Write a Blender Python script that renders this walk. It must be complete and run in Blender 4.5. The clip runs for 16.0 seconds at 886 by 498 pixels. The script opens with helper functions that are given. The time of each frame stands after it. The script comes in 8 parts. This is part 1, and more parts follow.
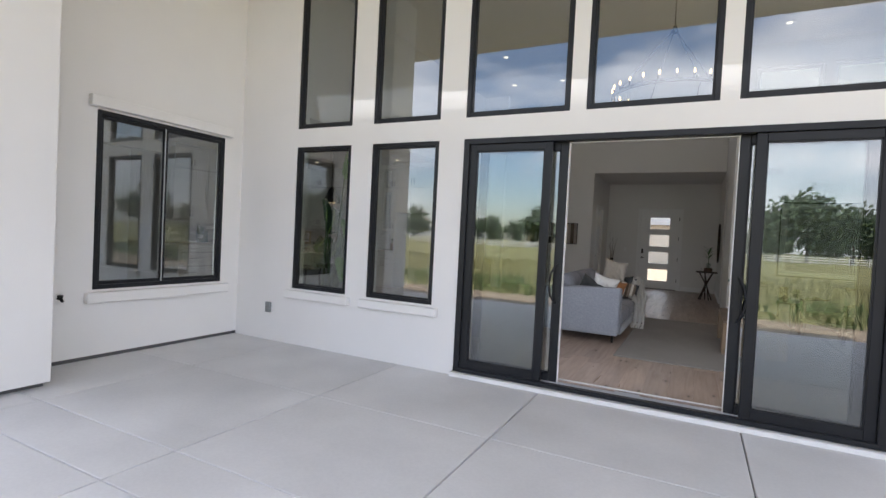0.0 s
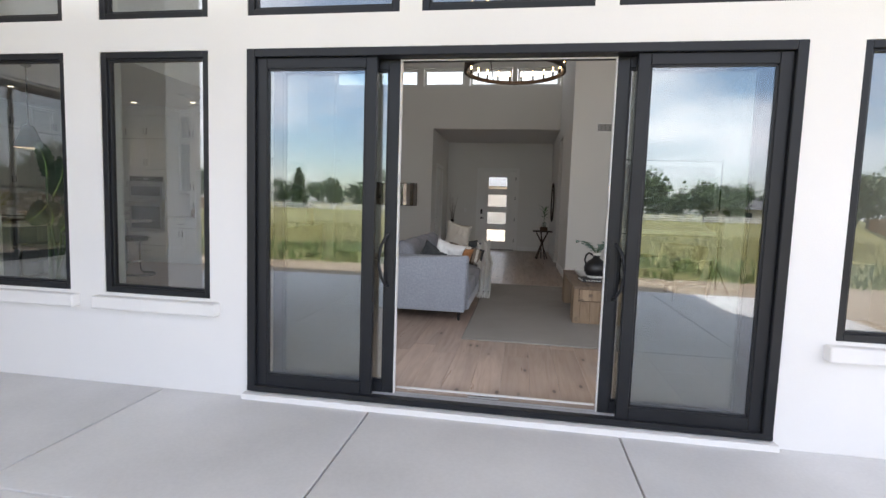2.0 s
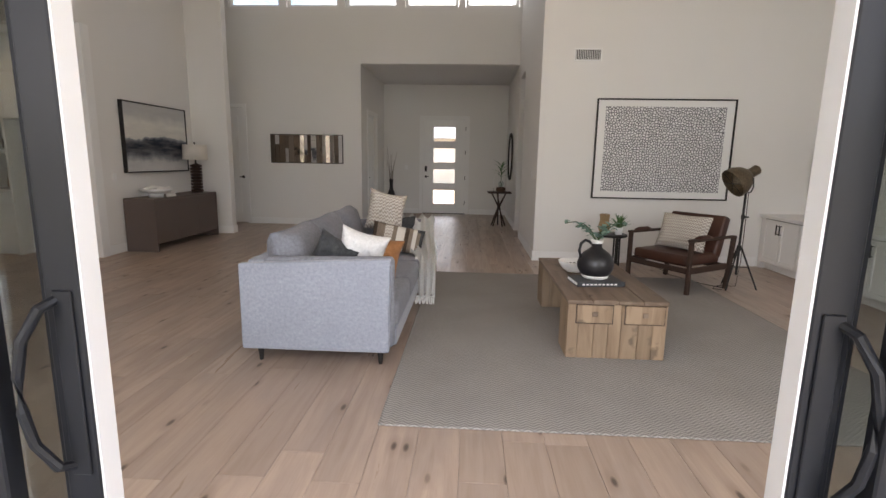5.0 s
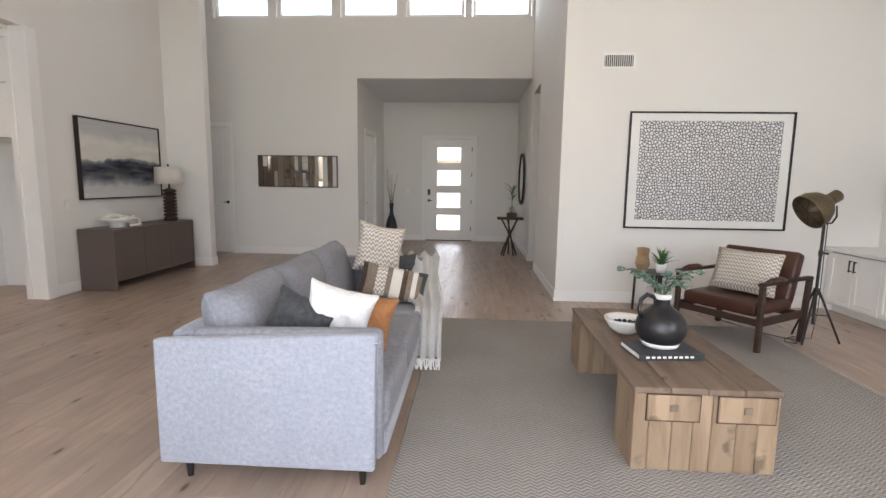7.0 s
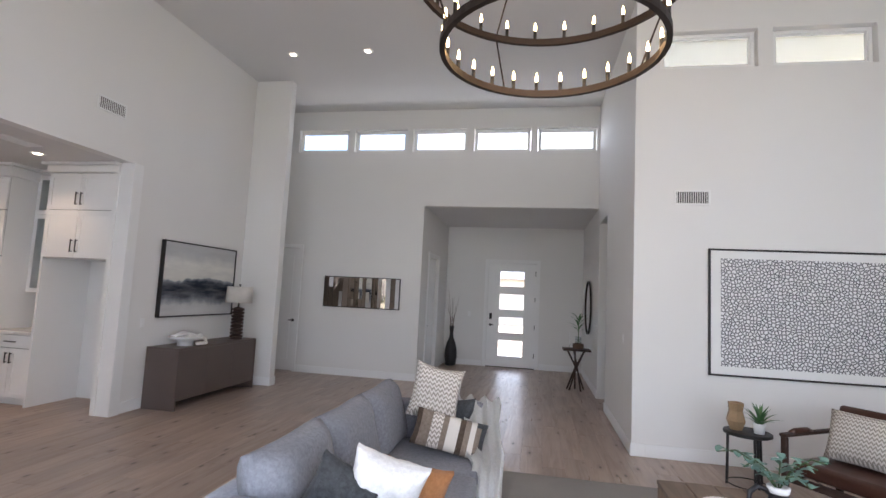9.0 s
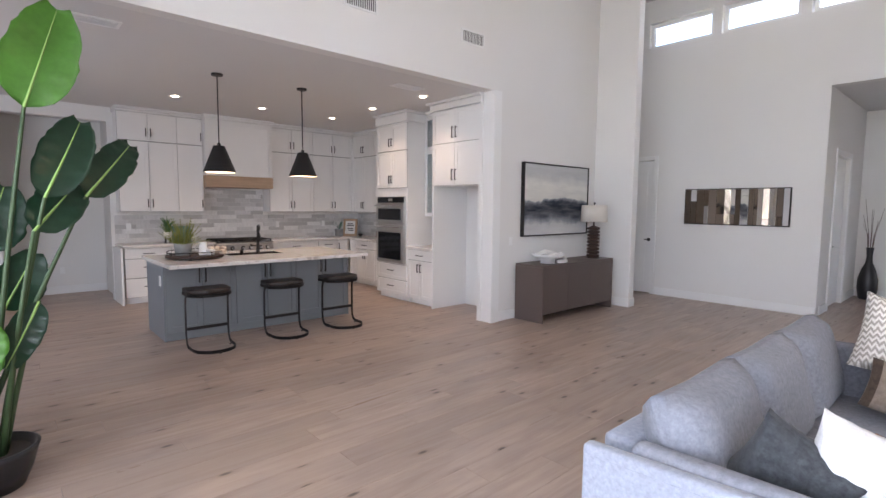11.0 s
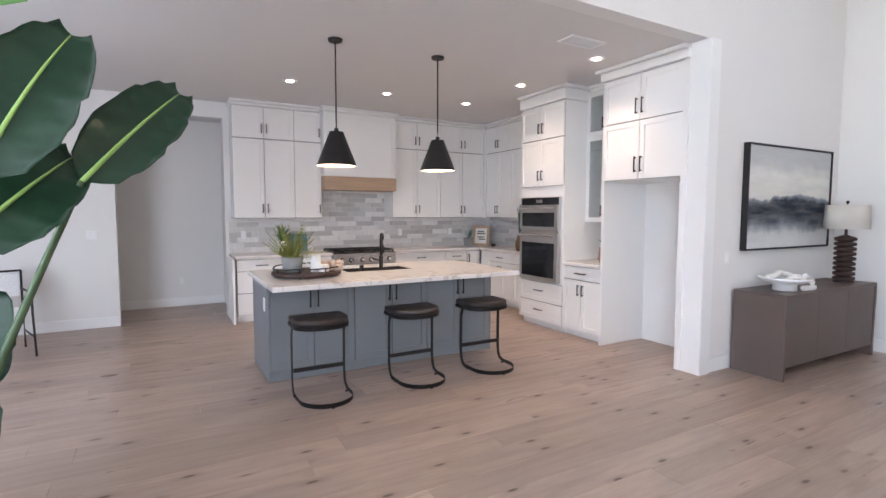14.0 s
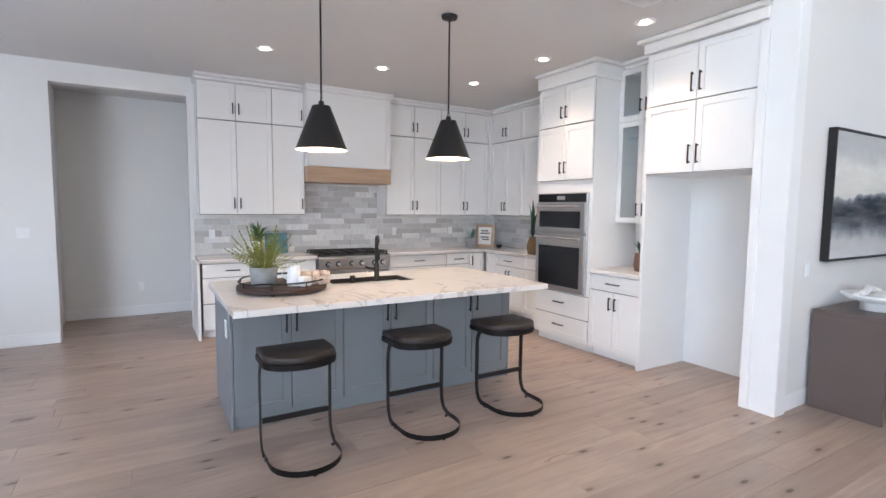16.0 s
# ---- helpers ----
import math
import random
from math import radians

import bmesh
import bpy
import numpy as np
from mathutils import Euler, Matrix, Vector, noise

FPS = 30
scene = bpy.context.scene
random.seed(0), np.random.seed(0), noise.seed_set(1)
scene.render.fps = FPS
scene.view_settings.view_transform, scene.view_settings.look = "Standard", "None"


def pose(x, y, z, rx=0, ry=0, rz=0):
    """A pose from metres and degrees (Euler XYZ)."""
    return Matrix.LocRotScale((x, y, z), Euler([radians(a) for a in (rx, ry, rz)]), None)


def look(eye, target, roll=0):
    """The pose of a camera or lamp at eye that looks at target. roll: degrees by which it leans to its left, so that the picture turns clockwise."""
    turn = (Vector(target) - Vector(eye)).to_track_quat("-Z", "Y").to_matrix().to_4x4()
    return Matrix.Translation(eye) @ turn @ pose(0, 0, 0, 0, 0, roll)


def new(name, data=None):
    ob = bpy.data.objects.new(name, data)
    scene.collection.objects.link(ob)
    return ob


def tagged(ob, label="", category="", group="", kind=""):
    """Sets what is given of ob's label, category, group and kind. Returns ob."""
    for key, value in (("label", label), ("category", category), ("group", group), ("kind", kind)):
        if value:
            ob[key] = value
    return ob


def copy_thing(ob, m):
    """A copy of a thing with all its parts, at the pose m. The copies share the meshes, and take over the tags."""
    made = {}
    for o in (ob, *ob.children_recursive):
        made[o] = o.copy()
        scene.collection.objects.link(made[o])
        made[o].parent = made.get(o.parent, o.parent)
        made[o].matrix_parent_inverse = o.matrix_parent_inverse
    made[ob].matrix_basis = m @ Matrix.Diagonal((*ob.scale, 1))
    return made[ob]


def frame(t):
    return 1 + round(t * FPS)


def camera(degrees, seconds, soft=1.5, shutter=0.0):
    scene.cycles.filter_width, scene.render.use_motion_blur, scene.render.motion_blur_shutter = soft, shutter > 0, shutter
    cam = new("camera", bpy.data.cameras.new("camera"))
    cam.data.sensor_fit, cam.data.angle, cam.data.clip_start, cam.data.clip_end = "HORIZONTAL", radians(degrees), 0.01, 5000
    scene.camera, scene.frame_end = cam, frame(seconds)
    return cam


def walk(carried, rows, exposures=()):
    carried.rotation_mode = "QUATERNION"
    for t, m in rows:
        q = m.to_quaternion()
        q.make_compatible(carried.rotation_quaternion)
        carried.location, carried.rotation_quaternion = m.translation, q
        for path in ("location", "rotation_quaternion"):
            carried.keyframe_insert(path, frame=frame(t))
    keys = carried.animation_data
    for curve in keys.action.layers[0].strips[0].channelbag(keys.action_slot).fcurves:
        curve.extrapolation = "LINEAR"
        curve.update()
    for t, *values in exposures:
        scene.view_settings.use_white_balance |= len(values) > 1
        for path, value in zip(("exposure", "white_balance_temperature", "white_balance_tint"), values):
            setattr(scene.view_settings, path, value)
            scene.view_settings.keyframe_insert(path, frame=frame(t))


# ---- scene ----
cam = camera(83.5, 16.0)
PATH = [
    (0, (0.059, 0.166, 1.338), (-0.849, 1.947, 1.284), 2.9),
    (0.5, (0.005, 0.452, 1.333), (-0.679, 2.332, 1.304), 3.0),
    (1, (-0.04, 0.794, 1.337), (-0.564, 2.724, 1.288), 2.9),
    (1.5, (-0.145, 1.178, 1.331), (-0.548, 3.134, 1.222), 2.6),
    (2, (-0.219, 1.576, 1.32), (-0.527, 3.545, 1.145), 1.9),
    (2.5, (-0.282, 2.027, 1.333), (-0.501, 4.002, 1.105), 1.1),
    (3, (-0.337, 2.466, 1.318), (-0.496, 4.442, 1.058), 0.8),
    (3.5, (-0.299, 2.823, 1.368), (-0.437, 4.797, 1.073), 0.4),
    (4, (-0.273, 3.229, 1.395), (-0.391, 5.199, 1.074), 0.8),
    (6.3, (-0.401, 4.676, 1.395), (-0.497, 6.64, 1.031), 0.9),
    (6.5, (-0.414, 4.758, 1.393), (-0.517, 6.724, 1.044), 0.8),
    (7, (-0.396, 5.045, 1.421), (-0.514, 7.024, 1.153), 0.8),
    (7.5, (-0.363, 5.209, 1.523), (-0.488, 7.201, 1.393), 1.0),
    (8, (-0.364, 5.244, 1.588), (-0.503, 7.239, 1.617), 1.6),
    (8.5, (-0.398, 5.252, 1.615), (-0.599, 7.236, 1.77), 2.2),
    (9, (-0.433, 5.252, 1.618), (-0.807, 7.209, 1.801), 2.8),
    (9.5, (-0.519, 5.272, 1.622), (-1.173, 7.16, 1.724), 3.1),
    (10, (-0.594, 5.301, 1.586), (-1.578, 7.041, 1.562), 2.6),
    (10.2, (-0.627, 5.352, 1.589), (-1.741, 7.012, 1.516), 2.3),
    (12.3, (-1.622, 5.846, 1.454), (-3.334, 6.867, 1.3), -0.8),
    (12.5, (-1.756, 5.861, 1.466), (-3.474, 6.872, 1.313), -0.7),
    (13, (-2.025, 5.952, 1.46), (-3.761, 6.934, 1.314), -0.4),
    (13.5, (-2.29, 6.085, 1.481), (-4.034, 7.054, 1.342), -0.1),
    (14, (-2.54, 6.162, 1.492), (-4.282, 7.134, 1.348), 0.1),
    (14.5, (-2.834, 6.218, 1.498), (-4.575, 7.192, 1.35), 0.3),
    (15, (-3.069, 6.307, 1.494), (-4.804, 7.288, 1.338), 0.4),
    (15.5, (-3.288, 6.419, 1.516), (-5.014, 7.417, 1.358), 0.4),
    (16, (-3.496, 6.468, 1.52), (-5.21, 7.486, 1.356), 0.6),
]
walk(cam, [(t, look(eye, target, roll)) for t, eye, target, roll in PATH],
     [(0, 1.22, 6650, 15), (1, 1.43, 6650, 15), (2.5, 1.6, 6700, 15), (3.5, 1.7, 6650, 17), (4, 1.78, 7300, 19), (6.3, 2.93, 6950, 16.5), (8, 2.92, 6600, 17.5), (9, 2.76, 6200, 18.5), (10.2, 3.02, 6200, 20), (12.3, 3.55, 6080, 20), (14.5, 3.74, 5900, 16.5), (16, 3.88, 5730, 13.5)])

# ---- world, sun, window light ----
world = bpy.data.worlds.new("sky")
scene.world = world
world.use_nodes = True
wn, wl = world.node_tree.nodes, world.node_tree.links
sky = wn.new("ShaderNodeTexSky")
sky.sky_type, sky.sun_disc = "NISHITA", False
SUN_ELEV, SUN_AZ = radians(66), radians(40)      # azimuth from +y towards +x
sky.sun_elevation, sky.sun_rotation = SUN_ELEV, SUN_AZ
wc = wn.new("ShaderNodeTexCoord")
wm = wn.new("ShaderNodeMapping")
wm.inputs["Scale"].default_value = (1.0, 1.0, 2.6)
wno = wn.new("ShaderNodeTexNoise")
wno.inputs["Scale"].default_value, wno.inputs["Detail"].default_value, wno.inputs["Roughness"].default_value = 2.3, 9.0, 0.56
wr = wn.new("ShaderNodeValToRGB")
wr.color_ramp.elements[0].position, wr.color_ramp.elements[1].position = 0.43, 0.62
wx = wn.new("ShaderNodeMix")
wx.data_type = "RGBA"
wx.inputs["B"].default_value = (8.2, 8.4, 8.9, 1)
wl.new(wc.outputs["Generated"], wm.inputs["Vector"])
wl.new(wm.outputs["Vector"], wno.inputs["Vector"])
wl.new(wno.outputs["Fac"], wr.inputs["Fac"])
wl.new(wr.outputs["Color"], wx.inputs["Factor"])
wl.new(sky.outputs["Color"], wx.inputs["A"])
wl.new(wx.outputs["Result"], wn["Background"].inputs["Color"])
wn["Background"].inputs["Strength"].default_value = 0.15

sun = new("sun", bpy.data.lights.new("sun", "SUN"))
sun.data.energy, sun.data.angle, sun.data.color = 3.6, radians(0.5), (1.0, 0.95, 0.88)
sun.matrix_world = look((0, 0, 30), Vector((0, 0, 30)) - Vector((math.cos(SUN_ELEV) * math.sin(SUN_AZ), math.cos(SUN_ELEV) * math.cos(SUN_AZ), math.sin(SUN_ELEV))))


def window_lamp(name, eye, target, width, height, power, color=(0.90, 0.95, 1.0)):
    """Sky light that comes in through a window's opening."""
    la = bpy.data.lights.new(name, "AREA")
    la.shape, la.size, la.size_y, la.energy, la.color = "RECTANGLE", width, height, power, color
    ob = new(name, la)
    ob.matrix_world = look(eye, target)
    return ob


window_lamp("window_light_door", (-0.38, 5.06, 1.25), (-0.38, 9, 0.9), 3.3, 2.1, 9.2)
window_lamp("window_light_upper", (-0.38, 5.06, 3.4), (-0.38, 9, 1.6), 7.6, 1.6, 6.4)
window_lamp("window_light_low_east", (2.64, 5.06, 1.46), (2.64, 9, 1.3), 1.9, 1.65, 6.5)
window_lamp("window_light_low_west", (-3.40, 5.06, 1.46), (-3.40, 9, 1.3), 1.9, 1.65, 4.0)
window_lamp("window_light_dining", (-5.62, 3.77, 1.5), (-9, 4.6, 1.2), 1.4, 1.7, 6.3)
window_lamp("window_light_clerestory", (-2.3, 14.3, 4.56), (-2.3, 9, 2.0), 5.5, 0.4, 2.6)

# ---- materials ----


def nodes_of(name):
    m = bpy.data.materials.new(name)
    m.use_nodes = True
    nt = m.node_tree
    return m, nt.nodes, nt.links, nt.nodes["Principled BSDF"]


def node(ns, kind, **values):
    n = ns.new(kind)
    for k, v in values.items():
        n.inputs[k].default_value = v
    return n


def coords(ns, ls, scale=(1, 1, 1), spread=0.0):
    """Object coordinates, scaled, shifted by a random amount for each object."""
    tc = ns.new("ShaderNodeTexCoord")
    mp = node(ns, "ShaderNodeMapping", Scale=scale)
    ls.new(tc.outputs["Object"], mp.inputs["Vector"])
    if spread:
        oi = ns.new("ShaderNodeObjectInfo")
        mu = ns.new("ShaderNodeMath")
        mu.operation = "MULTIPLY"
        mu.inputs[1].default_value = spread
        ls.new(oi.outputs["Random"], mu.inputs[0])
        ls.new(mu.outputs[0], mp.inputs["Location"])
    return mp.outputs["Vector"]


def mixed(ns, ls, fac, a, b, blend="MIX"):
    mx = ns.new("ShaderNodeMix")
    mx.data_type, mx.blend_type = "RGBA", blend
    for key, v in (("Factor", fac), ("A", a), ("B", b)):
        if hasattr(v, "links"):
            ls.new(v, mx.inputs[key])
        else:
            mx.inputs[key].default_value = v if key == "Factor" else (*v[:3], 1)
    return mx.outputs["Result"]


def ramp(ns, ls, value, stops):
    r = ns.new("ShaderNodeValToRGB")
    ls.new(value, r.inputs["Fac"])
    els = r.color_ramp.elements
    while len(els) < len(stops):
        els.new(0.5)
    for e, (p, c) in zip(els, stops):
        e.position = p
        e.color = (c, c, c, 1) if isinstance(c, (int, float)) else (*c, 1)
    return r.outputs["Color"]


def bumped(ns, ls, bs, height, strength, distance=0.002):
    b = node(ns, "ShaderNodeBump", Strength=strength, Distance=distance)
    ls.new(height, b.inputs["Height"])
    ls.new(b.outputs["Normal"], bs.inputs["Normal"])


def surface(name, col, rough=0.6, metal=0.0, var=0.10, big=1.5, fine=60.0, bump=0.15, dist=0.002, stretch=(1, 1, 1), spread=5.0, sheen=0.0, coat=0.0, gloss=0.5):
    """A plain surface with stains at a large scale and grain at a small one."""
    m, ns, ls, bs = nodes_of(name)
    v = coords(ns, ls, stretch, spread)
    n1 = node(ns, "ShaderNodeTexNoise", Scale=big, Detail=4.0)
    n2 = node(ns, "ShaderNodeTexNoise", Scale=fine, Detail=3.0)
    ls.new(v, n1.inputs["Vector"])
    ls.new(v, n2.inputs["Vector"])
    lo, hi = [c * (1 - var) for c in col], [min(1, c * (1 + var)) for c in col]
    a = mixed(ns, ls, ramp(ns, ls, n1.outputs["Fac"], [(0.3, 0.0), (0.7, 1.0)]), lo, hi)
    c = mixed(ns, ls, 0.5 * min(1, var * 3), a, ramp(ns, ls, n2.outputs["Fac"], [(0.35, lo), (0.65, hi)]))
    ls.new(c, bs.inputs["Base Color"])
    ls.new(ramp(ns, ls, n1.outputs["Fac"], [(0.3, max(0, rough - 0.06)), (0.7, min(1, rough + 0.06))]), bs.inputs["Roughness"])
    bs.inputs["Metallic"].default_value, bs.inputs["Sheen Weight"].default_value = metal, sheen
    bs.inputs["Coat Weight"].default_value, bs.inputs["Specular IOR Level"].default_value = coat, gloss
    if bump:
        bumped(ns, ls, bs, n2.outputs["Fac"], bump, dist)
    return m


def oak(name, base, islands=False):
    """Wire-brushed oak boards, grain along y, each board of its own tone, with dark knots."""
    m, ns, ls, bs = nodes_of(name)
    if islands:
        rnd = ns.new("ShaderNodeNewGeometry").outputs["Random Per Island"]
    else:
        rnd = ns.new("ShaderNodeObjectInfo").outputs["Random"]
    tc = ns.new("ShaderNodeTexCoord")
    off = ns.new("ShaderNodeMath")
    off.operation = "MULTIPLY"
    off.inputs[1].default_value = 37.0
    ls.new(rnd, off.inputs[0])
    def mapped(scale):
        mp = node(ns, "ShaderNodeMapping", Scale=scale)
        ls.new(tc.outputs["Object"], mp.inputs["Vector"])
        ls.new(off.outputs[0], mp.inputs["Location"])
        return mp.outputs["Vector"]
    g = node(ns, "ShaderNodeTexNoise", Scale=1.0, Detail=6.0, Roughness=0.6, Distortion=0.9)
    ls.new(mapped((15, 1.1, 15)), g.inputs["Vector"])
    f = node(ns, "ShaderNodeTexNoise", Scale=1.0, Detail=3.0)
    ls.new(mapped((220, 6, 220)), f.inputs["Vector"])
    s = node(ns, "ShaderNodeTexNoise", Scale=1.0, Detail=3.0)
    ls.new(mapped((4.5, 1.5, 4.5)), s.inputs["Vector"])
    k = node(ns, "ShaderNodeTexVoronoi", Scale=1.0)
    k.voronoi_dimensions = "2D"
    ls.new(mapped((5.0, 1.9, 1.0)), k.inputs["Vector"])
    tone = ramp(ns, ls, rnd, [(0.0, [c * 0.80 for c in base]), (0.25, [c * 0.93 for c in base]), (0.7, base), (1.0, [min(1, c * 1.11) for c in base])])
    c = mixed(ns, ls, ramp(ns, ls, s.outputs["Fac"], [(0.42, 0.0), (0.72, 0.75)]), tone, [base[0] * 0.72, base[1] * 0.74, base[2] * 0.78])
    c = mixed(ns, ls, ramp(ns, ls, g.outputs["Fac"], [(0.42, 0.0), (0.74, 0.55)]), c, [base[0] * 0.60, base[1] * 0.56, base[2] * 0.53])
    c = mixed(ns, ls, ramp(ns, ls, f.outputs["Fac"], [(0.45, 0.0), (0.75, 0.25)]), c, [base[0] * 0.62, base[1] * 0.58, base[2] * 0.55])
    some = ramp(ns, ls, k.outputs["Color"], [(0.60, 0.0), (0.66, 1.0)])
    halo = mixed(ns, ls, 1.0, ramp(ns, ls, k.outputs["Distance"], [(0.05, 0.55), (0.22, 0.0)]), some, "MULTIPLY")
    knot = mixed(ns, ls, 1.0, ramp(ns, ls, k.outputs["Distance"], [(0.035, 0.92), (0.085, 0.0)]), some, "MULTIPLY")
    c = mixed(ns, ls, halo, c, [base[0] * 0.55, base[1] * 0.52, base[2] * 0.50])
    c = mixed(ns, ls, knot, c, [base[0] * 0.16, base[1] * 0.14, base[2] * 0.13])
    ls.new(c, bs.inputs["Base Color"])
    ls.new(ramp(ns, ls, g.outputs["Fac"], [(0.3, 0.27), (0.7, 0.42)]), bs.inputs["Roughness"])
    bumped(ns, ls, bs, f.outputs["Fac"], 0.2, 0.0006)
    return m


def glass(name, tint=(0.76, 0.80, 0.79), base=0.14):
    """A window pane: clear, with a mirror-like gloss that grows towards grazing angles."""
    m, ns, ls, bs = nodes_of(name)
    tr = node(ns, "ShaderNodeBsdfTransparent", Color=(*tint, 1))
    gl = node(ns, "ShaderNodeBsdfGlossy", Color=(0.95, 0.97, 1.0, 1), Roughness=0.0)
    lw = node(ns, "ShaderNodeLayerWeight", Blend=0.5)
    pw = ns.new("ShaderNodeMath")
    pw.operation = "POWER"
    ls.new(lw.outputs["Facing"], pw.inputs[0])
    pw.inputs[1].default_value = 4.0
    fr = ns.new("ShaderNodeMath")
    fr.operation = "MULTIPLY_ADD"
    ls.new(pw.outputs[0], fr.inputs[0])
    fr.inputs[1].default_value, fr.inputs[2].default_value = 1.0 - base, base
    mx = ns.new("ShaderNodeMixShader")
    ls.new(fr.outputs[0], mx.inputs[0])
    ls.new(tr.outputs[0], mx.inputs[1])
    ls.new(gl.outputs[0], mx.inputs[2])
    ls.new(mx.outputs[0], ns["Material Output"].inputs["Surface"])
    return m


def glow(name, col, strength):
    m, ns, ls, bs = nodes_of(name)
    bs.inputs["Base Color"].default_value = (*col, 1)
    bs.inputs["Emission Color"].default_value = (*col, 1)
    bs.inputs["Emission Strength"].default_value = strength
    return m


def mirror_glass(name, col, rough=0.02):
    m, ns, ls, bs = nodes_of(name)
    bs.inputs["Base Color"].default_value, bs.inputs["Metallic"].default_value = (*col, 1), 1.0
    n1 = node(ns, "ShaderNodeTexNoise", Scale=9.0, Detail=3.0)
    ls.new(coords(ns, ls, (1, 1, 1), 3.0), n1.inputs["Vector"])
    ls.new(ramp(ns, ls, n1.outputs["Fac"], [(0.4, rough), (0.8, rough + 0.06)]), bs.inputs["Roughness"])
    return m


def marble(name):
    m, ns, ls, bs = nodes_of(name)
    v = coords(ns, ls)
    n1 = node(ns, "ShaderNodeTexNoise", Scale=1.6, Detail=7.0, Distortion=1.6)
    n2 = node(ns, "ShaderNodeTexNoise", Scale=0.7, Detail=3.0)
    ls.new(v, n1.inputs["Vector"])
    ls.new(v, n2.inputs["Vector"])
    vein = ramp(ns, ls, n1.outputs["Fac"], [(0.478, 0.0), (0.50, 1.0), (0.522, 0.0)])
    gate = ramp(ns, ls, n2.outputs["Fac"], [(0.38, 0.0), (0.55, 1.0)])
    veins = mixed(ns, ls, 1.0, vein, gate, "MULTIPLY")
    ls.new(mixed(ns, ls, veins, mixed(ns, ls, gate, (0.74, 0.715, 0.69), (0.71, 0.68, 0.65)), (0.50, 0.465, 0.43)), bs.inputs["Base Color"])
    bs.inputs["Roughness"].default_value = 0.16
    return m


def woven(name, c1, c2, sx, sy, rough=0.95, bump=0.5, zigzag=0.0):
    """Threads in rows; with zigzag, a herringbone weave in the xy plane."""
    m, ns, ls, bs = nodes_of(name)
    tc = ns.new("ShaderNodeTexCoord")
    sp = ns.new("ShaderNodeSeparateXYZ")
    ls.new(tc.outputs["Object"], sp.inputs[0])
    def op(kind, a, b=0.0):
        n = ns.new("ShaderNodeMath")
        n.operation = kind
        for i, v in enumerate((a, b)):
            if hasattr(v, "links"):
                ls.new(v, n.inputs[i])
            else:
                n.inputs[i].default_value = v
        return n.outputs[0]
    tri = op("PINGPONG", op("MULTIPLY", sp.outputs["X"], sx), 1.0)
    row = op("MULTIPLY", op("ADD", sp.outputs["Y"], sp.outputs["Z"]), sy)
    saw = op("PINGPONG", op("ADD", row, op("MULTIPLY", tri, zigzag)), 1.0)
    n1 = node(ns, "ShaderNodeTexNoise", Scale=2.0, Detail=4.0)
    ls.new(tc.outputs["Object"], n1.inputs["Vector"])
    n2 = node(ns, "ShaderNodeTexNoise", Scale=160.0, Detail=2.0)
    ls.new(tc.outputs["Object"], n2.inputs["Vector"])
    val = op("ADD", saw, op("MULTIPLY", op("SUBTRACT", n2.outputs["Fac"], 0.5), 0.9))
    c = mixed(ns, ls, ramp(ns, ls, val, [(0.25, 0.0), (0.75, 1.0)]), c1, c2)
    c = mixed(ns, ls, ramp(ns, ls, n1.outputs["Fac"], [(0.35, 0.0), (0.7, 0.25)]), c, [a * 0.75 for a in c1])
    ls.new(c, bs.inputs["Base Color"])
    bs.inputs["Roughness"].default_value = rough
    bs.inputs["Specular IOR Level"].default_value = 0.15
    bumped(ns, ls, bs, val, bump, 0.003)
    return m


def heather(name, dark, light, scale=260.0, sheen=0.3):
    """Upholstery with mottled yarn."""
    m, ns, ls, bs = nodes_of(name)
    v = coords(ns, ls, (1, 1, 1), 4.0)
    n1 = node(ns, "ShaderNodeTexNoise", Scale=scale, Detail=2.0)
    n2 = node(ns, "ShaderNodeTexNoise", Scale=48.0, Detail=5.0, Roughness=0.7)
    n3 = node(ns, "ShaderNodeTexNoise", Scale=4.0, Detail=3.0)
    for n in (n1, n2, n3):
        ls.new(v, n.inputs["Vector"])
    mid = [(a + b) / 2 for a, b in zip(dark, light)]
    c = mixed(ns, ls, ramp(ns, ls, n2.outputs["Fac"], [(0.35, 0.0), (0.68, 1.0)]), dark, light)
    c = mixed(ns, ls, ramp(ns, ls, n1.outputs["Fac"], [(0.35, 0.0), (0.65, 0.6)]), c, mid)
    c = mixed(ns, ls, ramp(ns, ls, n3.outputs["Fac"], [(0.4, 0.0), (0.7, 0.3)]), c, dark)
    ls.new(c, bs.inputs["Base Color"])
    bs.inputs["Roughness"].default_value, bs.inputs["Sheen Weight"].default_value = 0.95, sheen
    bs.inputs["Specular IOR Level"].default_value = 0.15
    bumped(ns, ls, bs, n1.outputs["Fac"], 0.5, 0.0015)
    return m


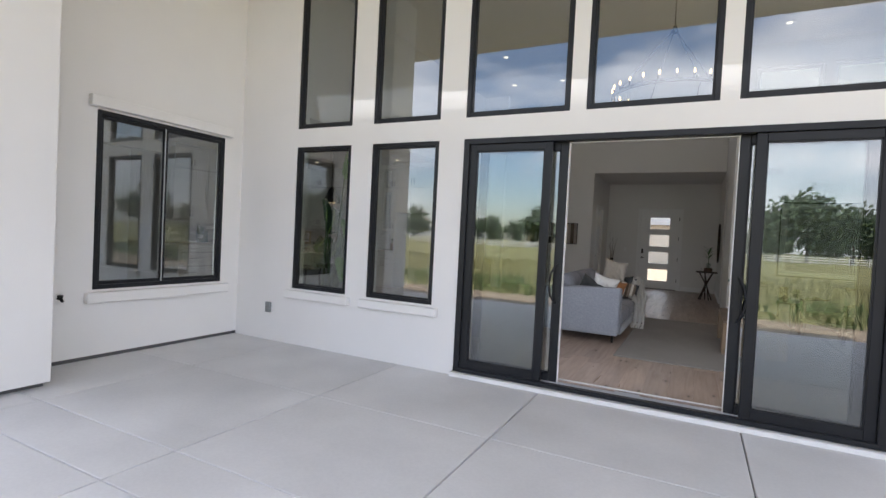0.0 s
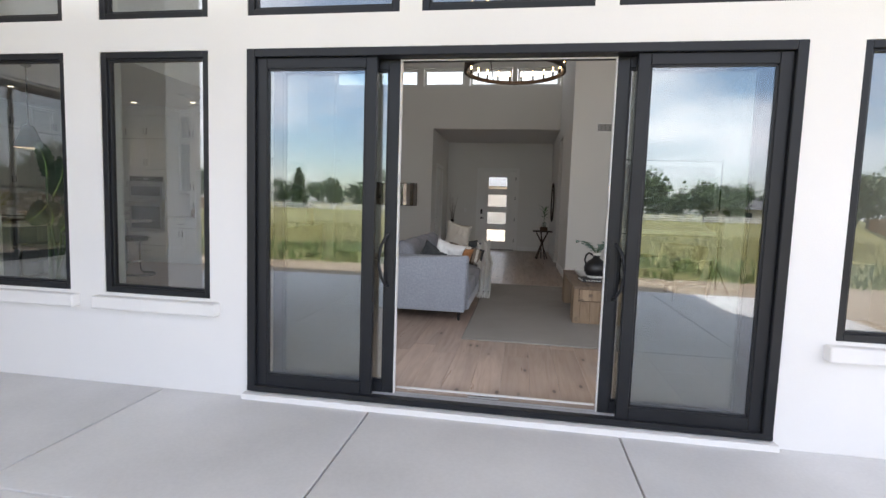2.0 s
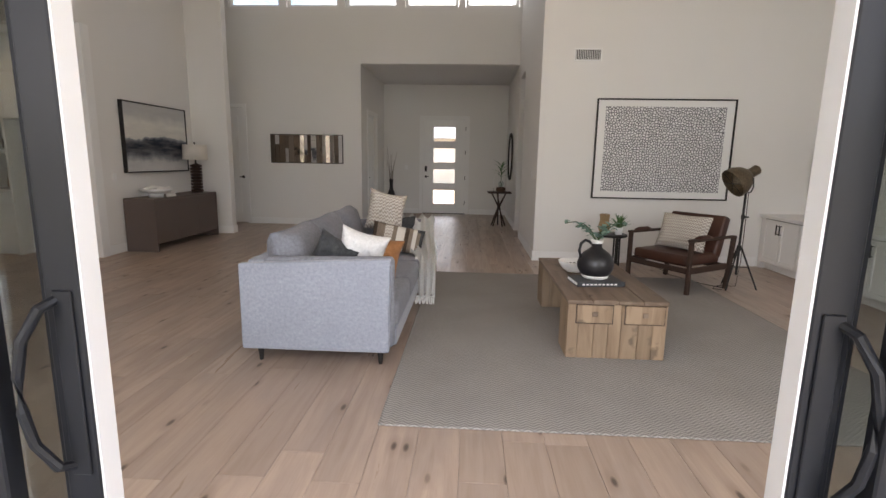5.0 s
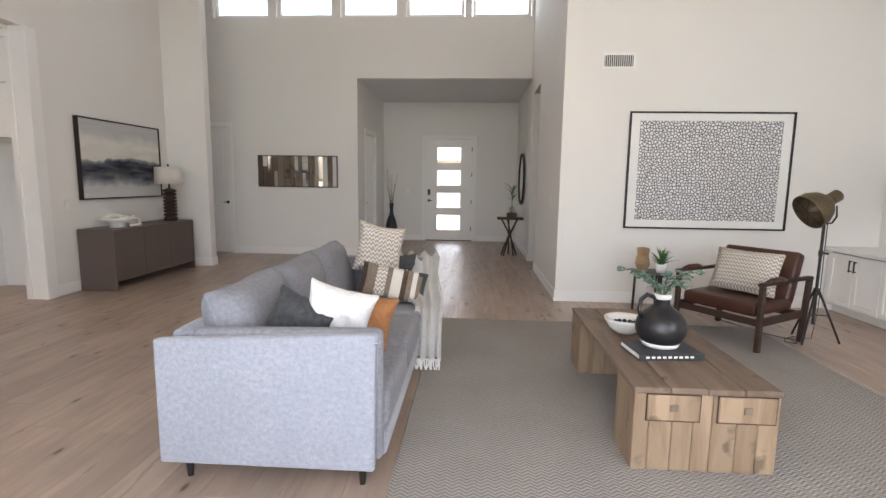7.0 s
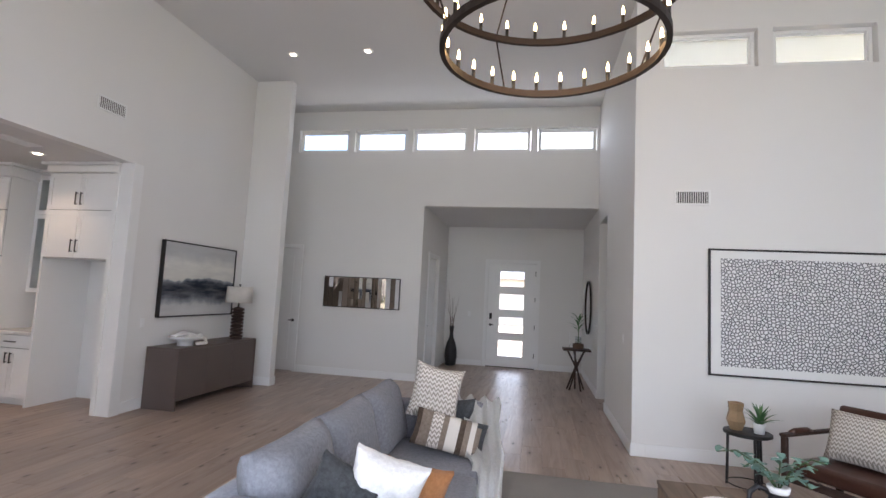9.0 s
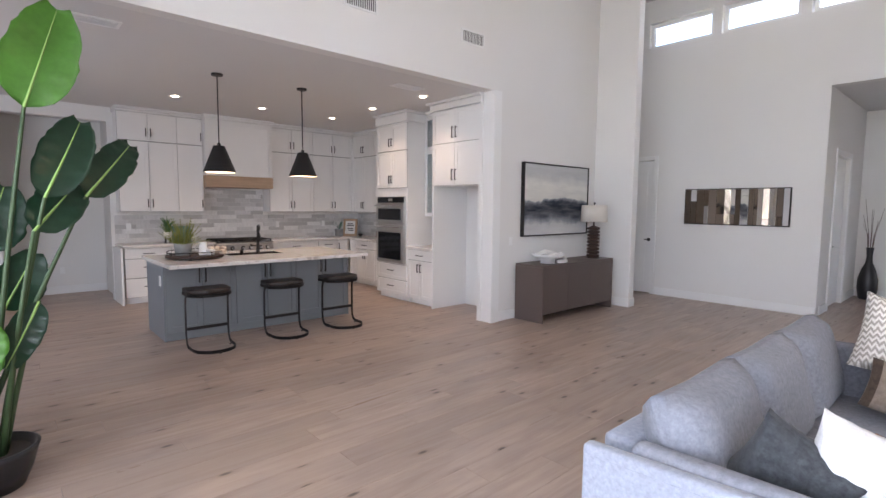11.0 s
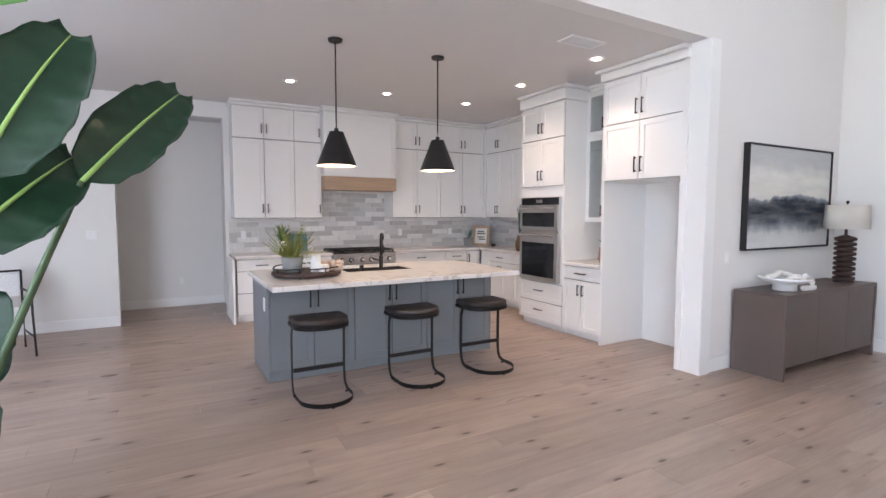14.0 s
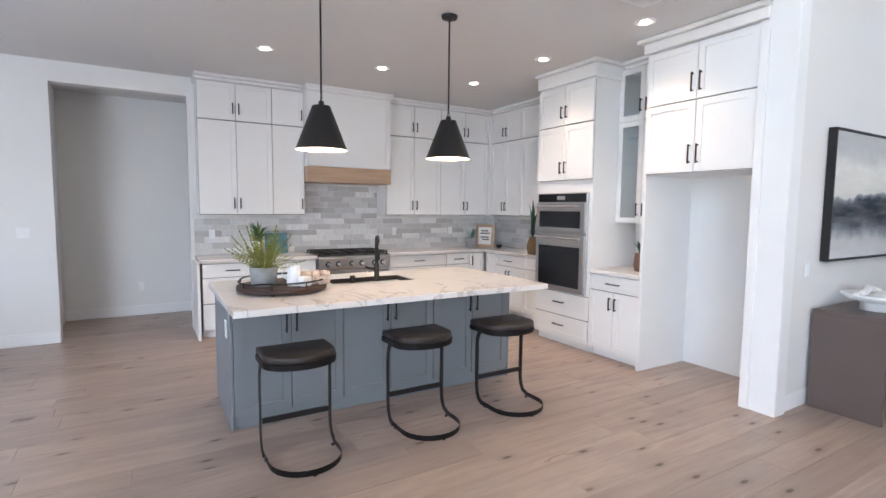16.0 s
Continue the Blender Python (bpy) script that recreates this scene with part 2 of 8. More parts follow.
def reclaimed(name, base, stretch):
    m, ns, ls, bs = nodes_of(name)
    g = node(ns, "ShaderNodeTexNoise", Scale=1.0, Detail=6.0, Distortion=0.8)
    ls.new(coords(ns, ls, stretch, 9.0), g.inputs["Vector"])
    k = node(ns, "ShaderNodeTexNoise", Scale=7.0, Detail=5.0)
    ls.new(coords(ns, ls, (1, 1, 1), 4.0), k.inputs["Vector"])
    oi = ns.new("ShaderNodeObjectInfo")
    tone = ramp(ns, ls, oi.outputs["Random"], [(0.0, [c * 0.8 for c in base]), (1.0, [c * 1.18 for c in base])])
    c = mixed(ns, ls, ramp(ns, ls, g.outputs["Fac"], [(0.38, 0.0), (0.70, 0.75)]), tone, [base[0] * 0.5, base[1] * 0.45, base[2] * 0.4])
    c = mixed(ns, ls, ramp(ns, ls, k.outputs["Fac"], [(0.60, 0.0), (0.70, 0.75)]), c, [x * 0.3 for x in base])
    ls.new(c, bs.inputs["Base Color"])
    bs.inputs["Roughness"].default_value = 0.62
    bumped(ns, ls, bs, g.outputs["Fac"], 0.4, 0.002)
    return m


M = dict(
    stucco=surface("white stucco", (0.80, 0.785, 0.765), 0.9, var=0.03, big=0.8, fine=140, bump=0.35, dist=0.003, spread=0),
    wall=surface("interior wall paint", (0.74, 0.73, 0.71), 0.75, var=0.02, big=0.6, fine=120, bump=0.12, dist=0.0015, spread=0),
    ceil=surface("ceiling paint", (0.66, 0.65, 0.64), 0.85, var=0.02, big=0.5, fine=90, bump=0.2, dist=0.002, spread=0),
    trim=surface("white trim paint", (0.80, 0.80, 0.79), 0.42, var=0.02, big=1.2, fine=40, bump=0.04),
    cabinet=surface("white cabinet paint", (0.80, 0.795, 0.78), 0.40, var=0.02, big=1.4, fine=50, bump=0.04),
    island=surface("slate grey cabinet paint", (0.195, 0.214, 0.232), 0.45, var=0.05, big=1.6, fine=50, bump=0.05),
    concrete=surface("smooth concrete", (0.65, 0.645, 0.64), 0.72, var=0.12, big=1.1, fine=45, bump=0.12, dist=0.002),
    # dark colour that stands for the shade in gaps between cabinet fronts
    gap_shade=surface("painted gap shade", (0.20, 0.195, 0.19), 0.8, var=0.05),
    joint=surface("dark joint", (0.10, 0.10, 0.10), 0.9),
    black=surface("black aluminium", (0.014, 0.015, 0.018), 0.38, var=0.1, big=3, fine=120, bump=0.03, gloss=0.3),
    iron=surface("black iron", (0.012, 0.011, 0.0105), 0.5, metal=0.15, var=0.15, big=5, fine=90, bump=0.15),
    rubbed=surface("rubbed dark bronze", (0.028, 0.018, 0.013), 0.5, metal=0.5, var=0.25, big=6, fine=60, bump=0.15),
    lampbronze=surface("worn bronze", (0.13, 0.10, 0.065), 0.45, metal=0.6, var=0.35, big=9, fine=60, bump=0.2),
    chrome=surface("satin nickel", (0.75, 0.76, 0.78), 0.22, metal=1.0, var=0.03, bump=0.0),
    steel=surface("brushed steel", (0.48, 0.47, 0.455), 0.36, metal=1.0, var=0.05, big=2, fine=40, bump=0.0, stretch=(1, 1, 14)),
    darkglass=surface("dark oven glass", (0.012, 0.013, 0.015), 0.10, var=0.05, bump=0.0, gloss=0.3),
    sill=surface("pale threshold aluminium", (0.55, 0.55, 0.56), 0.42, metal=0.5, var=0.05, bump=0.05),
    glass=glass("window glass"),
    clear=glass("clear glass", (0.93, 0.95, 0.95), 0.04),
    frost=glow("bright lamp lens", (1.0, 0.84, 0.60), 1.6),
    bulb=glow("warm bulb", (1.0, 0.62, 0.24), 6.0),
    mirror=mirror_glass("mirror", (0.82, 0.82, 0.82)),
    bronze_mirror=mirror_glass("smoked mirror", (0.26, 0.215, 0.175), 0.04),
    marble=marble("white veined quartz"),
    oak=oak("oak boards", (0.415, 0.318, 0.258)),
    oak_far=oak("oak boards joined", (0.415, 0.318, 0.258), True),
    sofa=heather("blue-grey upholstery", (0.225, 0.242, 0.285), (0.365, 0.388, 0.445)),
    # cushions, backs and arm pads: darker and greyer than the outer cover
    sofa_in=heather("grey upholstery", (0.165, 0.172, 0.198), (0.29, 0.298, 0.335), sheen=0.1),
    rug=woven("grey herringbone wool", (0.215, 0.203, 0.194), (0.37, 0.35, 0.333), 30.0, 78.0, zigzag=2.0, bump=0.6),
    leather=surface("brown leather", (0.055, 0.020, 0.012), 0.40, var=0.25, big=6, fine=90, bump=0.25, dist=0.002),
    seat_leather=surface("dark brown leather", (0.020, 0.014, 0.012), 0.42, var=0.3, big=9, fine=90, bump=0.25, dist=0.002),
    walnut=reclaimed("dark walnut", (0.045, 0.022, 0.014), (3, 3, 40)),
    pine=reclaimed("reclaimed pine upright", (0.31, 0.22, 0.145), (13, 13, 1.6)),
    pine_top=reclaimed("reclaimed pine top", (0.205, 0.148, 0.108), (13, 1.6, 13)),
    hoodwood=surface("light oak band", (0.43, 0.30, 0.20), 0.5, var=0.16, big=1.0, fine=6.0, bump=0.1, stretch=(2, 30, 30)),
    console=surface("taupe brown lacquer", (0.105, 0.078, 0.068), 0.45, var=0.08, big=3, fine=60, bump=0.08),
    cream=woven("cream knit", (0.30, 0.27, 0.24), (0.72, 0.68, 0.62), 64.0, 46.0, bump=0.8, zigzag=1.3),
    white_cloth=heather("white cotton", (0.58, 0.58, 0.58), (0.82, 0.82, 0.81), sheen=0.2),
    throw=heather("white knit", (0.70, 0.70, 0.68), (0.86, 0.86, 0.84), sheen=0.3),
    charcoal=heather("charcoal cotton", (0.030, 0.033, 0.036), (0.075, 0.08, 0.085), sheen=0.1),
    rust=heather("tan cotton", (0.25, 0.11, 0.045), (0.36, 0.17, 0.075), sheen=0.1),
    taupe=heather("taupe cotton", (0.15, 0.12, 0.095), (0.27, 0.22, 0.18), sheen=0.1),
    umber=heather("umber cotton", (0.05, 0.035, 0.025), (0.11, 0.08, 0.06), sheen=0.1),
    ceramic=surface("matt black ceramic", (0.014, 0.014, 0.016), 0.35, var=0.3, big=8, fine=70, bump=0.15),
    chalk=surface("chalky white glaze", (0.74, 0.73, 0.70), 0.6, var=0.08, big=9, fine=60, bump=0.2),
    white=surface("white ceramic", (0.80, 0.80, 0.79), 0.3, var=0.03, bump=0.03),
    stone_pot=surface("grey cement", (0.27, 0.28, 0.28), 0.85, var=0.15, big=9, fine=90, bump=0.4),
    paper=surface("white paper", (0.78, 0.78, 0.77), 0.8, var=0.02, bump=0.03),
    bookblack=surface("black book cloth", (0.022, 0.024, 0.028), 0.5, var=0.15, bump=0.1),
    gold=surface("brushed brass wood", (0.34, 0.23, 0.13), 0.45, metal=0.2, var=0.2, big=7, fine=40, bump=0.2),
    leaf=surface("dark green leaf", (0.018, 0.060, 0.030), 0.34, var=0.25, big=6, fine=30, bump=0.15, coat=0.25),
    leaf_light=surface("light green leaf", (0.11, 0.30, 0.04), 0.36, var=0.2, big=6, fine=30, bump=0.15, coat=0.2),
    rib=surface("pale green leaf rib", (0.22, 0.36, 0.09), 0.45, var=0.1, bump=0.05),
    stem=surface("green stalk", (0.042, 0.078, 0.028), 0.5, var=0.25, big=4, fine=40, bump=0.15),
    succulent=surface("succulent green", (0.055, 0.14, 0.045), 0.45, var=0.3, big=14, fine=60, bump=0.1),
    eucalyptus=surface("eucalyptus green", (0.14, 0.25, 0.21), 0.6, var=0.2, big=14, fine=60, bump=0.1),
    fern=surface("yellow green fern", (0.20, 0.22, 0.03), 0.6, var=0.3, big=14, fine=60, bump=0.1),
    twig=surface("dry twig", (0.10, 0.06, 0.04), 0.8, var=0.2, bump=0.2),
    linen=surface("linen shade", (0.60, 0.57, 0.52), 0.9, var=0.04, big=8, fine=200, bump=0.2),
    wicker=woven("wicker", (0.085, 0.052, 0.03), (0.25, 0.165, 0.09), 60.0, 60.0, bump=0.9),
    clay=surface("brown clay", (0.21, 0.115, 0.07), 0.7, var=0.2, big=9, fine=60, bump=0.2),
    bead_tan=surface("pale brown wood bead", (0.52, 0.43, 0.36), 0.65, var=0.35, big=30, fine=90, bump=0.1),
    bead=surface("white wood bead", (0.74, 0.72, 0.69), 0.6, var=0.05, bump=0.08),
    soil=surface("potting soil", (0.035, 0.026, 0.02), 0.95, var=0.3, fine=120, bump=0.6, dist=0.01),
    dirt=surface("dry dirt", (0.36, 0.28, 0.20), 0.95, var=0.2, big=0.4, fine=6, bump=0.6, dist=0.02, spread=0),
    grass=surface("field grass", (0.24, 0.225, 0.085), 0.95, var=0.35, big=0.25, fine=5, bump=0.8, dist=0.05, spread=0),
    weed=surface("weed leaves", (0.13, 0.19, 0.06), 0.7, var=0.4, big=3, fine=20, bump=0.2),
    tree=surface("tree leaves", (0.085, 0.125, 0.060), 0.75, var=0.4, big=1, fine=9, bump=0.2),
    bark=surface("bark", (0.10, 0.075, 0.055), 0.9, var=0.3, bump=0.5),
    fencewood=surface("cedar fence boards", (0.36, 0.22, 0.12), 0.85, var=0.2, big=2, fine=20, bump=0.2),
    fencewhite=surface("white vinyl", (0.78, 0.78, 0.77), 0.5, var=0.03, bump=0.02),
    roof=surface("grey shingles", (0.16, 0.16, 0.165), 0.9, var=0.2, bump=0.4),
    siding=surface("beige siding", (0.52, 0.48, 0.41), 0.85, var=0.06, bump=0.1),
    tile=None,
)


def tile_glaze():
    m, ns, ls, bs = nodes_of("glazed grey tile")
    oi = ns.new("ShaderNodeObjectInfo")
    n1 = node(ns, "ShaderNodeTexNoise", Scale=14.0, Detail=4.0)
    ls.new(coords(ns, ls, (1, 1, 1), 9.0), n1.inputs["Vector"])
    c = ramp(ns, ls, oi.outputs["Random"], [(0.0, (0.47, 0.465, 0.455)), (0.4, (0.60, 0.595, 0.585)), (0.75, (0.69, 0.685, 0.675)), (1.0, (0.82, 0.815, 0.80))])
    c = mixed(ns, ls, ramp(ns, ls, n1.outputs["Fac"], [(0.4, 0.0), (0.7, 0.3)]), c, (0.38, 0.37, 0.36))
    ls.new(c, bs.inputs["Base Color"])
    bs.inputs["Roughness"].default_value = 0.22
    bumped(ns, ls, bs, n1.outputs["Fac"], 0.15, 0.002)
    return m


M["tile"] = tile_glaze()


def cell_print():
    """Ink rings of uneven size on white paper."""
    m, ns, ls, bs = nodes_of("black ring print")
    tc = ns.new("ShaderNodeTexCoord")
    sp = ns.new("ShaderNodeSeparateXYZ")
    cb = ns.new("ShaderNodeCombineXYZ")
    ls.new(tc.outputs["Object"], sp.inputs[0])
    ls.new(sp.outputs["X"], cb.inputs["X"])
    ls.new(sp.outputs["Z"], cb.inputs["Y"])
    v = node(ns, "ShaderNodeTexVoronoi", Scale=29.0, Randomness=0.95)
    v.voronoi_dimensions, v.feature = "2D", "DISTANCE_TO_EDGE"
    ls.new(cb.outputs[0], v.inputs["Vector"])
    ink = ramp(ns, ls, v.outputs["Distance"], [(0.02, 0.5), (0.06, 1.0), (0.12, 1.0), (0.19, 0.0)])
    n1 = node(ns, "ShaderNodeTexNoise", Scale=60.0, Detail=2.0)
    ls.new(tc.outputs["Object"], n1.inputs["Vector"])
    ink = mixed(ns, ls, 1.0, ink, ramp(ns, ls, n1.outputs["Fac"], [(0.3, 0.85), (0.5, 1.0)]), "MULTIPLY")
    ls.new(mixed(ns, ls, ink, (0.76, 0.76, 0.77), (0.02, 0.022, 0.035)), bs.inputs["Base Color"])
    bs.inputs["Roughness"].default_value = 0.8
    return m


def landscape_print():
    """A blurred ink landscape: pale sky, dark range of hills, pale foreground; z is up, 0.9 high."""
    m, ns, ls, bs = nodes_of("abstract landscape")
    tc = ns.new("ShaderNodeTexCoord")
    sp = ns.new("ShaderNodeSeparateXYZ")
    ls.new(tc.outputs["Object"], sp.inputs[0])
    n1 = node(ns, "ShaderNodeTexNoise", Scale=3.0, Detail=7.0, Roughness=0.6)
    ls.new(tc.outputs["Object"], n1.inputs["Vector"])
    a = ns.new("ShaderNodeMath")
    a.operation = "MULTIPLY_ADD"
    ls.new(n1.outputs["Fac"], a.inputs[0])
    a.inputs[1].default_value = 0.26
    ls.new(sp.outputs["Z"], a.inputs[2])
    c = ramp(ns, ls, a.outputs[0], [(0.10, (0.64, 0.64, 0.64)), (0.30, (0.52, 0.52, 0.52)), (0.36, (0.22, 0.235, 0.26)), (0.43, (0.055, 0.065, 0.085)), (0.50, (0.018, 0.024, 0.036)), (0.60, (0.035, 0.045, 0.065)), (0.645, (0.24, 0.26, 0.29)),
                                    (0.665, (0.66, 0.65, 0.60)), (0.85, (0.72, 0.71, 0.66)), (1.0, (0.50, 0.51, 0.51))])
    n2 = node(ns, "ShaderNodeTexNoise", Scale=5.0, Detail=5.0)
    mp = node(ns, "ShaderNodeMapping", Scale=(1, 0.5, 3))
    ls.new(tc.outputs["Object"], mp.inputs["Vector"])
    ls.new(mp.outputs["Vector"], n2.inputs["Vector"])
    c = mixed(ns, ls, ramp(ns, ls, n2.outputs["Fac"], [(0.4, 0.0), (0.7, 0.30)]), c, (0.40, 0.40, 0.40))
    ls.new(c, bs.inputs["Base Color"])
    bs.inputs["Specular IOR Level"].default_value = 0.15
    bs.inputs["Roughness"].default_value = 0.7
    return m


M["cells"], M["landscape"] = cell_print(), landscape_print()

# ---- mesh helpers ----


def X(bm, x0, x1, y0, y1, z0, z1, bev=0.0, seg=1):
    """A box by its extents, with bevelled edges."""
    r = bmesh.ops.create_cube(bm, size=1.0, matrix=Matrix.Translation(((x0 + x1) / 2, (y0 + y1) / 2, (z0 + z1) / 2)) @ Matrix.Diagonal((x1 - x0, y1 - y0, z1 - z0, 1)))
    if bev:
        es = list({e for v in r["verts"] for e in v.link_edges})
        bmesh.ops.bevel(bm, geom=es, offset=bev, segments=seg, affect="EDGES", profile=0.5)
    return bm


def box(x0, x1, y0, y1, z0, z1, bev=0.0, seg=1):
    return X(bmesh.new(), x0, x1, y0, y1, z0, z1, bev, seg)


def rod(bm, p0, p1, r0, r1=None, seg=10):
    """A straight rod, tapered if r1 is given."""
    a, b = Vector(p0), Vector(p1)
    q = (b - a).to_track_quat("Z", "Y").to_matrix().to_4x4()
    bmesh.ops.create_cone(bm, cap_ends=True, segments=seg, radius1=r0, radius2=r0 if r1 is None else r1, depth=(b - a).length, matrix=Matrix.Translation((a + b) / 2) @ q)
    return bm


def tube(bm, pts, r, seg=8, closed=False, r1=None):
    """A bent tube along points."""
    pts = [Vector(p) for p in pts]
    n, rings = len(pts), []
    up = Vector((0, 0, 1))
    for i, p in enumerate(pts):
        a = pts[i - 1] if (i or closed) else p
        b = pts[(i + 1) % n] if (i < n - 1 or closed) else p
        d = (b - a).normalized()
        s = d.cross(up)
        s = s.normalized() if s.length > 0.05 else d.cross(Vector((1, 0, 0))).normalized()
        u = s.cross(d).normalized()
        rr = r if r1 is None else r + (r1 - r) * i / (n - 1)
        rings.append([bm.verts.new(p + rr * (math.cos(2 * math.pi * k / seg) * s + math.sin(2 * math.pi * k / seg) * u)) for k in range(seg)])
    for i in range(n if closed else n - 1):
        a, b = rings[i], rings[(i + 1) % n]
        for k in range(seg):
            bm.faces.new((a[k], a[(k + 1) % seg], b[(k + 1) % seg], b[k]))
    if not closed:
        bm.faces.new(rings[0][::-1])
        bm.faces.new(rings[-1])
    return bm


def lathe(bm, profile, seg=28, at=(0, 0, 0)):
    """A turned body from (radius, height) pairs."""
    rings = [[bm.verts.new((at[0] + max(r, 1e-4) * math.cos(2 * math.pi * k / seg), at[1] + max(r, 1e-4) * math.sin(2 * math.pi * k / seg), at[2] + z)) for k in range(seg)] for r, z in profile]
    for a, b in zip(rings, rings[1:]):
        for k in range(seg):
            bm.faces.new((a[k], a[(k + 1) % seg], b[(k + 1) % seg], b[k]))
    bm.faces.new(rings[0][::-1])
    bm.faces.new(rings[-1])
    return bm


def cushion(bm, sx, sy, sz, m=None, n=8, power=4.0, sag=0.0):
    """A soft pillow: a cube swollen towards its middle, with soft pinched edges."""
    base = len(bm.verts)
    r = bmesh.ops.create_cube(bm, size=2.0)
    es = list({e for v in r["verts"] for e in v.link_edges})
    bmesh.ops.subdivide_edges(bm, edges=es, cuts=n, use_grid_fill=True)
    bm.verts.ensure_lookup_table()
    for v in bm.verts[base:]:
        x, y, z = v.co
        fx, fy = 1 - abs(x) ** power, 1 - abs(y) ** power
        h = 0.18 + 0.82 * (max(fx, 0) * max(fy, 0)) ** 0.45
        k = 1 - 0.05 * (1 - abs(x)) * abs(y) ** 3 - 0.0
        wob = 0.03 * noise.noise(Vector((x * 1.7, y * 1.7, z + sx * 9)))
        v.co = Vector((x * sx / 2 * (1 - 0.05 * (1 - y * y) * abs(x) ** 3), y * sy / 2 * k, z * sz / 2 * h + wob * sz - sag * (1 - x * x) * (1 - y * y)))
        if m:
            v.co = m @ v.co
    return bm


def soft(bm, x0, x1, y0, y1, z0, z1, bev=0.03, puff=0.0):
    """An upholstered block with round edges and slightly swollen faces."""
    base = len(bm.verts)
    X(bm, x0, x1, y0, y1, z0, z1, bev, 3)
    return bm


def part(name, bm, material, parent, label="", smooth=False, kind=""):
    """Links a bmesh as one mesh object under a thing or a part."""
    me = bpy.data.meshes.new(name)
    if smooth:
        for f in bm.faces:
            f.smooth = True
    bm.to_mesh(me)
    bm.free()
    me.materials.append(material)
    ob = new(name, me)
    ob.parent = parent
    return tagged(ob, label, "", "", kind)


def thing(name, x, y, z, rz=0, label="", category="", group=""):
    ob = new(name)
    ob.empty_display_size = 0.1
    ob.matrix_world = pose(x, y, z, 0, 0, rz)
    return tagged(ob, label, category, group)


def solid(name, bm, material, label="", category="", kind="", smooth=False, at=(0, 0, 0)):
    ob = part(name, bm, material, None, label, smooth, kind)
    ob.location = at
    return tagged(ob, label, category)


def share(ob, parent, x, y, z, sc=(1, 1, 1)):
    """Another object on the same mesh."""
    o = ob.copy()
    scene.collection.objects.link(o)
    o.parent = parent
    o.location, o.scale = (x, y, z), sc
    return o


def wall_with_holes(name, axis, at0, at1, u0, u1, z0, z1, holes, material, label):
    """A wall slab between at0 and at1 along an axis, from u0 to u1, with rectangular openings (u0, u1, z0, z1) cut through."""
    us = sorted({u0, u1, *[h[0] for h in holes], *[h[1] for h in holes]})
    zs = sorted({z0, z1, *[h[2] for h in holes], *[h[3] for h in holes]})
    bm = bmesh.new()
    filled = lambda i, j: 0 <= i < len(us) - 1 and 0 <= j < len(zs) - 1 and not any(h[0] <= (us[i] + us[i + 1]) / 2 <= h[1] and h[2] <= (zs[j] + zs[j + 1]) / 2 <= h[3] for h in holes)
    P = (lambda u, d, z: (u, d, z)) if axis == "y" else (lambda u, d, z: (d, u, z))
    cache = {}
    def V(u, d, z):
        k = (round(u, 4), d, round(z, 4))
        if k not in cache:
            cache[k] = bm.verts.new(P(u, d, z))
        return cache[k]
    for i in range(len(us) - 1):
        for j in range(len(zs) - 1):
            if not filled(i, j):
                continue
            a, b, c, d = us[i], us[i + 1], zs[j], zs[j + 1]
            bm.faces.new((V(a, at0, c), V(b, at0, c), V(b, at0, d), V(a, at0, d)))
            bm.faces.new((V(a, at1, d), V(b, at1, d), V(b, at1, c), V(a, at1, c)))
            for ok, (p, q) in ((filled(i - 1, j), ((a, c), (a, d))), (filled(i + 1, j), ((b, d), (b, c))), (filled(i, j - 1), ((b, c), (a, c))), (filled(i, j + 1), ((a, d), (b, d)))):
                if not ok:
                    bm.faces.new((V(p[0], at0, p[1]), V(q[0], at0, q[1]), V(q[0], at1, q[1]), V(p[0], at1, p[1])))
    bmesh.ops.recalc_face_normals(bm, faces=bm.faces[:])
    return solid(name, bm, material, label, "wall", "structure")

# ---- the large structure ----
FACE, CEIL, KCEIL, HCEIL, PATIO = 4.803, 5.17, 3.04, 3.28, -0.10
LOW = [(-4.39, -3.56), (-3.265, -2.41), (1.655, 2.505), (2.80, 3.63)]
UP = [(-4.39, -3.56), (-3.265, -2.41), (-2.118, -1.058), (-0.912, 0.162), (0.302, 1.365), (1.655, 2.505), (2.80, 3.63)]
DOOR = (-2.118, 1.362, -0.087, 2.335)
front_holes = [(a, b, 0.593, 2.333) for a, b in LOW] + [(a, b, 2.555, 4.55) for a, b in UP]
wall_with_holes("wall_patio_outer", "y", FACE, 4.900, -5.35, 4.60, -0.06, 5.5, front_holes + [(DOOR[0], DOOR[1], -0.2, DOOR[3])], M["stucco"], "tall white stucco wall with black framed windows")
wall_with_holes("wall_patio_inner", "y", 4.902, 5.00, -5.5, 4.50, 0.0, CEIL, front_holes + [(DOOR[0], DOOR[1], -0.2, DOOR[3])], M["wall"], "light painted wall with tall windows inside")
solid("foundation_edge", box(-5.35, 4.6, 4.82, 4.99, -0.14, -0.06), M["joint"], "dark concrete foundation edge under the stucco", "foundation", "structure")
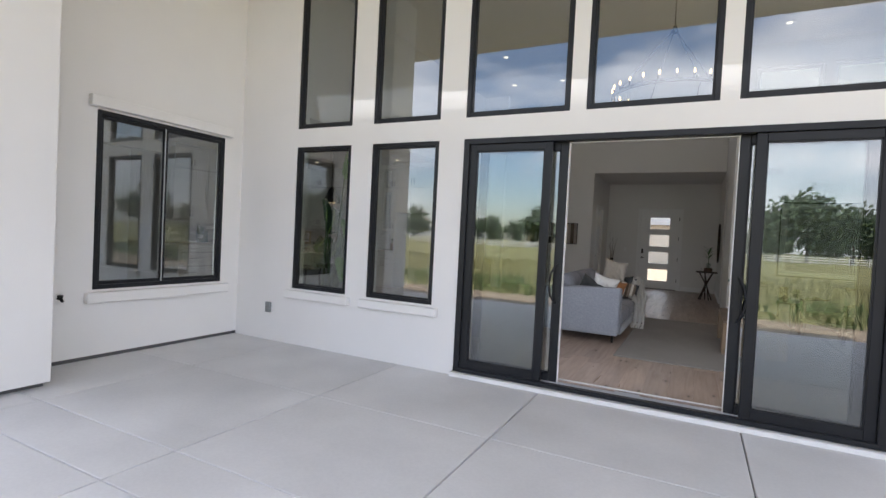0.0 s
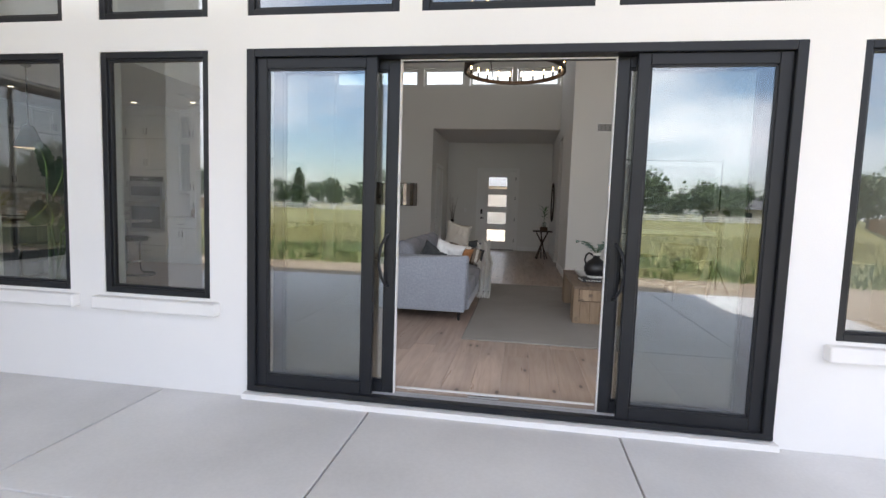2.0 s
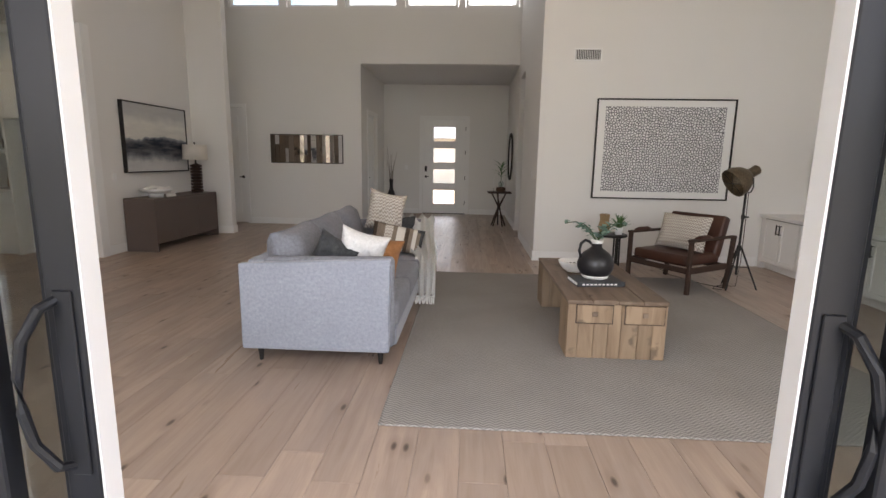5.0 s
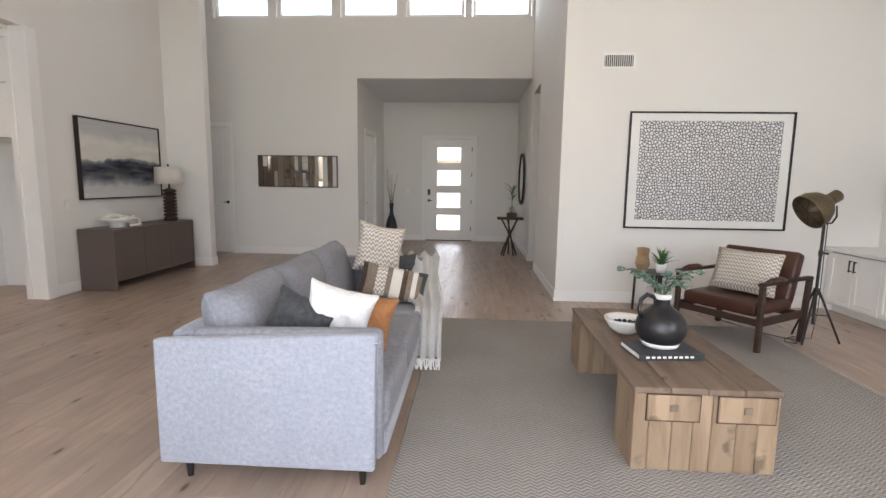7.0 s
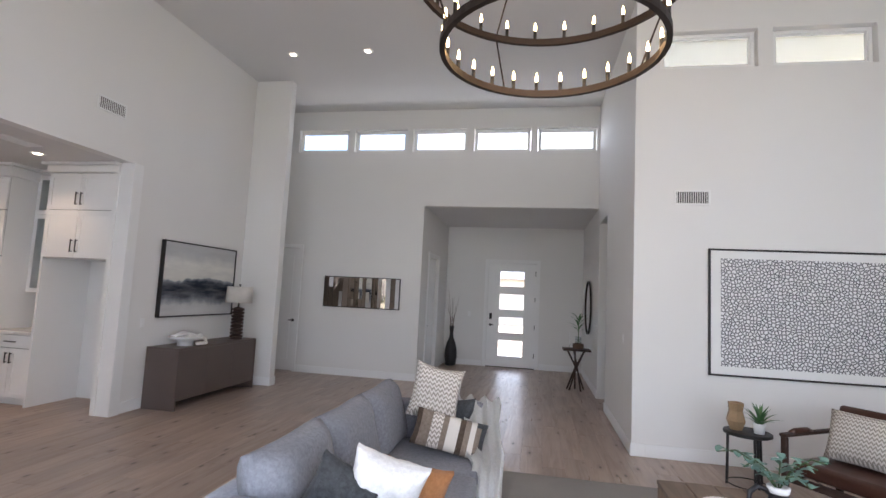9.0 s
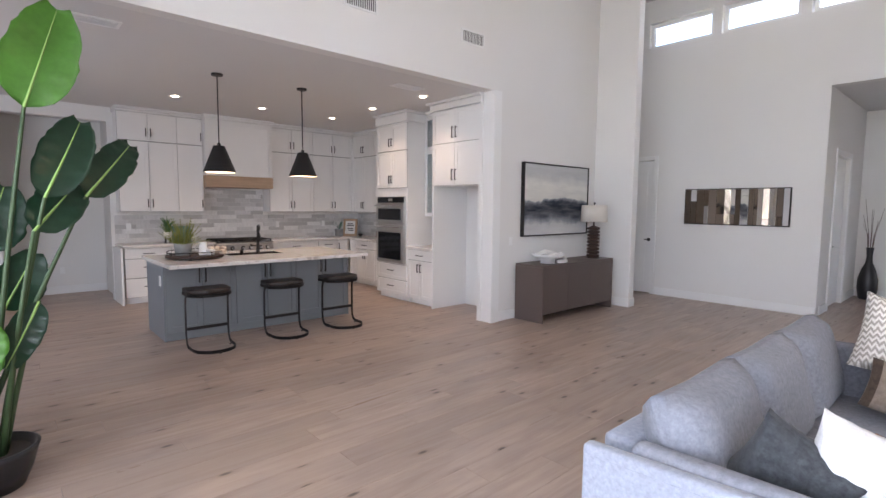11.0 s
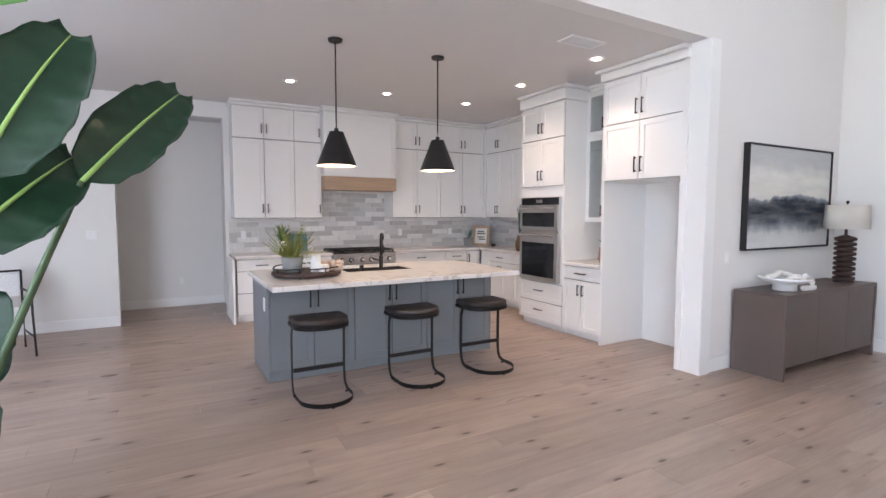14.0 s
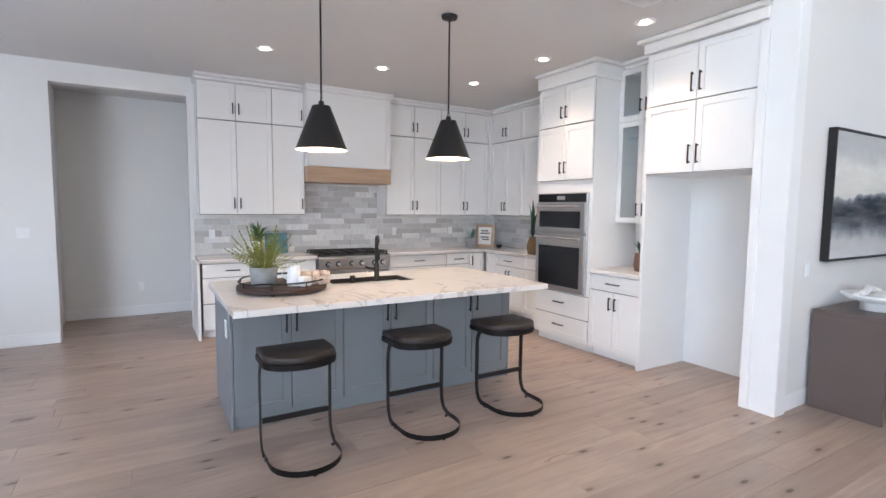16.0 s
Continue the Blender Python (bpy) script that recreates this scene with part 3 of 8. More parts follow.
# patio wings
LWIN = (3.02, 4.53, 0.612, 2.43)
wall_with_holes("wall_patio_west", "x", -5.43, -5.35, 2.0, FACE, -0.06, 5.5, [LWIN], M["stucco"], "white stucco side wall with a sliding window")
wall_with_holes("wall_dining_east", "x", -5.50, -5.432, 1.9, 5.24, 0.0, CEIL, [LWIN], M["wall"], "painted wall with a window to the patio")
solid("foundation_edge_west", box(-5.49, -5.365, 2.0, 4.82, -0.14, -0.06), M["joint"], "dark concrete foundation edge under the stucco", "foundation", "structure")
solid("wall_patio_pier", box(-5.75, -4.70, 1.70, 2.385, -0.055, 5.5, 0.012, 2), M["stucco"], "broad white stucco pier beside the patio", "wall", "structure")
solid("foundation_pier", box(-5.7, -4.78, 1.76, 2.36, -0.14, -0.055), M["joint"], "dark footing below the stucco pier", "foundation", "structure")
solid("wall_patio_column", box(4.02, 4.42, 2.28, 2.68, -0.10, 5.42, 0.012, 2), M["stucco"], "square white stucco column under the patio roof", "column", "structure")
solid("ceiling_patio", box(-6.6, 4.42, -0.7, 4.95, 5.42, 5.6), M["siding"], "tan stucco ceiling over the patio", "ceiling", "structure")

# living room
wall_with_holes("wall_living_west", "x", -5.48, -5.33, 5.004, 12.87, 0.0, CEIL, [(5.24, 10.547, 0.0, KCEIL)], M["wall"], "tall painted wall with a wide opening to the kitchen")
solid("wall_west_stub", box(-5.48, -4.67, 12.872, 13.03, 0, CEIL, 0.006), M["wall"], "tall painted wall end beside the corridor", "wall", "structure")
CL = [(-5.235 + 1.1865 * i, -4.175 + 1.1865 * i) for i in range(5)]
CR = [(0.88, 1.90), (2.05, 3.06), (3.21, 4.22)]
DOOR1 = (-5.90, -5.04, 0.0, 2.40)
wall_with_holes("wall_living_north", "y", 14.35, 14.50, -7.2, 0.62, 0.0, CEIL, [(-2.57, 0.62, 0.0, HCEIL), DOOR1] + [(a, b, 4.34, 4.785) for a, b in CL], M["wall"], "painted wall with a row of high windows and a wide hall opening")
wall_with_holes("wall_foyer_east", "x", 0.622, 0.77, 11.052, 17.09, 0.0, CEIL, [(13.2, 14.16, 0.0, 2.98)], M["wall"], "painted wall with an open doorway")
wall_with_holes("wall_living_art", "y", 11.05, 11.20, 0.772, 4.65, 0.0, CEIL, [(a, b, 4.30, 4.74) for a, b in CR], M["wall"], "tall painted wall with small high windows")
solid("wall_art_corner", box(0.6215, 0.772, 11.0495, 11.0515, 0, CEIL), M["wall"], "painted wall corner", "wall", "structure")
solid("wall_living_east", box(4.30, 4.45, 5.0, 11.05, 0, CEIL), M["wall"], "tall painted side wall", "wall", "structure")
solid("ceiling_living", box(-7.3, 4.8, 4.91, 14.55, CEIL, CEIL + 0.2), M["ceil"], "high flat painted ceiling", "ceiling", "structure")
solid("wall_corridor_west", box(-7.3, -7.2, 12.9, 14.6, 0, CEIL), M["wall"], "painted corridor end wall", "wall", "structure")
solid("wall_corridor_south", box(-7.2, -5.482, 12.872, 13.03, 0, CEIL), M["wall"], "painted corridor side wall", "wall", "structure")
# hall
wall_with_holes("wall_hall_west", "x", -2.72, -2.57, 14.502, 17.09, 0.0, HCEIL, [(15.02, 15.98, 0.0, 2.37)], M["wall"], "painted hall wall with a white door")
FD = (-1.555, -0.435, 0.0, 2.43)
wall_with_holes("wall_hall_north", "y", 17.092, 17.24, -2.9, 0.9, 0.0, HCEIL + 0.3, [FD], M["wall"], "painted entrance wall with the front door")
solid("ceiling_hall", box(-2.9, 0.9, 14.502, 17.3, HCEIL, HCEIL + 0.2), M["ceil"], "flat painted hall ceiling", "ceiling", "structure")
solid("wall_side_room", box(2.3, 2.4, 11.2, 17.2, 0, 3.2), M["wall"], "painted wall of a side room", "wall", "structure")
solid("wall_side_room_north", box(0.77, 2.3, 15.6, 15.7, 0, 3.2), M["wall"], "painted wall of a side room", "wall", "structure")
solid("ceiling_side_room", box(0.77, 2.4, 11.2, 15.7, 3.0, 3.1), M["ceil"], "flat ceiling of a side room", "ceiling", "structure")
solid("wall_behind_hall_door", box(-3.9, -3.8, 14.5, 17.2, 0, 3.3), M["wall"], "unseen wall added behind the hall door", "wall", "structure")
# kitchen and dining
KX = -10.255
wall_with_holes("wall_kitchen_range", "x", -10.40, KX, 1.9, 11.62, 0.0, KCEIL, [(5.60, 6.905, 0.0, 2.82)], M["wall"], "painted kitchen wall with an open doorway")
solid("wall_kitchen_north_a", box(KX, -7.97, 11.47, 11.62, 0, KCEIL), M["wall"], "painted kitchen wall behind the counter", "wall", "structure")
solid("wall_kitchen_north_b", box(-7.97, -5.482, 11.12, 11.27, 0, KCEIL), M["wall"], "painted kitchen wall behind tall cabinets", "wall", "structure")
solid("wall_dining_south", box(-10.4, -5.44, 1.75, 1.9, 0, KCEIL), M["wall"], "painted dining end wall", "wall", "structure")
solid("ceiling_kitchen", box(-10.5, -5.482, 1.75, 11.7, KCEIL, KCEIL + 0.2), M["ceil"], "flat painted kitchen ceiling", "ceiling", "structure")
solid("wall_pantry_back", box(-11.62, -11.48, 5.3, 7.2, 0, 3.0), M["wall"], "painted back wall of the passage", "wall", "structure")
solid("wall_pantry_south", box(-11.48, -10.402, 5.35, 5.50, 0, 3.0), M["wall"], "painted side wall of the passage", "wall", "structure")
solid("wall_pantry_north", box(-11.48, -10.402, 6.98, 7.12, 0, 3.0), M["wall"], "painted side wall of the passage", "wall", "structure")
solid("ceiling_pantry", box(-11.6, -10.402, 5.3, 7.2, 2.95, 3.05), M["ceil"], "flat passage ceiling", "ceiling", "structure")
solid("subfloor", X(box(-11.7, -5.44, 1.8, 17.3, -0.3, -0.02), -5.44, 4.8, 4.905, 17.3, -0.3, -0.02), M["joint"], "dark subfloor under the oak boards", "floor", "structure")


def baseboard(x0, x1, y0, y1, h=0.135):
    bm = bmesh.new()
    X(bm, x0, x1, y0, y1, 0.0, h, 0.004)
    return solid("baseboard", bm, M["trim"], "white painted baseboard", "baseboard", "structure")


T = 0.015
for a in ((-4.96, -2.575, 14.35 - T, 14.348), (0.765, 3.72, 11.05 - T, 11.046), (0.622 - T, 0.62, 11.052, 13.2), (0.622 - T, 0.62, 14.16, 17.09), (-2.57, -1.66, 17.09 - T, 17.09), (-0.33, 0.605, 17.09 - T, 17.09), (-2.568, -2.568 + T, 14.5, 14.93),
          (-2.568, -2.568 + T, 16.07, 17.07), (-5.328, -5.328 + T, 10.56, 12.87), (-5.31, -4.66, 12.87 - T, 12.87), (-4.67, -4.67 + T, 12.86, 13.04), (-5.328, -5.328 + T, 5.0, 5.24), (-5.3, -2.15, 5.0, 5.0 + T), (1.4, 4.295, 5.0, 5.0 + T),
          (KX, KX + T, 1.9, 5.60), (-11.478, -11.478 + T, 5.5, 6.98), (0.607, 0.765, 11.05 - T, 11.048)):
    baseboard(*a)


def casing(name, u0, u1, z1, at, axis, face, w=0.085, t=0.02):
    """Flat casing round a door; face is +1 or -1, the side it stands proud of."""
    bm = bmesh.new()
    lo, hi = sorted((at, at + face * t))
    for a, b, c, d in ((u0 - w, u0, 0, z1 + w), (u1, u1 + w, 0, z1 + w), (u0, u1, z1, z1 + w)):
        X(bm, *((a, b, lo, hi) if axis == "y" else (lo, hi, a, b)), c, d, 0.003)
    return solid(name, bm, M["trim"], "white painted door casing", "door casing", "structure")


casing("trim_corridor_door", DOOR1[0], DOOR1[1], 2.40, 14.349, "y", -1, 0.07)
casing("trim_hall_door", 15.02, 15.98, 2.37, -2.569, "x", 1, 0.085)
casing("trim_front_door", FD[0], FD[1], 2.43, 17.09, "y", -1, 0.085)


def lever(parent, x, y, z, out, turn):
    """A black lever handle on a round rose."""
    bm = bmesh.new()
    rod(bm, (x, y, z), (x, y + out * 0.015, z), 0.03, seg=16)
    rod(bm, (x, y, z), (x, y + out * 0.05, z), 0.01)
    rod(bm, (x, y + out * 0.05, z), (x + turn * 0.11, y + out * 0.05, z), 0.009)
    return part("door_handle", bm, M["iron"], parent, "black lever handle")


def plain_door(name, x, y, rz, w, h, hx, label):
    d = thing(name, x, y, 0.0, rz, label, "door")
    d["kind"] = "structure"
    bm = box(0, w, 0.02, 0.06, 0.01, h, 0.002)
    part("door_leaf", bm, M["trim"], d)
    bm = bmesh.new()
    for z0, z1 in ((0.22, 0.95), (1.1, h - 0.15)):
        X(bm, 0.13, w - 0.13, 0.013, 0.02, z0, z1, 0.006)
    part("door_panel", bm, M["trim"], d)
    lever(d, hx, 0.02, 0.98, -1, 0.6 if hx < w / 2 else -0.6)
    return d


plain_door("door_corridor", -5.895, 14.37, 0, 0.85, 2.39, 0.78, "white painted panel door with a black lever handle")
plain_door("door_hall", -2.60, 15.025, 90, 0.95, 2.36, 0.08, "white painted hall door with a dark handle")
plain_door("door_passage", -10.55, 5.515, 180, 0.82, 2.30, 0.08, "white painted door inside the passage")

# front door with four lites
fd = thing("door_front", -1.0, 17.12, 0, 0, "white front door with four glass lites and black hardware", "door")
fd["kind"] = "structure"
LITES = [(0.262, 0.622), (0.80, 1.16), (1.34, 1.70), (1.88, 2.24)]
bm = bmesh.new()
X(bm, -0.555, -0.28, 0, 0.05, 0.012, 2.428)
X(bm, 0.285, 0.565, 0, 0.05, 0.012, 2.428)
edges = [0.012, *[v for p in LITES for v in p], 2.428]
for i in range(0, len(edges), 2):
    X(bm, -0.28, 0.285, 0, 0.05, edges[i], edges[i + 1])
part("door_leaf", bm, M["trim"], fd)
for a, b in LITES:
    bm = bmesh.new()
    for p in ((-0.30, -0.28, a - 0.02, b + 0.02), (0.285, 0.305, a - 0.02, b + 0.02), (-0.28, 0.285, a - 0.02, a), (-0.28, 0.285, b, b + 0.02)):
        X(bm, p[0], p[1], -0.01, 0.0, p[2], p[3], 0.003)
    part("lite_frame", bm, M["trim"], fd)
    g = part("pane", box(-0.28, 0.285, 0.02, 0.028, a, b), M["clear"], fd, "clear glass lite")
    g.visible_shadow = False
lever(fd, -0.475, 0.0, 0.97, -1, 0.7)
bm = bmesh.new()
X(bm, -0.505, -0.445, -0.025, 0, 1.10, 1.24, 0.008)
part("door_lock", bm, M["iron"], fd, "black keypad lock")
part("threshold", box(-0.56, 0.56, -0.03, 0.09, 0.0, 0.014), M["iron"], fd, "dark metal threshold")
bm = bmesh.new()
for z in (0.3, 0.95, 1.6, 2.2):
    rod(bm, (0.548, -0.012, z - 0.05), (0.548, -0.012, z + 0.05), 0.008)
part("hinge", bm, M["iron"], fd)


# windows
def fixed_window(name, x0, x1, z0, z1, y, black=True, frame_w=0.045, depth=0.07, sill=False, rails=()):
    """A window in a wall along x: frame, inner bead and one pane."""
    w = thing(name, (x0 + x1) / 2, y, z0, 0, "black aluminium framed fixed window" if black else "white vinyl framed high window", "window")
    w["kind"] = "structure"
    h, hw = z1 - z0, (x1 - x0) / 2
    fr = M["black"] if black else M["trim"]
    bm = bmesh.new()
    for p in ((-hw, -hw + frame_w, 0, h), (hw - frame_w, hw, 0, h), (-hw + frame_w, hw - frame_w, 0, frame_w), (-hw + frame_w, hw - frame_w, h - frame_w, h)):
        X(bm, p[0], p[1], 0, depth, p[2], p[3], 0.003)
    part("window_frame", bm, fr, w)
    f2 = frame_w + 0.016
    bm = bmesh.new()
    for p in ((-hw + frame_w, -hw + f2, frame_w, h - frame_w), (hw - f2, hw - frame_w, frame_w, h - frame_w), (-hw + f2, hw - f2, frame_w, f2), (-hw + f2, hw - f2, h - f2, h - frame_w)):
        X(bm, p[0], p[1], 0.018, depth - 0.01, p[2], p[3], 0.002)
    part("window_bead", bm, fr, w)
    g = part("pane", box(-hw + f2, hw - f2, 0.035, 0.041, f2, h - f2), M["glass"], w, "reflective clear window glass")
    g.visible_shadow = False
    return w


for i, (a, b) in enumerate(LOW):
    fixed_window("window_low_%d" % (i + 1), a, b, 0.593, 2.333, FACE + 0.008)
    solid("window_sill_%d" % (i + 1), box(a - 0.06, b + 0.08, FACE - 0.075, FACE + 0.008, 0.478, 0.572, 0.012, 2), M["stucco"], "white stucco window sill", "window sill", "structure")
for i, (a, b) in enumerate(UP):
    fixed_window("window_high_%d" % (i + 1), a, b, 2.555, 4.55, FACE + 0.008)
for i, (a, b) in enumerate(CL):
    fixed_window("window_clerestory_%d" % (i + 1), a + 0.01, b - 0.01, 4.35, 4.775, 14.42, False, 0.04, 0.06)
for i, (a, b) in enumerate(CR):
    fixed_window("window_side_clerestory_%d" % (i + 1), a + 0.01, b - 0.01, 4.31, 4.73, 11.12, False, 0.04, 0.06)
solid("eave_north", box(-8, 1.2, 14.52, 14.9, 4.92, 5.05), M["siding"], "beige roof eave outside the high windows", "eave", "structure")
solid("eave_east", box(0.9, 5.4, 11.25, 11.6, 4.88, 5.05), M["siding"], "beige roof eave outside the high windows", "eave", "structure")

# sliding window of the dining room, seen from the patio
sw = thing("window_sliding", -5.39, (LWIN[0] + LWIN[1]) / 2, LWIN[2], 90, "black framed sliding window with two sashes", "window")
sw["kind"] = "structure"
hw, hh = (LWIN[1] - LWIN[0]) / 2, LWIN[3] - LWIN[2]
bm = bmesh.new()
for p in ((-hw, -hw + 0.045, 0, hh), (hw - 0.045, hw, 0, hh), (-hw + 0.045, hw - 0.045, 0, 0.045), (-hw + 0.045, hw - 0.045, hh - 0.045, hh)):
    X(bm, p[0], p[1], -0.045, 0.03, p[2], p[3], 0.003)
part("window_frame", bm, M["black"], sw)
for x0, x1, y in ((-hw + 0.045, 0.0, -0.01), (-0.03, hw - 0.045, -0.03)):
    s = part("sash", X(X(X(box(x0, x0 + 0.035, y, y + 0.02, 0.045, hh - 0.045, 0.002), x1 - 0.035, x1, y, y + 0.02, 0.045, hh - 0.045, 0.002), x0 + 0.035, x1 - 0.035, y, y + 0.02, 0.045, 0.08), x0 + 0.035, x1 - 0.035, y, y + 0.02, hh - 0.08, hh - 0.045), M["black"], sw)
    g = part("pane", box(x0 + 0.035, x1 - 0.035, y + 0.007, y + 0.012, 0.08, hh - 0.08), M["glass"], s, "reflective clear window glass")
    g.visible_shadow = False
part("track_strip", box(-0.035, -0.028, -0.042, -0.03, 0.05, hh - 0.05), M["sill"], sw, "pale metal strip")
solid("window_sill_5", box(-5.352, -5.275, 2.94, 4.62, 0.478, 0.588, 0.012, 2), M["stucco"], "white stucco window sill", "window sill", "structure")
solid("window_head", box(-5.352, -5.275, 2.93, 4.60, 2.45, 2.56, 0.012, 2), M["stucco"], "white stucco band above the window", "window head", "structure")

# the wide sliding glass door
sd = thing("door_sliding_glass", 0, FACE, 0, 0, "wide black sliding glass door standing open in the middle", "sliding door")
sd["kind"] = "structure"
a0, a1, b0, b1 = DOOR
bm = bmesh.new()
for p in ((a0, a0 + 0.06, b0 + 0.05, b1), (a1 - 0.06, a1, b0 + 0.05, b1), (a0 + 0.06, a1 - 0.06, b1 - 0.055, b1)):
    X(bm, p[0], p[1], -0.012, 0.175, p[2], p[3], 0.004)
part("door_frame", bm, M["black"], sd)
bm = bmesh.new()
X(bm, a0, a1, -0.012, 0.175, b0 + 0.035, b0 + 0.062, 0.004)
for y in (0.045, 0.075, 0.11, 0.15):
    X(bm, a0 + 0.06, a1 - 0.06, y, y + 0.006, b0 + 0.062, b0 + 0.078)
part("door_track", bm, M["sill"], sd, "grooved aluminium floor track")
part("door_sill", box(a0 - 0.02, a1 + 0.02, -0.06, 0.02, PATIO - 0.01, b0 + 0.025, 0.004), M["stucco"], sd, "pale sill strip under the door")
bm = bmesh.new()
X(bm, a0, a1, -0.014, 0.05, b0 + 0.034, b0 + 0.075, 0.003)
part("door_bottom_rail", bm, M["black"], sd)
z0, z1 = b0 + 0.07, b1 - 0.055


def door_panel(x0, x1, y, handle=None):
    s = 0.075
    bm = bmesh.new()
    X(bm, x0, x0 + s, y, y + 0.045, z0, z1, 0.004)
    X(bm, x1 - s, x1, y, y + 0.045, z0, z1, 0.004)
    X(bm, x0 + s, x1 - s, y, y + 0.045, z0, z0 + 0.085, 0.004)
    X(bm, x0 + s, x1 - s, y, y + 0.045, z1 - 0.07, z1, 0.004)
    p = part("door_panel", bm, M["black"], sd)
    bm = bmesh.new()
    for q in ((x0 + s, x0 + s + 0.012, z0 + 0.085, z1 - 0.07), (x1 - s - 0.012, x1 - s, z0 + 0.085, z1 - 0.07), (x0 + s, x1 - s, z0 + 0.085, z0 + 0.097), (x0 + s, x1 - s, z1 - 0.082, z1 - 0.07)):
        X(bm, q[0], q[1], y + 0.009, y + 0.036, q[2], q[3])
    part("glazing_bead", bm, M["black"], p, "black glazing bead")
    g = part("pane", box(x0 + s + 0.012, x1 - s - 0.012, y + 0.018, y + 0.024, z0 + 0.097, z1 - 0.082), M["glass"], p, "reflective clear door glass")
    g.visible_shadow = False
    if handle is not None:
        bm = bmesh.new()
        side = -1 if handle < 0 else 1           # the loop bows away from the opening
        for sgn in (-1, 1):
            yy = y + 0.0225 + sgn * 0.0225
            tube(bm, [(handle + side * 0.016 + side * dx, yy + sgn * dy, 0.75 + 0.36 * k) for k, dx, dy in ((0.0, 0.0, 0.0), (0.03, 0.012, 0.028), (0.2, 0.040, 0.046), (0.4, 0.052, 0.05), (0.6, 0.052, 0.05), (0.8, 0.040, 0.046), (0.97, 0.012, 0.028), (1.0, 0.0, 0.0))], 0.011)
            X(bm, handle - 0.02, handle + 0.02, min(yy, yy + sgn * 0.006), max(yy, yy + sgn * 0.006), 0.73, 1.13, 0.002)
        part("door_handle", bm, M["black"], p, "black pull handle")
    return p


door_panel(a0 + 0.06, -1.205, 0.018)
door_panel(0.437, a1 - 0.06, 0.018)
door_panel(-1.97, -1.065, 0.085, -1.10)
door_panel(0.33, 1.235, 0.085, 0.367)
bm = bmesh.new()
for x in (-1.062, 0.323):
    X(bm, x, x + 0.005, 0.085, 0.135, z0, z1)
X(bm, -1.06, 0.325, 0.08, 0.09, z1 - 0.012, z1 - 0.004)
X(bm, -1.06, 0.325, 0.162, 0.192, -0.004, 0.006, 0.002)
part("weather_strip", bm, M["trim"], sd, "thin white weather strip")

# patio slabs
patio = solid("patio", box(-6.4, 4.42, -1.15, 4.815, -0.26, PATIO - 0.02), M["joint"], "grey concrete patio cut into large slabs", "patio", "structure")
xs = [-6.4, -4.42, -2.785, -1.19, 0.452, 2.07, 3.70, 4.42]
ys = [-1.15, 0.43, 1.742, 2.18, 3.49, 4.805]
for i in range(len(xs) - 1):
    for j in range(len(ys) - 1):
        g = 0.005
        part("concrete_slab", box(xs[i] + g, xs[i + 1] - g, ys[j] + g * 0.7, ys[j + 1] - g * 0.7, -0.2, PATIO, 0.004), M["concrete"], patio)

# outdoors
solid("ground", X(bmesh.new(), -400, 400, -900, 400, -0.6, -0.32), M["grass"], "wide field of green and yellow grass", "ground", "structure")
solid("dirt_strip", box(-30, 30, -4.2, -1.15, -0.34, -0.24, 0.03, 2), M["dirt"], "bare dry dirt beside the patio", "dirt", "structure")
solid("dirt_side", box(4.425, 7.5, -1.145, 17.2, -0.34, -0.2, 0.03, 2), M["dirt"], "bare dry dirt along the side of the house", "dirt", "structure")
solid("dirt_entry", box(-30, 30, 17.3, 40, -0.34, -0.2, 0.03, 2), M["dirt"], "bare dry dirt before the house", "dirt", "structure")
# only a roof edge is known; porch added to shade the view through the lites
solid("porch", box(-4, 2, 17.26, 20.2, -0.3, -0.04, 0.01), M["concrete"], "grey concrete entrance porch", "porch", "structure")
solid("ceiling_porch", box(-4, 2, 17.26, 20.2, 3.3, 3.5), M["siding"], "beige ceiling over the entrance porch", "ceiling", "structure")
# unseen panels added right behind two doors to stop sky light leaking in
solid("wall_behind_corridor_door", box(-6.1, -4.9, 14.53, 14.6, 0, 2.6), M["wall"], "unseen panel added behind the corridor door to stop light", "wall", "structure")
solid("wall_hall_door_back", box(-2.80, -2.74, 14.9, 16.1, 0, 2.6), M["wall"], "unseen wall added behind the hall door", "wall", "structure")

# ---- living room things ----


def foot(parent, x, y, h, r0, r1, material, lean=(0, 0)):
    bm = bmesh.new()
    rod(bm, (x + lean[0], y + lean[1], 0), (x, y, h), r0, r1, 12)
    return part("leg", bm, material, parent, "tapered dark wooden leg")


rug = thing("area_rug", 0.835, 8.24, 0, 0, "large grey herringbone woven wool rug on the oak floor", "rug")
bm = box(-1.585, 1.585, -1.84, 1.84, 0.001, 0.011, 0.004)
part("rug_field", bm, M["rug"], rug)
bm = bmesh.new()
for p in ((-1.59, 1.59, -1.85, -1.835), (-1.59, 1.59, 1.835, 1.85), (-1.595, -1.582, -1.85, 1.85), (1.582, 1.595, -1.85, 1.85)):
    X(bm, *p, 0.001, 0.013, 0.003)
part("rug_binding", bm, M["rug"], rug)

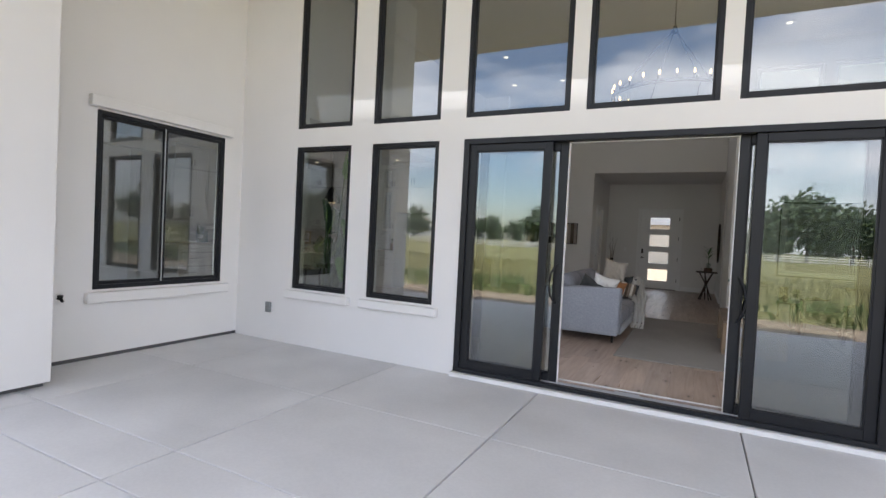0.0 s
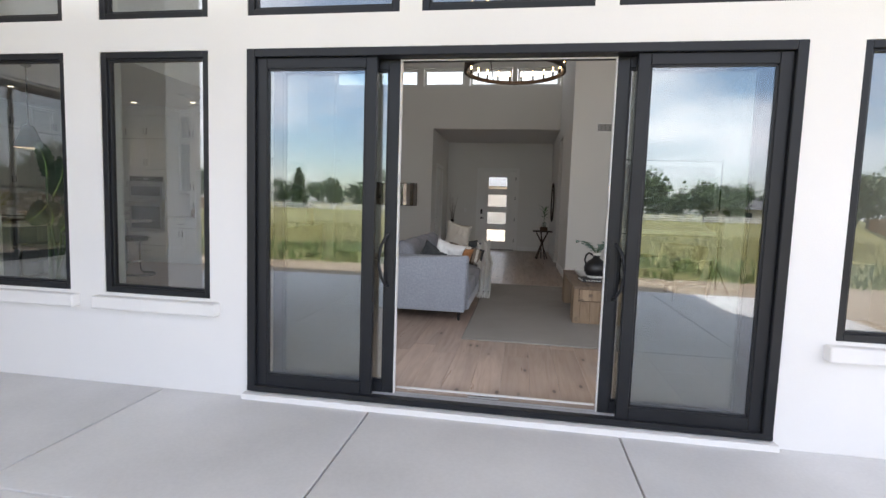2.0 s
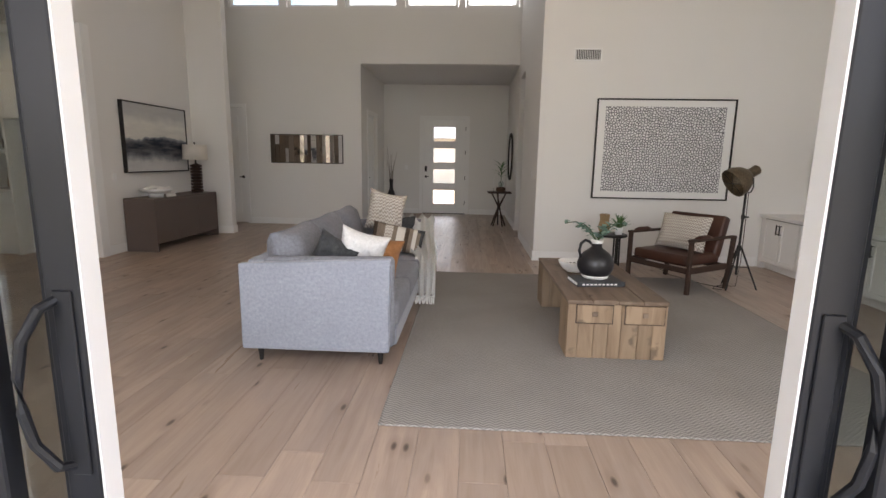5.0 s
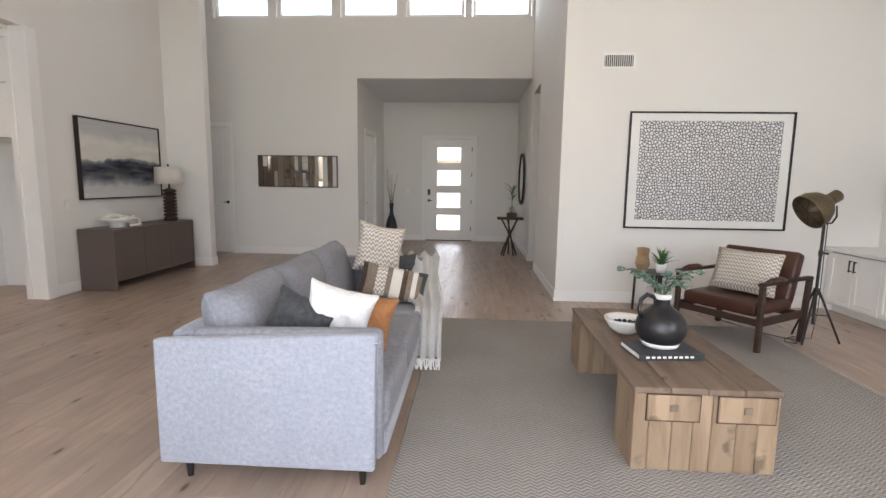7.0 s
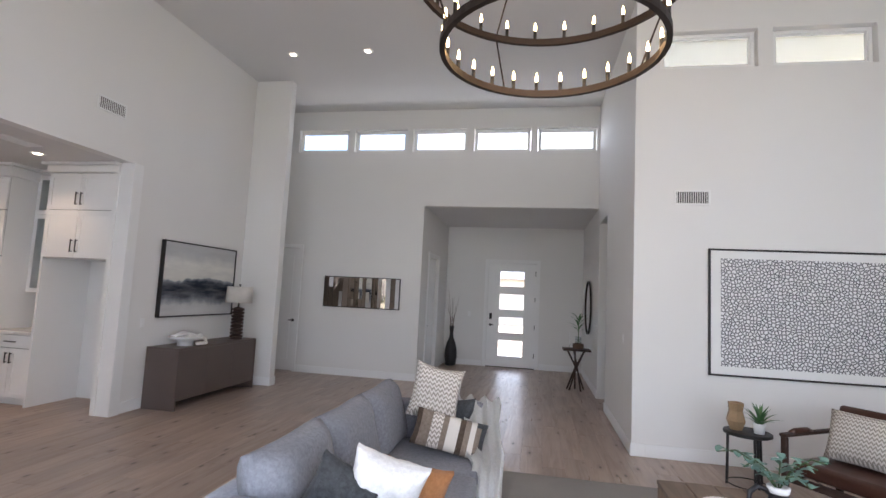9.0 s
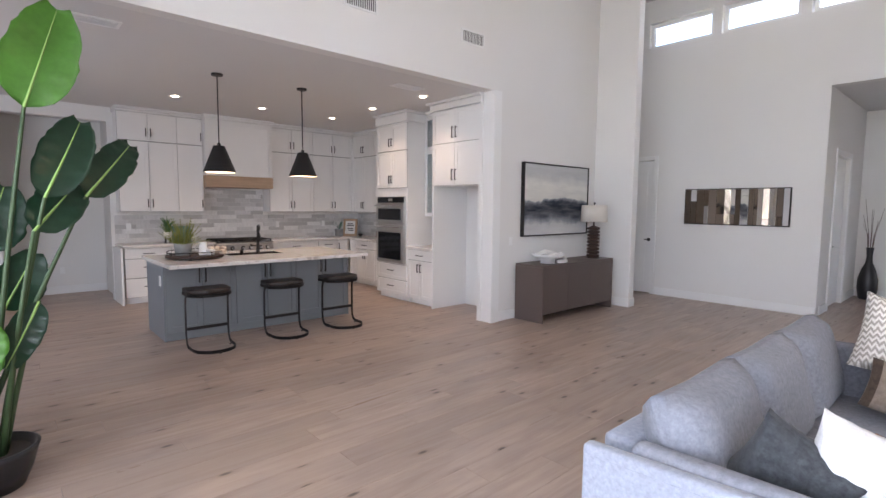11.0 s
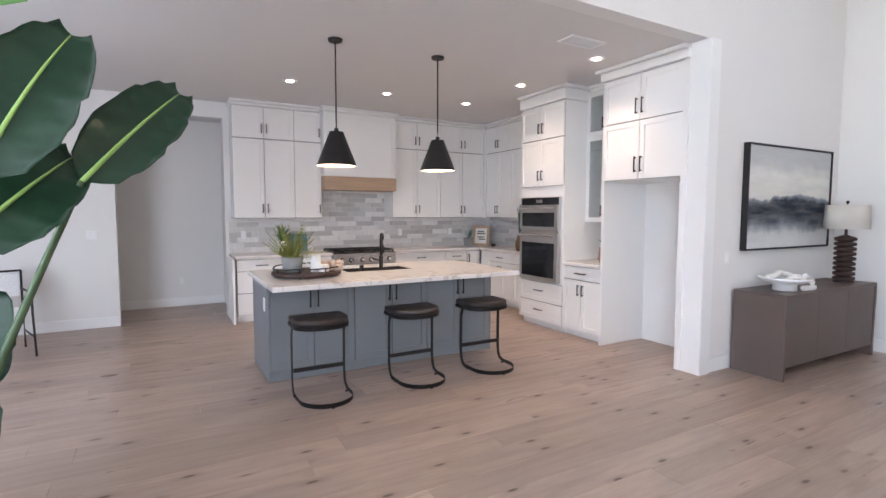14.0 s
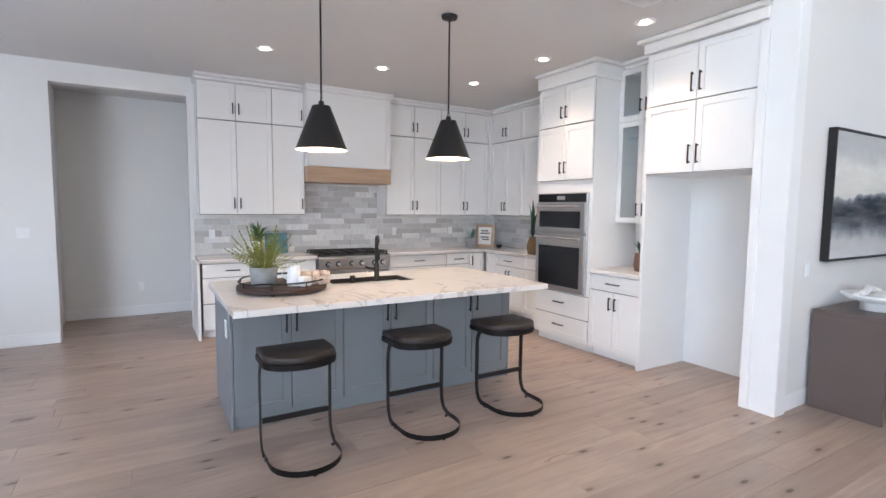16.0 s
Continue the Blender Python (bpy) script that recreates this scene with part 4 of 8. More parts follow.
# sofa, its open side towards +x; near arm at y 7.12
sofa = thing("sofa", -1.31, 8.32, 0, 0, "blue-grey upholstered three-seat sofa with slim dark legs", "sofa")
L, W = 1.20, 0.52
part("frame", soft(bmesh.new(), -W, W + 0.005, -L + 0.13, L - 0.13, 0.115, 0.24, 0.02), M["sofa"], sofa, smooth=False)
for sgn in (-1, 1):
    bm = bmesh.new()
    X(bm, -W, W - 0.03, *sorted((0.012 * sgn, 0.07 * sgn)), 0.105, 0.72, 0.016, 3)
    for v in bm.verts:
        if v.co.z > 0.5:
            v.co.z += 0.055 * (v.co.x + W) / (2 * W) - 0.02
            v.co.x += 0.012 * (v.co.x > 0)
    bmesh.ops.translate(bm, verts=bm.verts[:], vec=(0, sgn * (L - 0.07), 0))
    arm = part("armrest", bm, M["sofa"], sofa, smooth=True)
    bm = bmesh.new()
    yy = sgn * (L - 0.005)
    tube(bm, [(-W + 0.03, yy, 0.125), (W - 0.03, yy, 0.125), (W - 0.01, yy, 0.715), (-W + 0.03, yy, 0.665)], 0.006, 6, closed=True)
    part("piping", bm, M["sofa"], arm)
    bm = bmesh.new()
    X(bm, -W + 0.145, W - 0.005, *sorted((sgn * (L - 0.147), sgn * (L - 0.059))), 0.12, 0.725, 0.034, 4)
    for v in bm.verts:
        if v.co.z > 0.5:
            v.co.z += 0.018 * math.cos(v.co.x * 2.4) + 0.03 * (v.co.x + W) / (2 * W) - 0.008
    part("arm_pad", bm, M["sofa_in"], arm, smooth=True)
bm = bmesh.new()
X(bm, -W, -W + 0.14, -L + 0.142, L - 0.142, 0.11, 0.70, 0.025, 3)
part("backrest", bm, M["sofa"], sofa, smooth=True)
for i in range(3):
    y0 = -L + 0.145 + i * 0.7033
    bm = bmesh.new()
    X(bm, -W + 0.15, W + 0.015, y0, y0 + 0.698, 0.242, 0.435, 0.045, 4)
    for v in bm.verts:
        if v.co.z > 0.38:
            v.co.z += 0.02 * math.cos((v.co.y - y0 - 0.35) * 4) * math.cos(v.co.x * 2.6)
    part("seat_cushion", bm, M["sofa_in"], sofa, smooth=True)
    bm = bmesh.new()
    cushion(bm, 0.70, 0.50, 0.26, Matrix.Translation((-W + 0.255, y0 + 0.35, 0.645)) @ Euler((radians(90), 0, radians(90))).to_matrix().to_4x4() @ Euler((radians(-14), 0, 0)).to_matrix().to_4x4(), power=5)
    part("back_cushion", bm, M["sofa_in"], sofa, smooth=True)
for x, y in ((-0.42, -1.12), (0.42, -1.12), (-0.42, 1.12), (0.42, 1.12)):
    foot(sofa, x, y, 0.12, 0.013, 0.024, M["iron"])


def throw_pillow(name, x, y, z, size, thick, rot, material, label, stripes=()):
    p = thing(name, x, y, z, 0, label, "pillow", "pillows on the sofa")
    m = Euler([radians(a) for a in rot]).to_matrix().to_4x4()
    bm = cushion(bmesh.new(), size[0], size[1], thick, None, 12)
    if not stripes:
        bmesh.ops.subdivide_edges(bm, edges=bm.edges[:], cuts=1, use_grid_fill=True)
        for v in bm.verts:
            u, w = v.co.x / size[0] * 2, v.co.y / size[1] * 2
            k = (1 - u * u * 0.8) * (1 - w * w * 0.8)
            v.co.z += 0.010 * k * math.sin(9 * u + 4 * w + x * 30) * math.sin(3 * u - 7 * w + y * 20) + 0.005 * k * math.sin(19 * u * w + 11 * u)
            v.co.y -= 0.05 * size[1] * max(0, w) * (1 - u * u)
            v.co.x *= 1 - 0.05 * (1 - w * w)
    bmesh.ops.transform(bm, matrix=m, verts=bm.verts[:])
    body = part("cover", bm, material, p, smooth=True)
    for k, (s0, s1, mt) in enumerate(stripes):
        bm = cushion(bmesh.new(), size[0], size[1], thick + 0.006, None, 12)
        kill = [f for f in bm.faces if not (s0 * size[0] / 2 <= f.calc_center_median().x <= s1 * size[0] / 2)]
        bmesh.ops.delete(bm, geom=kill, context="FACES")
        bmesh.ops.transform(bm, matrix=m, verts=bm.verts[:])
        part("stripe", bm, mt, body, smooth=True)
    return p


throw_pillow("throw_pillow", -1.27, 7.45, 0.69, (0.32, 0.32), 0.17, (102, 28, 8), M["charcoal"], "charcoal cotton pillow leaning on the sofa arm")
throw_pillow("throw_pillow", -1.09, 7.52, 0.71, (0.35, 0.36), 0.20, (102, 16, 10), M["white_cloth"], "white cotton pillow leaning on the sofa arm")
throw_pillow("throw_pillow", -0.975, 7.63, 0.67, (0.32, 0.32), 0.15, (102, 12, 14), M["rust"], "tan cotton pillow behind the white one")
throw_pillow("throw_pillow", -1.18, 9.17, 0.855, (0.40, 0.42), 0.19, (78, 12, 20), M["cream"], "cream knit pillow against the far sofa arm")
throw_pillow("throw_pillow", -1.03, 8.97, 0.60, (0.54, 0.26), 0.13, (70, 12, 8), M["taupe"], "striped lumbar pillow in brown and cream",
             [(-0.95, -0.78, M["umber"]), (-0.60, -0.2, M["cream"]), (-0.02, 0.16, M["linen"]), (0.26, 0.40, M["umber"]), (0.52, 0.66, M["linen"]), (0.76, 1.0, M["charcoal"])])
throw_pillow("throw_pillow", -1.09, 9.29, 0.60, (0.42, 0.40), 0.12, (84, 0, 5), M["charcoal"], "dark grey pillow behind the patterned ones")

# knitted throw over the far arm and the seat's front
bm = bmesh.new()
path = [(9.50, 0.40), (9.53, 0.70), (9.45, 0.755), (9.36, 0.72), (9.22, 0.60), (9.05, 0.52), (8.90, 0.47), (8.78, 0.44), (8.70, 0.38), (8.66, 0.28), (8.64, 0.18), (8.63, 0.07)]
rows = []
for i, (y, z) in enumerate(path):
    w = 0.36 if i < 4 else (0.28 if i < 7 else 0.21)
    cx = -0.89 if i < 3 else -0.89 + 0.17 * min(1, (i - 2) / 5)
    rows.append([bm.verts.new((cx + w * (k / 13 - 0.5), y + 0.03 * math.sin(k * 1.7 + i * 0.4), z + 0.030 * math.sin(k * 1.5 + i * 0.35) + 0.026)) for k in range(14)])
for a, b in zip(rows, rows[1:]):
    for k in range(13):
        bm.faces.new((a[k], a[k + 1], b[k + 1], b[k]))
r = bmesh.ops.solidify(bm, geom=bm.faces[:], thickness=0.012)
bmesh.ops.subdivide_edges(bm, edges=bm.edges[:], cuts=1, use_grid_fill=True)
throw = thing("throw_blanket", 0, 0, 0, 0, "white knitted throw draped over the sofa arm", "blanket")
part("cloth", bm, M["throw"], throw, smooth=True)
bm = bmesh.new()
for k in range(16):
    x = -0.81 + 0.18 * k / 15
    tube(bm, [(x, 8.63, 0.10), (x + 0.008 * math.sin(k), 8.625, 0.055), (x + 0.012 * math.cos(k * 2), 8.62, 0.016)], 0.006, 5)
part("fringe", bm, M["throw"], throw)

# coffee table of reclaimed boards
ct = thing("coffee_table", 0.762, 8.19, 0.011, 0, "reclaimed pine coffee table with thick block ends", "coffee table")
cw, cl, ch = 0.353, 0.78, 0.43
for i in range(4):
    x0 = -cw + i * cw / 2
    bm = bmesh.new()
    X(bm, x0 + 0.001, x0 + cw / 2 - 0.001, -cl, cl, ch - 0.03, ch + 0.003 * (i % 2), 0.005)
    part("tabletop_board", bm, M["pine_top"], ct)
for e in (-1, 1):
    ya, yb = sorted((e * (cl - 0.005), e * (cl - 0.30)))
    for i, (xa, xb) in enumerate(((-0.348, -0.27), (-0.27, -0.16), (-0.16, -0.06), (-0.06, 0.03), (0.03, 0.15), (0.15, 0.25), (0.25, 0.348))):
        bm = bmesh.new()
        X(bm, xa + 0.001, xb - 0.001, ya, yb, 0.0, ch - 0.0305, 0.004)
        part("end_board", bm, M["pine"], ct)
    yo = e * (cl - 0.005)
    for xa, xb in ((-0.285, -0.035), (0.055, 0.325)):
        bm = bmesh.new()
        X(bm, xa, xb, min(yo, yo + e * 0.012), max(yo, yo + e * 0.012), ch - 0.165, ch - 0.034, 0.004)
        d = part("drawer_front", bm, M["pine"], ct)
        bm = bmesh.new()
        X(bm, xa - 0.006, xb + 0.006, min(yo, yo + e * 0.004), max(yo, yo + e * 0.004), ch - 0.171, ch - 0.0305)
        part("drawer_gap", bm, M["walnut"], d, "dark gap round the drawer")
        bm = bmesh.new()
        X(bm, (xa + xb) / 2 - 0.02, (xa + xb) / 2 + 0.02, min(yo + e * 0.012, yo + e * 0.018), max(yo + e * 0.012, yo + e * 0.018), ch - 0.115, ch - 0.08, 0.003)
        part("pull_plate", bm, M["pine_top"], d, "small dark wooden pull")

TOP = 0.445
book = thing("book", 0.72, 7.93, TOP, 7, "large black coffee-table book lying flat", "book")
part("cover", X(X(box(-0.19, 0.19, -0.13, 0.13, 0.0, 0.004, 0.001), -0.19, 0.19, -0.13, 0.13, 0.031, 0.035, 0.001), -0.19, 0.19, -0.134, -0.13, 0.0, 0.035), M["bookblack"], book)
part("pages", box(-0.183, 0.183, -0.129, 0.125, 0.0045, 0.0305), M["paper"], book, "white page block")
bm = bmesh.new()
for k in range(9):
    X(bm, -0.15 + k * 0.032, -0.15 + k * 0.032 + 0.02, -0.1355, -0.134, 0.012, 0.024)
part("spine_lettering", bm, M["chalk"], book, "pale lettering too small to read")

vase = thing("vase", 0.72, 7.95, TOP + 0.036, 0, "round matt black ceramic vase with a white rim and foot", "vase")
part("body", lathe(bmesh.new(), [(0.075, 0.012), (0.105, 0.035), (0.125, 0.075), (0.128, 0.11), (0.118, 0.15), (0.09, 0.185), (0.055, 0.21), (0.038, 0.225), (0.036, 0.255)], 36), M["ceramic"], vase, smooth=True)
part("foot", lathe(bmesh.new(), [(0.072, 0.0), (0.088, 0.006), (0.10, 0.028), (0.098, 0.030)], 36), M["chalk"], vase, "chalky white foot ring", smooth=True)
part("rim", lathe(bmesh.new(), [(0.0365, 0.252), (0.041, 0.258), (0.044, 0.278), (0.037, 0.282), (0.03, 0.262)], 28), M["chalk"], vase, "chalky white rim", smooth=True)
part("handle", tube(bmesh.new(), [(-0.112, -0.02, 0.155), (-0.125, -0.02, 0.20), (-0.115, -0.015, 0.25), (-0.085, -0.01, 0.275), (-0.055, -0.005, 0.265), (-0.037, 0, 0.25)], 0.011), M["ceramic"], vase, smooth=True)


def leaf_blade(bm, base, tip, width, up=(0, 0, 1), curl=0.15, n=5, shape=1.0, round_tip=0.5):
    """A curved leaf of quads from base to tip."""
    a, b = Vector(base), Vector(tip)
    d = b - a
    s = d.cross(Vector(up))
    s = s.normalized() if s.length > 1e-4 else Vector((1, 0, 0))
    u = s.cross(d).normalized()
    prev = None
    for i in range(n + 1):
        t = i / n
        w = width / 2 * (math.sin(math.pi * min(1, t ** shape * 0.96 + 0.02)) ** round_tip)
        c = a + d * t + u * (curl * d.length * math.sin(math.pi * t))
        row = [bm.verts.new(c - s * w + u * w * 0.25), bm.verts.new(c), bm.verts.new(c + s * w + u * w * 0.25)]
        if prev:
            bm.faces.new((prev[0], prev[1], row[1], row[0]))
            bm.faces.new((prev[1], prev[2], row[2], row[1]))
        prev = row
    return bm


vase.scale = (1.12, 1.12, 1.12)
rng = random.Random(5)
bm, bl = bmesh.new(), bmesh.new()
for k in range(7):
    an, ln = k * 0.9 + 0.2, rng.uniform(0.12, 0.27)
    p0 = Vector((0, 0, 0.26))
    p1 = Vector((math.cos(an) * ln * 0.75, math.sin(an) * ln * 0.75, 0.30 + rng.uniform(0.05, 0.13)))
    p2 = Vector((math.cos(an) * ln * 1.1, math.sin(an) * ln * 1.1, p1.z - 0.02))
    tube(bm, [p0, p0.lerp(p1, 0.5) + Vector((0, 0, 0.03)), p1, p2], 0.0035, 5)
    for j in range(9):
        q = p0.lerp(p1, 0.35 + 0.09 * j) if j < 7 else p1.lerp(p2, (j - 6) / 2)
        a2 = rng.uniform(0, 6.28)
        tip = q + Vector((math.cos(a2), math.sin(a2), rng.uniform(-0.3, 0.5))) * 0.05
        leaf_blade(bl, q, tip, 0.042, n=4, round_tip=0.6)
sprig = thing("eucalyptus_sprigs", 0.72, 7.95, TOP + 0.068, 0, "blue-green eucalyptus sprigs standing in the black vase", "plant")
part("twigs", bm, M["stem"], sprig, kind="stuff")
part("leaves", bl, M["eucalyptus"], sprig, smooth=True)

bowl = thing("bowl", 0.63, 8.32, TOP, 0, "rough white stoneware bowl with dark beads inside", "bowl")
part("shell", lathe(bmesh.new(), [(0.055, 0.0), (0.10, 0.03), (0.13, 0.078), (0.137, 0.10), (0.130, 0.102), (0.12, 0.078), (0.09, 0.04), (0.0, 0.03)], 30), M["chalk"], bowl, smooth=True)
bm = bmesh.new()
for k in range(14):
    bmesh.ops.create_icosphere(bm, subdivisions=1, radius=0.016, matrix=Matrix.Translation((0.075 * math.cos(k * 0.45), 0.075 * math.sin(k * 0.45), 0.058)))
part("bead_strand", bm, M["ceramic"], bowl, "strand of dark beads", smooth=True)

# leather lounge chair
chair = thing("lounge_chair", 2.14, 9.82, 0, -57, "brown leather lounge chair with a dark walnut frame", "armchair")
hw2, d0, d1 = 0.39, -0.38, 0.38
bm = bmesh.new()
X(bm, -0.345, 0.345, d0 + 0.03, d1 - 0.12, 0.30, 0.42, 0.035, 3)
part("seat", bm, M["leather"], chair, smooth=True)
bm = bmesh.new()
X(bm, -0.345, 0.345, -0.06, 0.06, -0.0, 0.48, 0.03, 3)
bmesh.ops.transform(bm, matrix=Matrix.Translation((0, d1 - 0.17, 0.36)) @ Euler((radians(-17), 0, 0)).to_matrix().to_4x4(), verts=bm.verts[:])
part("backrest", bm, M["leather"], chair, smooth=True)
for sx in (-1, 1):
    x = sx * hw2
    part("front_leg", box(x - 0.022, x + 0.022, d0, d0 + 0.045, 0, 0.585, 0.006), M["walnut"], chair)
    bm = bmesh.new()
    X(bm, x - 0.022, x + 0.022, -0.025, 0.025, 0, 0.60, 0.006)
    bmesh.ops.transform(bm, matrix=Matrix.Translation((0, d1 - 0.03, 0)) @ Euler((radians(-6), 0, 0)).to_matrix().to_4x4(), verts=bm.verts[:])
    part("back_leg", bm, M["walnut"], chair)
    part("armrest", box(x - 0.03, x + 0.03, d0 - 0.01, d1 + 0.05, 0.585, 0.612, 0.008), M["walnut"], chair)
    part("arm_pad", tube(bmesh.new(), [(x, d0 + 0.10, 0.605), (x, d0 + 0.16, 0.622), (x, d0 + 0.30, 0.622), (x, d0 + 0.36, 0.605)], 0.026), M["leather"], chair, "leather wrapped arm pad", smooth=True)
    part("side_rail", box(x - 0.018, x + 0.018, d0 + 0.045, d1 - 0.06, 0.235, 0.30, 0.005), M["walnut"], chair)
part("front_rail", box(-hw2 + 0.022, hw2 - 0.022, d0 + 0.005, d0 + 0.035, 0.235, 0.295, 0.005), M["walnut"], chair)
part("back_rail", box(-hw2 + 0.022, hw2 - 0.022, d1 - 0.09, d1 - 0.06, 0.235, 0.295, 0.005), M["walnut"], chair)
cp = thing("throw_pillow", 2.15, 9.81, 0.63, -57, "cream knit pillow on the leather chair", "pillow")
part("cover", cushion(bmesh.new(), 0.60, 0.40, 0.15, Matrix.Translation((0.02, 0.0, 0)) @ Euler((radians(72), 0, 0)).to_matrix().to_4x4()), M["cream"], cp, smooth=True)

# round side table with its planter and wooden vase
st = thing("side_table", 1.525, 10.42, 0, 0, "small round black metal side table", "side table")
part("tabletop", lathe(bmesh.new(), [(0.19, 0.468), (0.20, 0.473), (0.20, 0.496), (0.19, 0.50), (0.0, 0.50)], 36), M["iron"], st)
for k in range(3):
    a = k * 2.094 + 0.6
    for da in (-0.09, 0.09):
        part("leg", rod(bmesh.new(), (0.17 * math.cos(a + da), 0.17 * math.sin(a + da), 0), (0.16 * math.cos(a + da), 0.16 * math.sin(a + da), 0.468), 0.011), M["iron"], st)
part("foot_ring", tube(bmesh.new(), [(0.17 * math.cos(k * 0.3927), 0.17 * math.sin(k * 0.3927), 0.03) for k in range(16)], 0.006, closed=True), M["iron"], st)
wv = thing("wooden_vase", 1.44, 10.46, 0.50, 20, "faceted tan wooden vase", "vase")
bm = lathe(bmesh.new(), [(0.055, 0.0), (0.085, 0.08), (0.062, 0.17), (0.072, 0.245), (0.05, 0.25), (0.045, 0.2)], 6)
part("body", bm, M["gold"], wv)
sp_ = thing("potted_succulent", 1.60, 10.36, 0.50, 0, "spiky green succulent in a small white pot", "plant")
part("pot", lathe(bmesh.new(), [(0.042, 0), (0.052, 0.09), (0.047, 0.092), (0.045, 0.075), (0.0, 0.075)], 24), M["white"], sp_, "white ceramic pot", smooth=True)
bm = bmesh.new()
for k in range(26):
    a, e = k * 2.4, 0.35 + 1.1 * (k % 5) / 5
    tip = Vector((math.cos(a) * math.cos(e), math.sin(a) * math.cos(e), math.sin(e))) * rng.uniform(0.14, 0.22) + Vector((0, 0, 0.08))
    leaf_blade(bm, (0.012 * math.cos(a), 0.012 * math.sin(a), 0.075), tip, 0.028, curl=0.1, n=4, round_tip=0.8, shape=0.7)
part("leaves", bm, M["succulent"], sp_, smooth=True)

# studio floor lamp on a tripod
fl = thing("floor_lamp", 2.77, 9.72, 0, 0, "dark bronze studio floor lamp on a folding tripod", "floor lamp")
for k in range(3):
    a = k * 2.094 - 0.35
    c, s = math.cos(a), math.sin(a)
    part("leg", rod(bmesh.new(), (0.22 * c, 0.22 * s, 0.0), (0.025 * c, 0.025 * s, 0.47), 0.009, 0.010), M["iron"], fl)
    part("brace", rod(bmesh.new(), (0.115 * c, 0.115 * s, 0.25), (0.012 * c, 0.012 * s, 0.25), 0.005), M["iron"], fl)
bm = bmesh.new()
rod(bm, (0, 0, 0.16), (0, 0, 1.10), 0.013)
rod(bm, (0, 0, 0.44), (0, 0, 0.50), 0.024, seg=14)
rod(bm, (0, 0, 0.80), (0, 0, 0.85), 0.019, seg=14)
part("pole", bm, M["iron"], fl)
part("knob", rod(bmesh.new(), (0.015, -0.01, 0.825), (0.05, -0.03, 0.825), 0.009), M["iron"], fl)
hd = Matrix.Translation((-0.05, -0.01, 1.265)) @ look((0, 0, 0), (-0.85, -0.08, -0.52)).to_3x3().to_4x4()
bm = lathe(bmesh.new(), [(0.165, -0.14), (0.168, -0.13), (0.16, -0.06), (0.125, 0.01), (0.075, 0.06), (0.055, 0.075), (0.055, 0.17), (0.04, 0.185), (0.0, 0.186), (0.045, 0.06), (0.115, 0.0), (0.15, -0.07), (0.155, -0.13)][:9], 32)
bmesh.ops.delete(bm, geom=[f for f in bm.faces if len(f.verts) > 4 and f.calc_center_median().z < -0.1], context="FACES_ONLY")
bmesh.ops.solidify(bm, geom=bm.faces[:], thickness=0.004)
bmesh.ops.transform(bm, matrix=hd, verts=bm.verts[:])
shade = part("shade", bm, M["lampbronze"], fl, "worn bronze dish shade", smooth=True)
bm = tube(bmesh.new(), [(0, 0, 1.09), (0.0, -0.10, 1.11), (-0.02, -0.175, 1.17), (-0.035, -0.18, 1.265)], 0.007)
tube(bm, [(0, 0, 1.09), (0.0, 0.10, 1.11), (-0.04, 0.165, 1.17), (-0.065, 0.168, 1.265)], 0.007)
part("yoke", bm, M["iron"], fl)
bm = bmesh.new()
bmesh.ops.create_icosphere(bm, subdivisions=2, radius=0.032, matrix=hd @ Matrix.Translation((0, 0, 0.0)))
part("bulb", bm, M["linen"], fl, smooth=True)
bm = bmesh.new()
for a in range(3):
    c, s = math.cos(a * 1.047), math.sin(a * 1.047)
    rod(bm, (-0.16 * c, -0.16 * s, -0.138), (0.16 * c, 0.16 * s, -0.138), 0.003, seg=6)
bmesh.ops.transform(bm, matrix=hd, verts=bm.verts[:])
part("guard_wire", bm, M["iron"], fl)
part("power_cord", tube(bmesh.new(), [(0.03, 0.0, 1.1), (0.045, 0.02, 0.7), (0.04, 0.01, 0.3), (0.03, 0.04, 0.01), (-0.1, 0.1, 0.006), (-0.22, 0.02, 0.006), (-0.28, -0.08, 0.006), (-0.2, -0.12, 0.006), (-0.14, -0.02, 0.006), (-0.3, 0.15, 0.006), (-0.5, 0.6, 0.006), (-0.5, 1.3, 0.006)], 0.004, 6), M["iron"], fl)

# framed ring print
art = thing("framed_print", 2.302, 11.046, 1.582, 0, "large framed print of black ink rings on white", "picture")
aw, ah = 0.918, 0.672
bm = bmesh.new()
for p in ((-aw, -aw + 0.018, -ah, ah), (aw - 0.018, aw, -ah, ah), (-aw + 0.018, aw - 0.018, -ah, -ah + 0.018), (-aw + 0.018, aw - 0.018, ah - 0.018, ah)):
    X(bm, p[0], p[1], -0.035, 0.0, p[2], p[3], 0.002)
part("picture_frame", bm, M["iron"], art, "thin black frame")
part("mat_board", box(-aw + 0.018, aw - 0.018, -0.012, -0.002, -ah + 0.018, ah - 0.018), M["paper"], art, "white mat board")
part("print", box(-0.795, 0.795, -0.016, -0.012, -0.57, 0.57), M["cells"], art, "print of black ink rings")

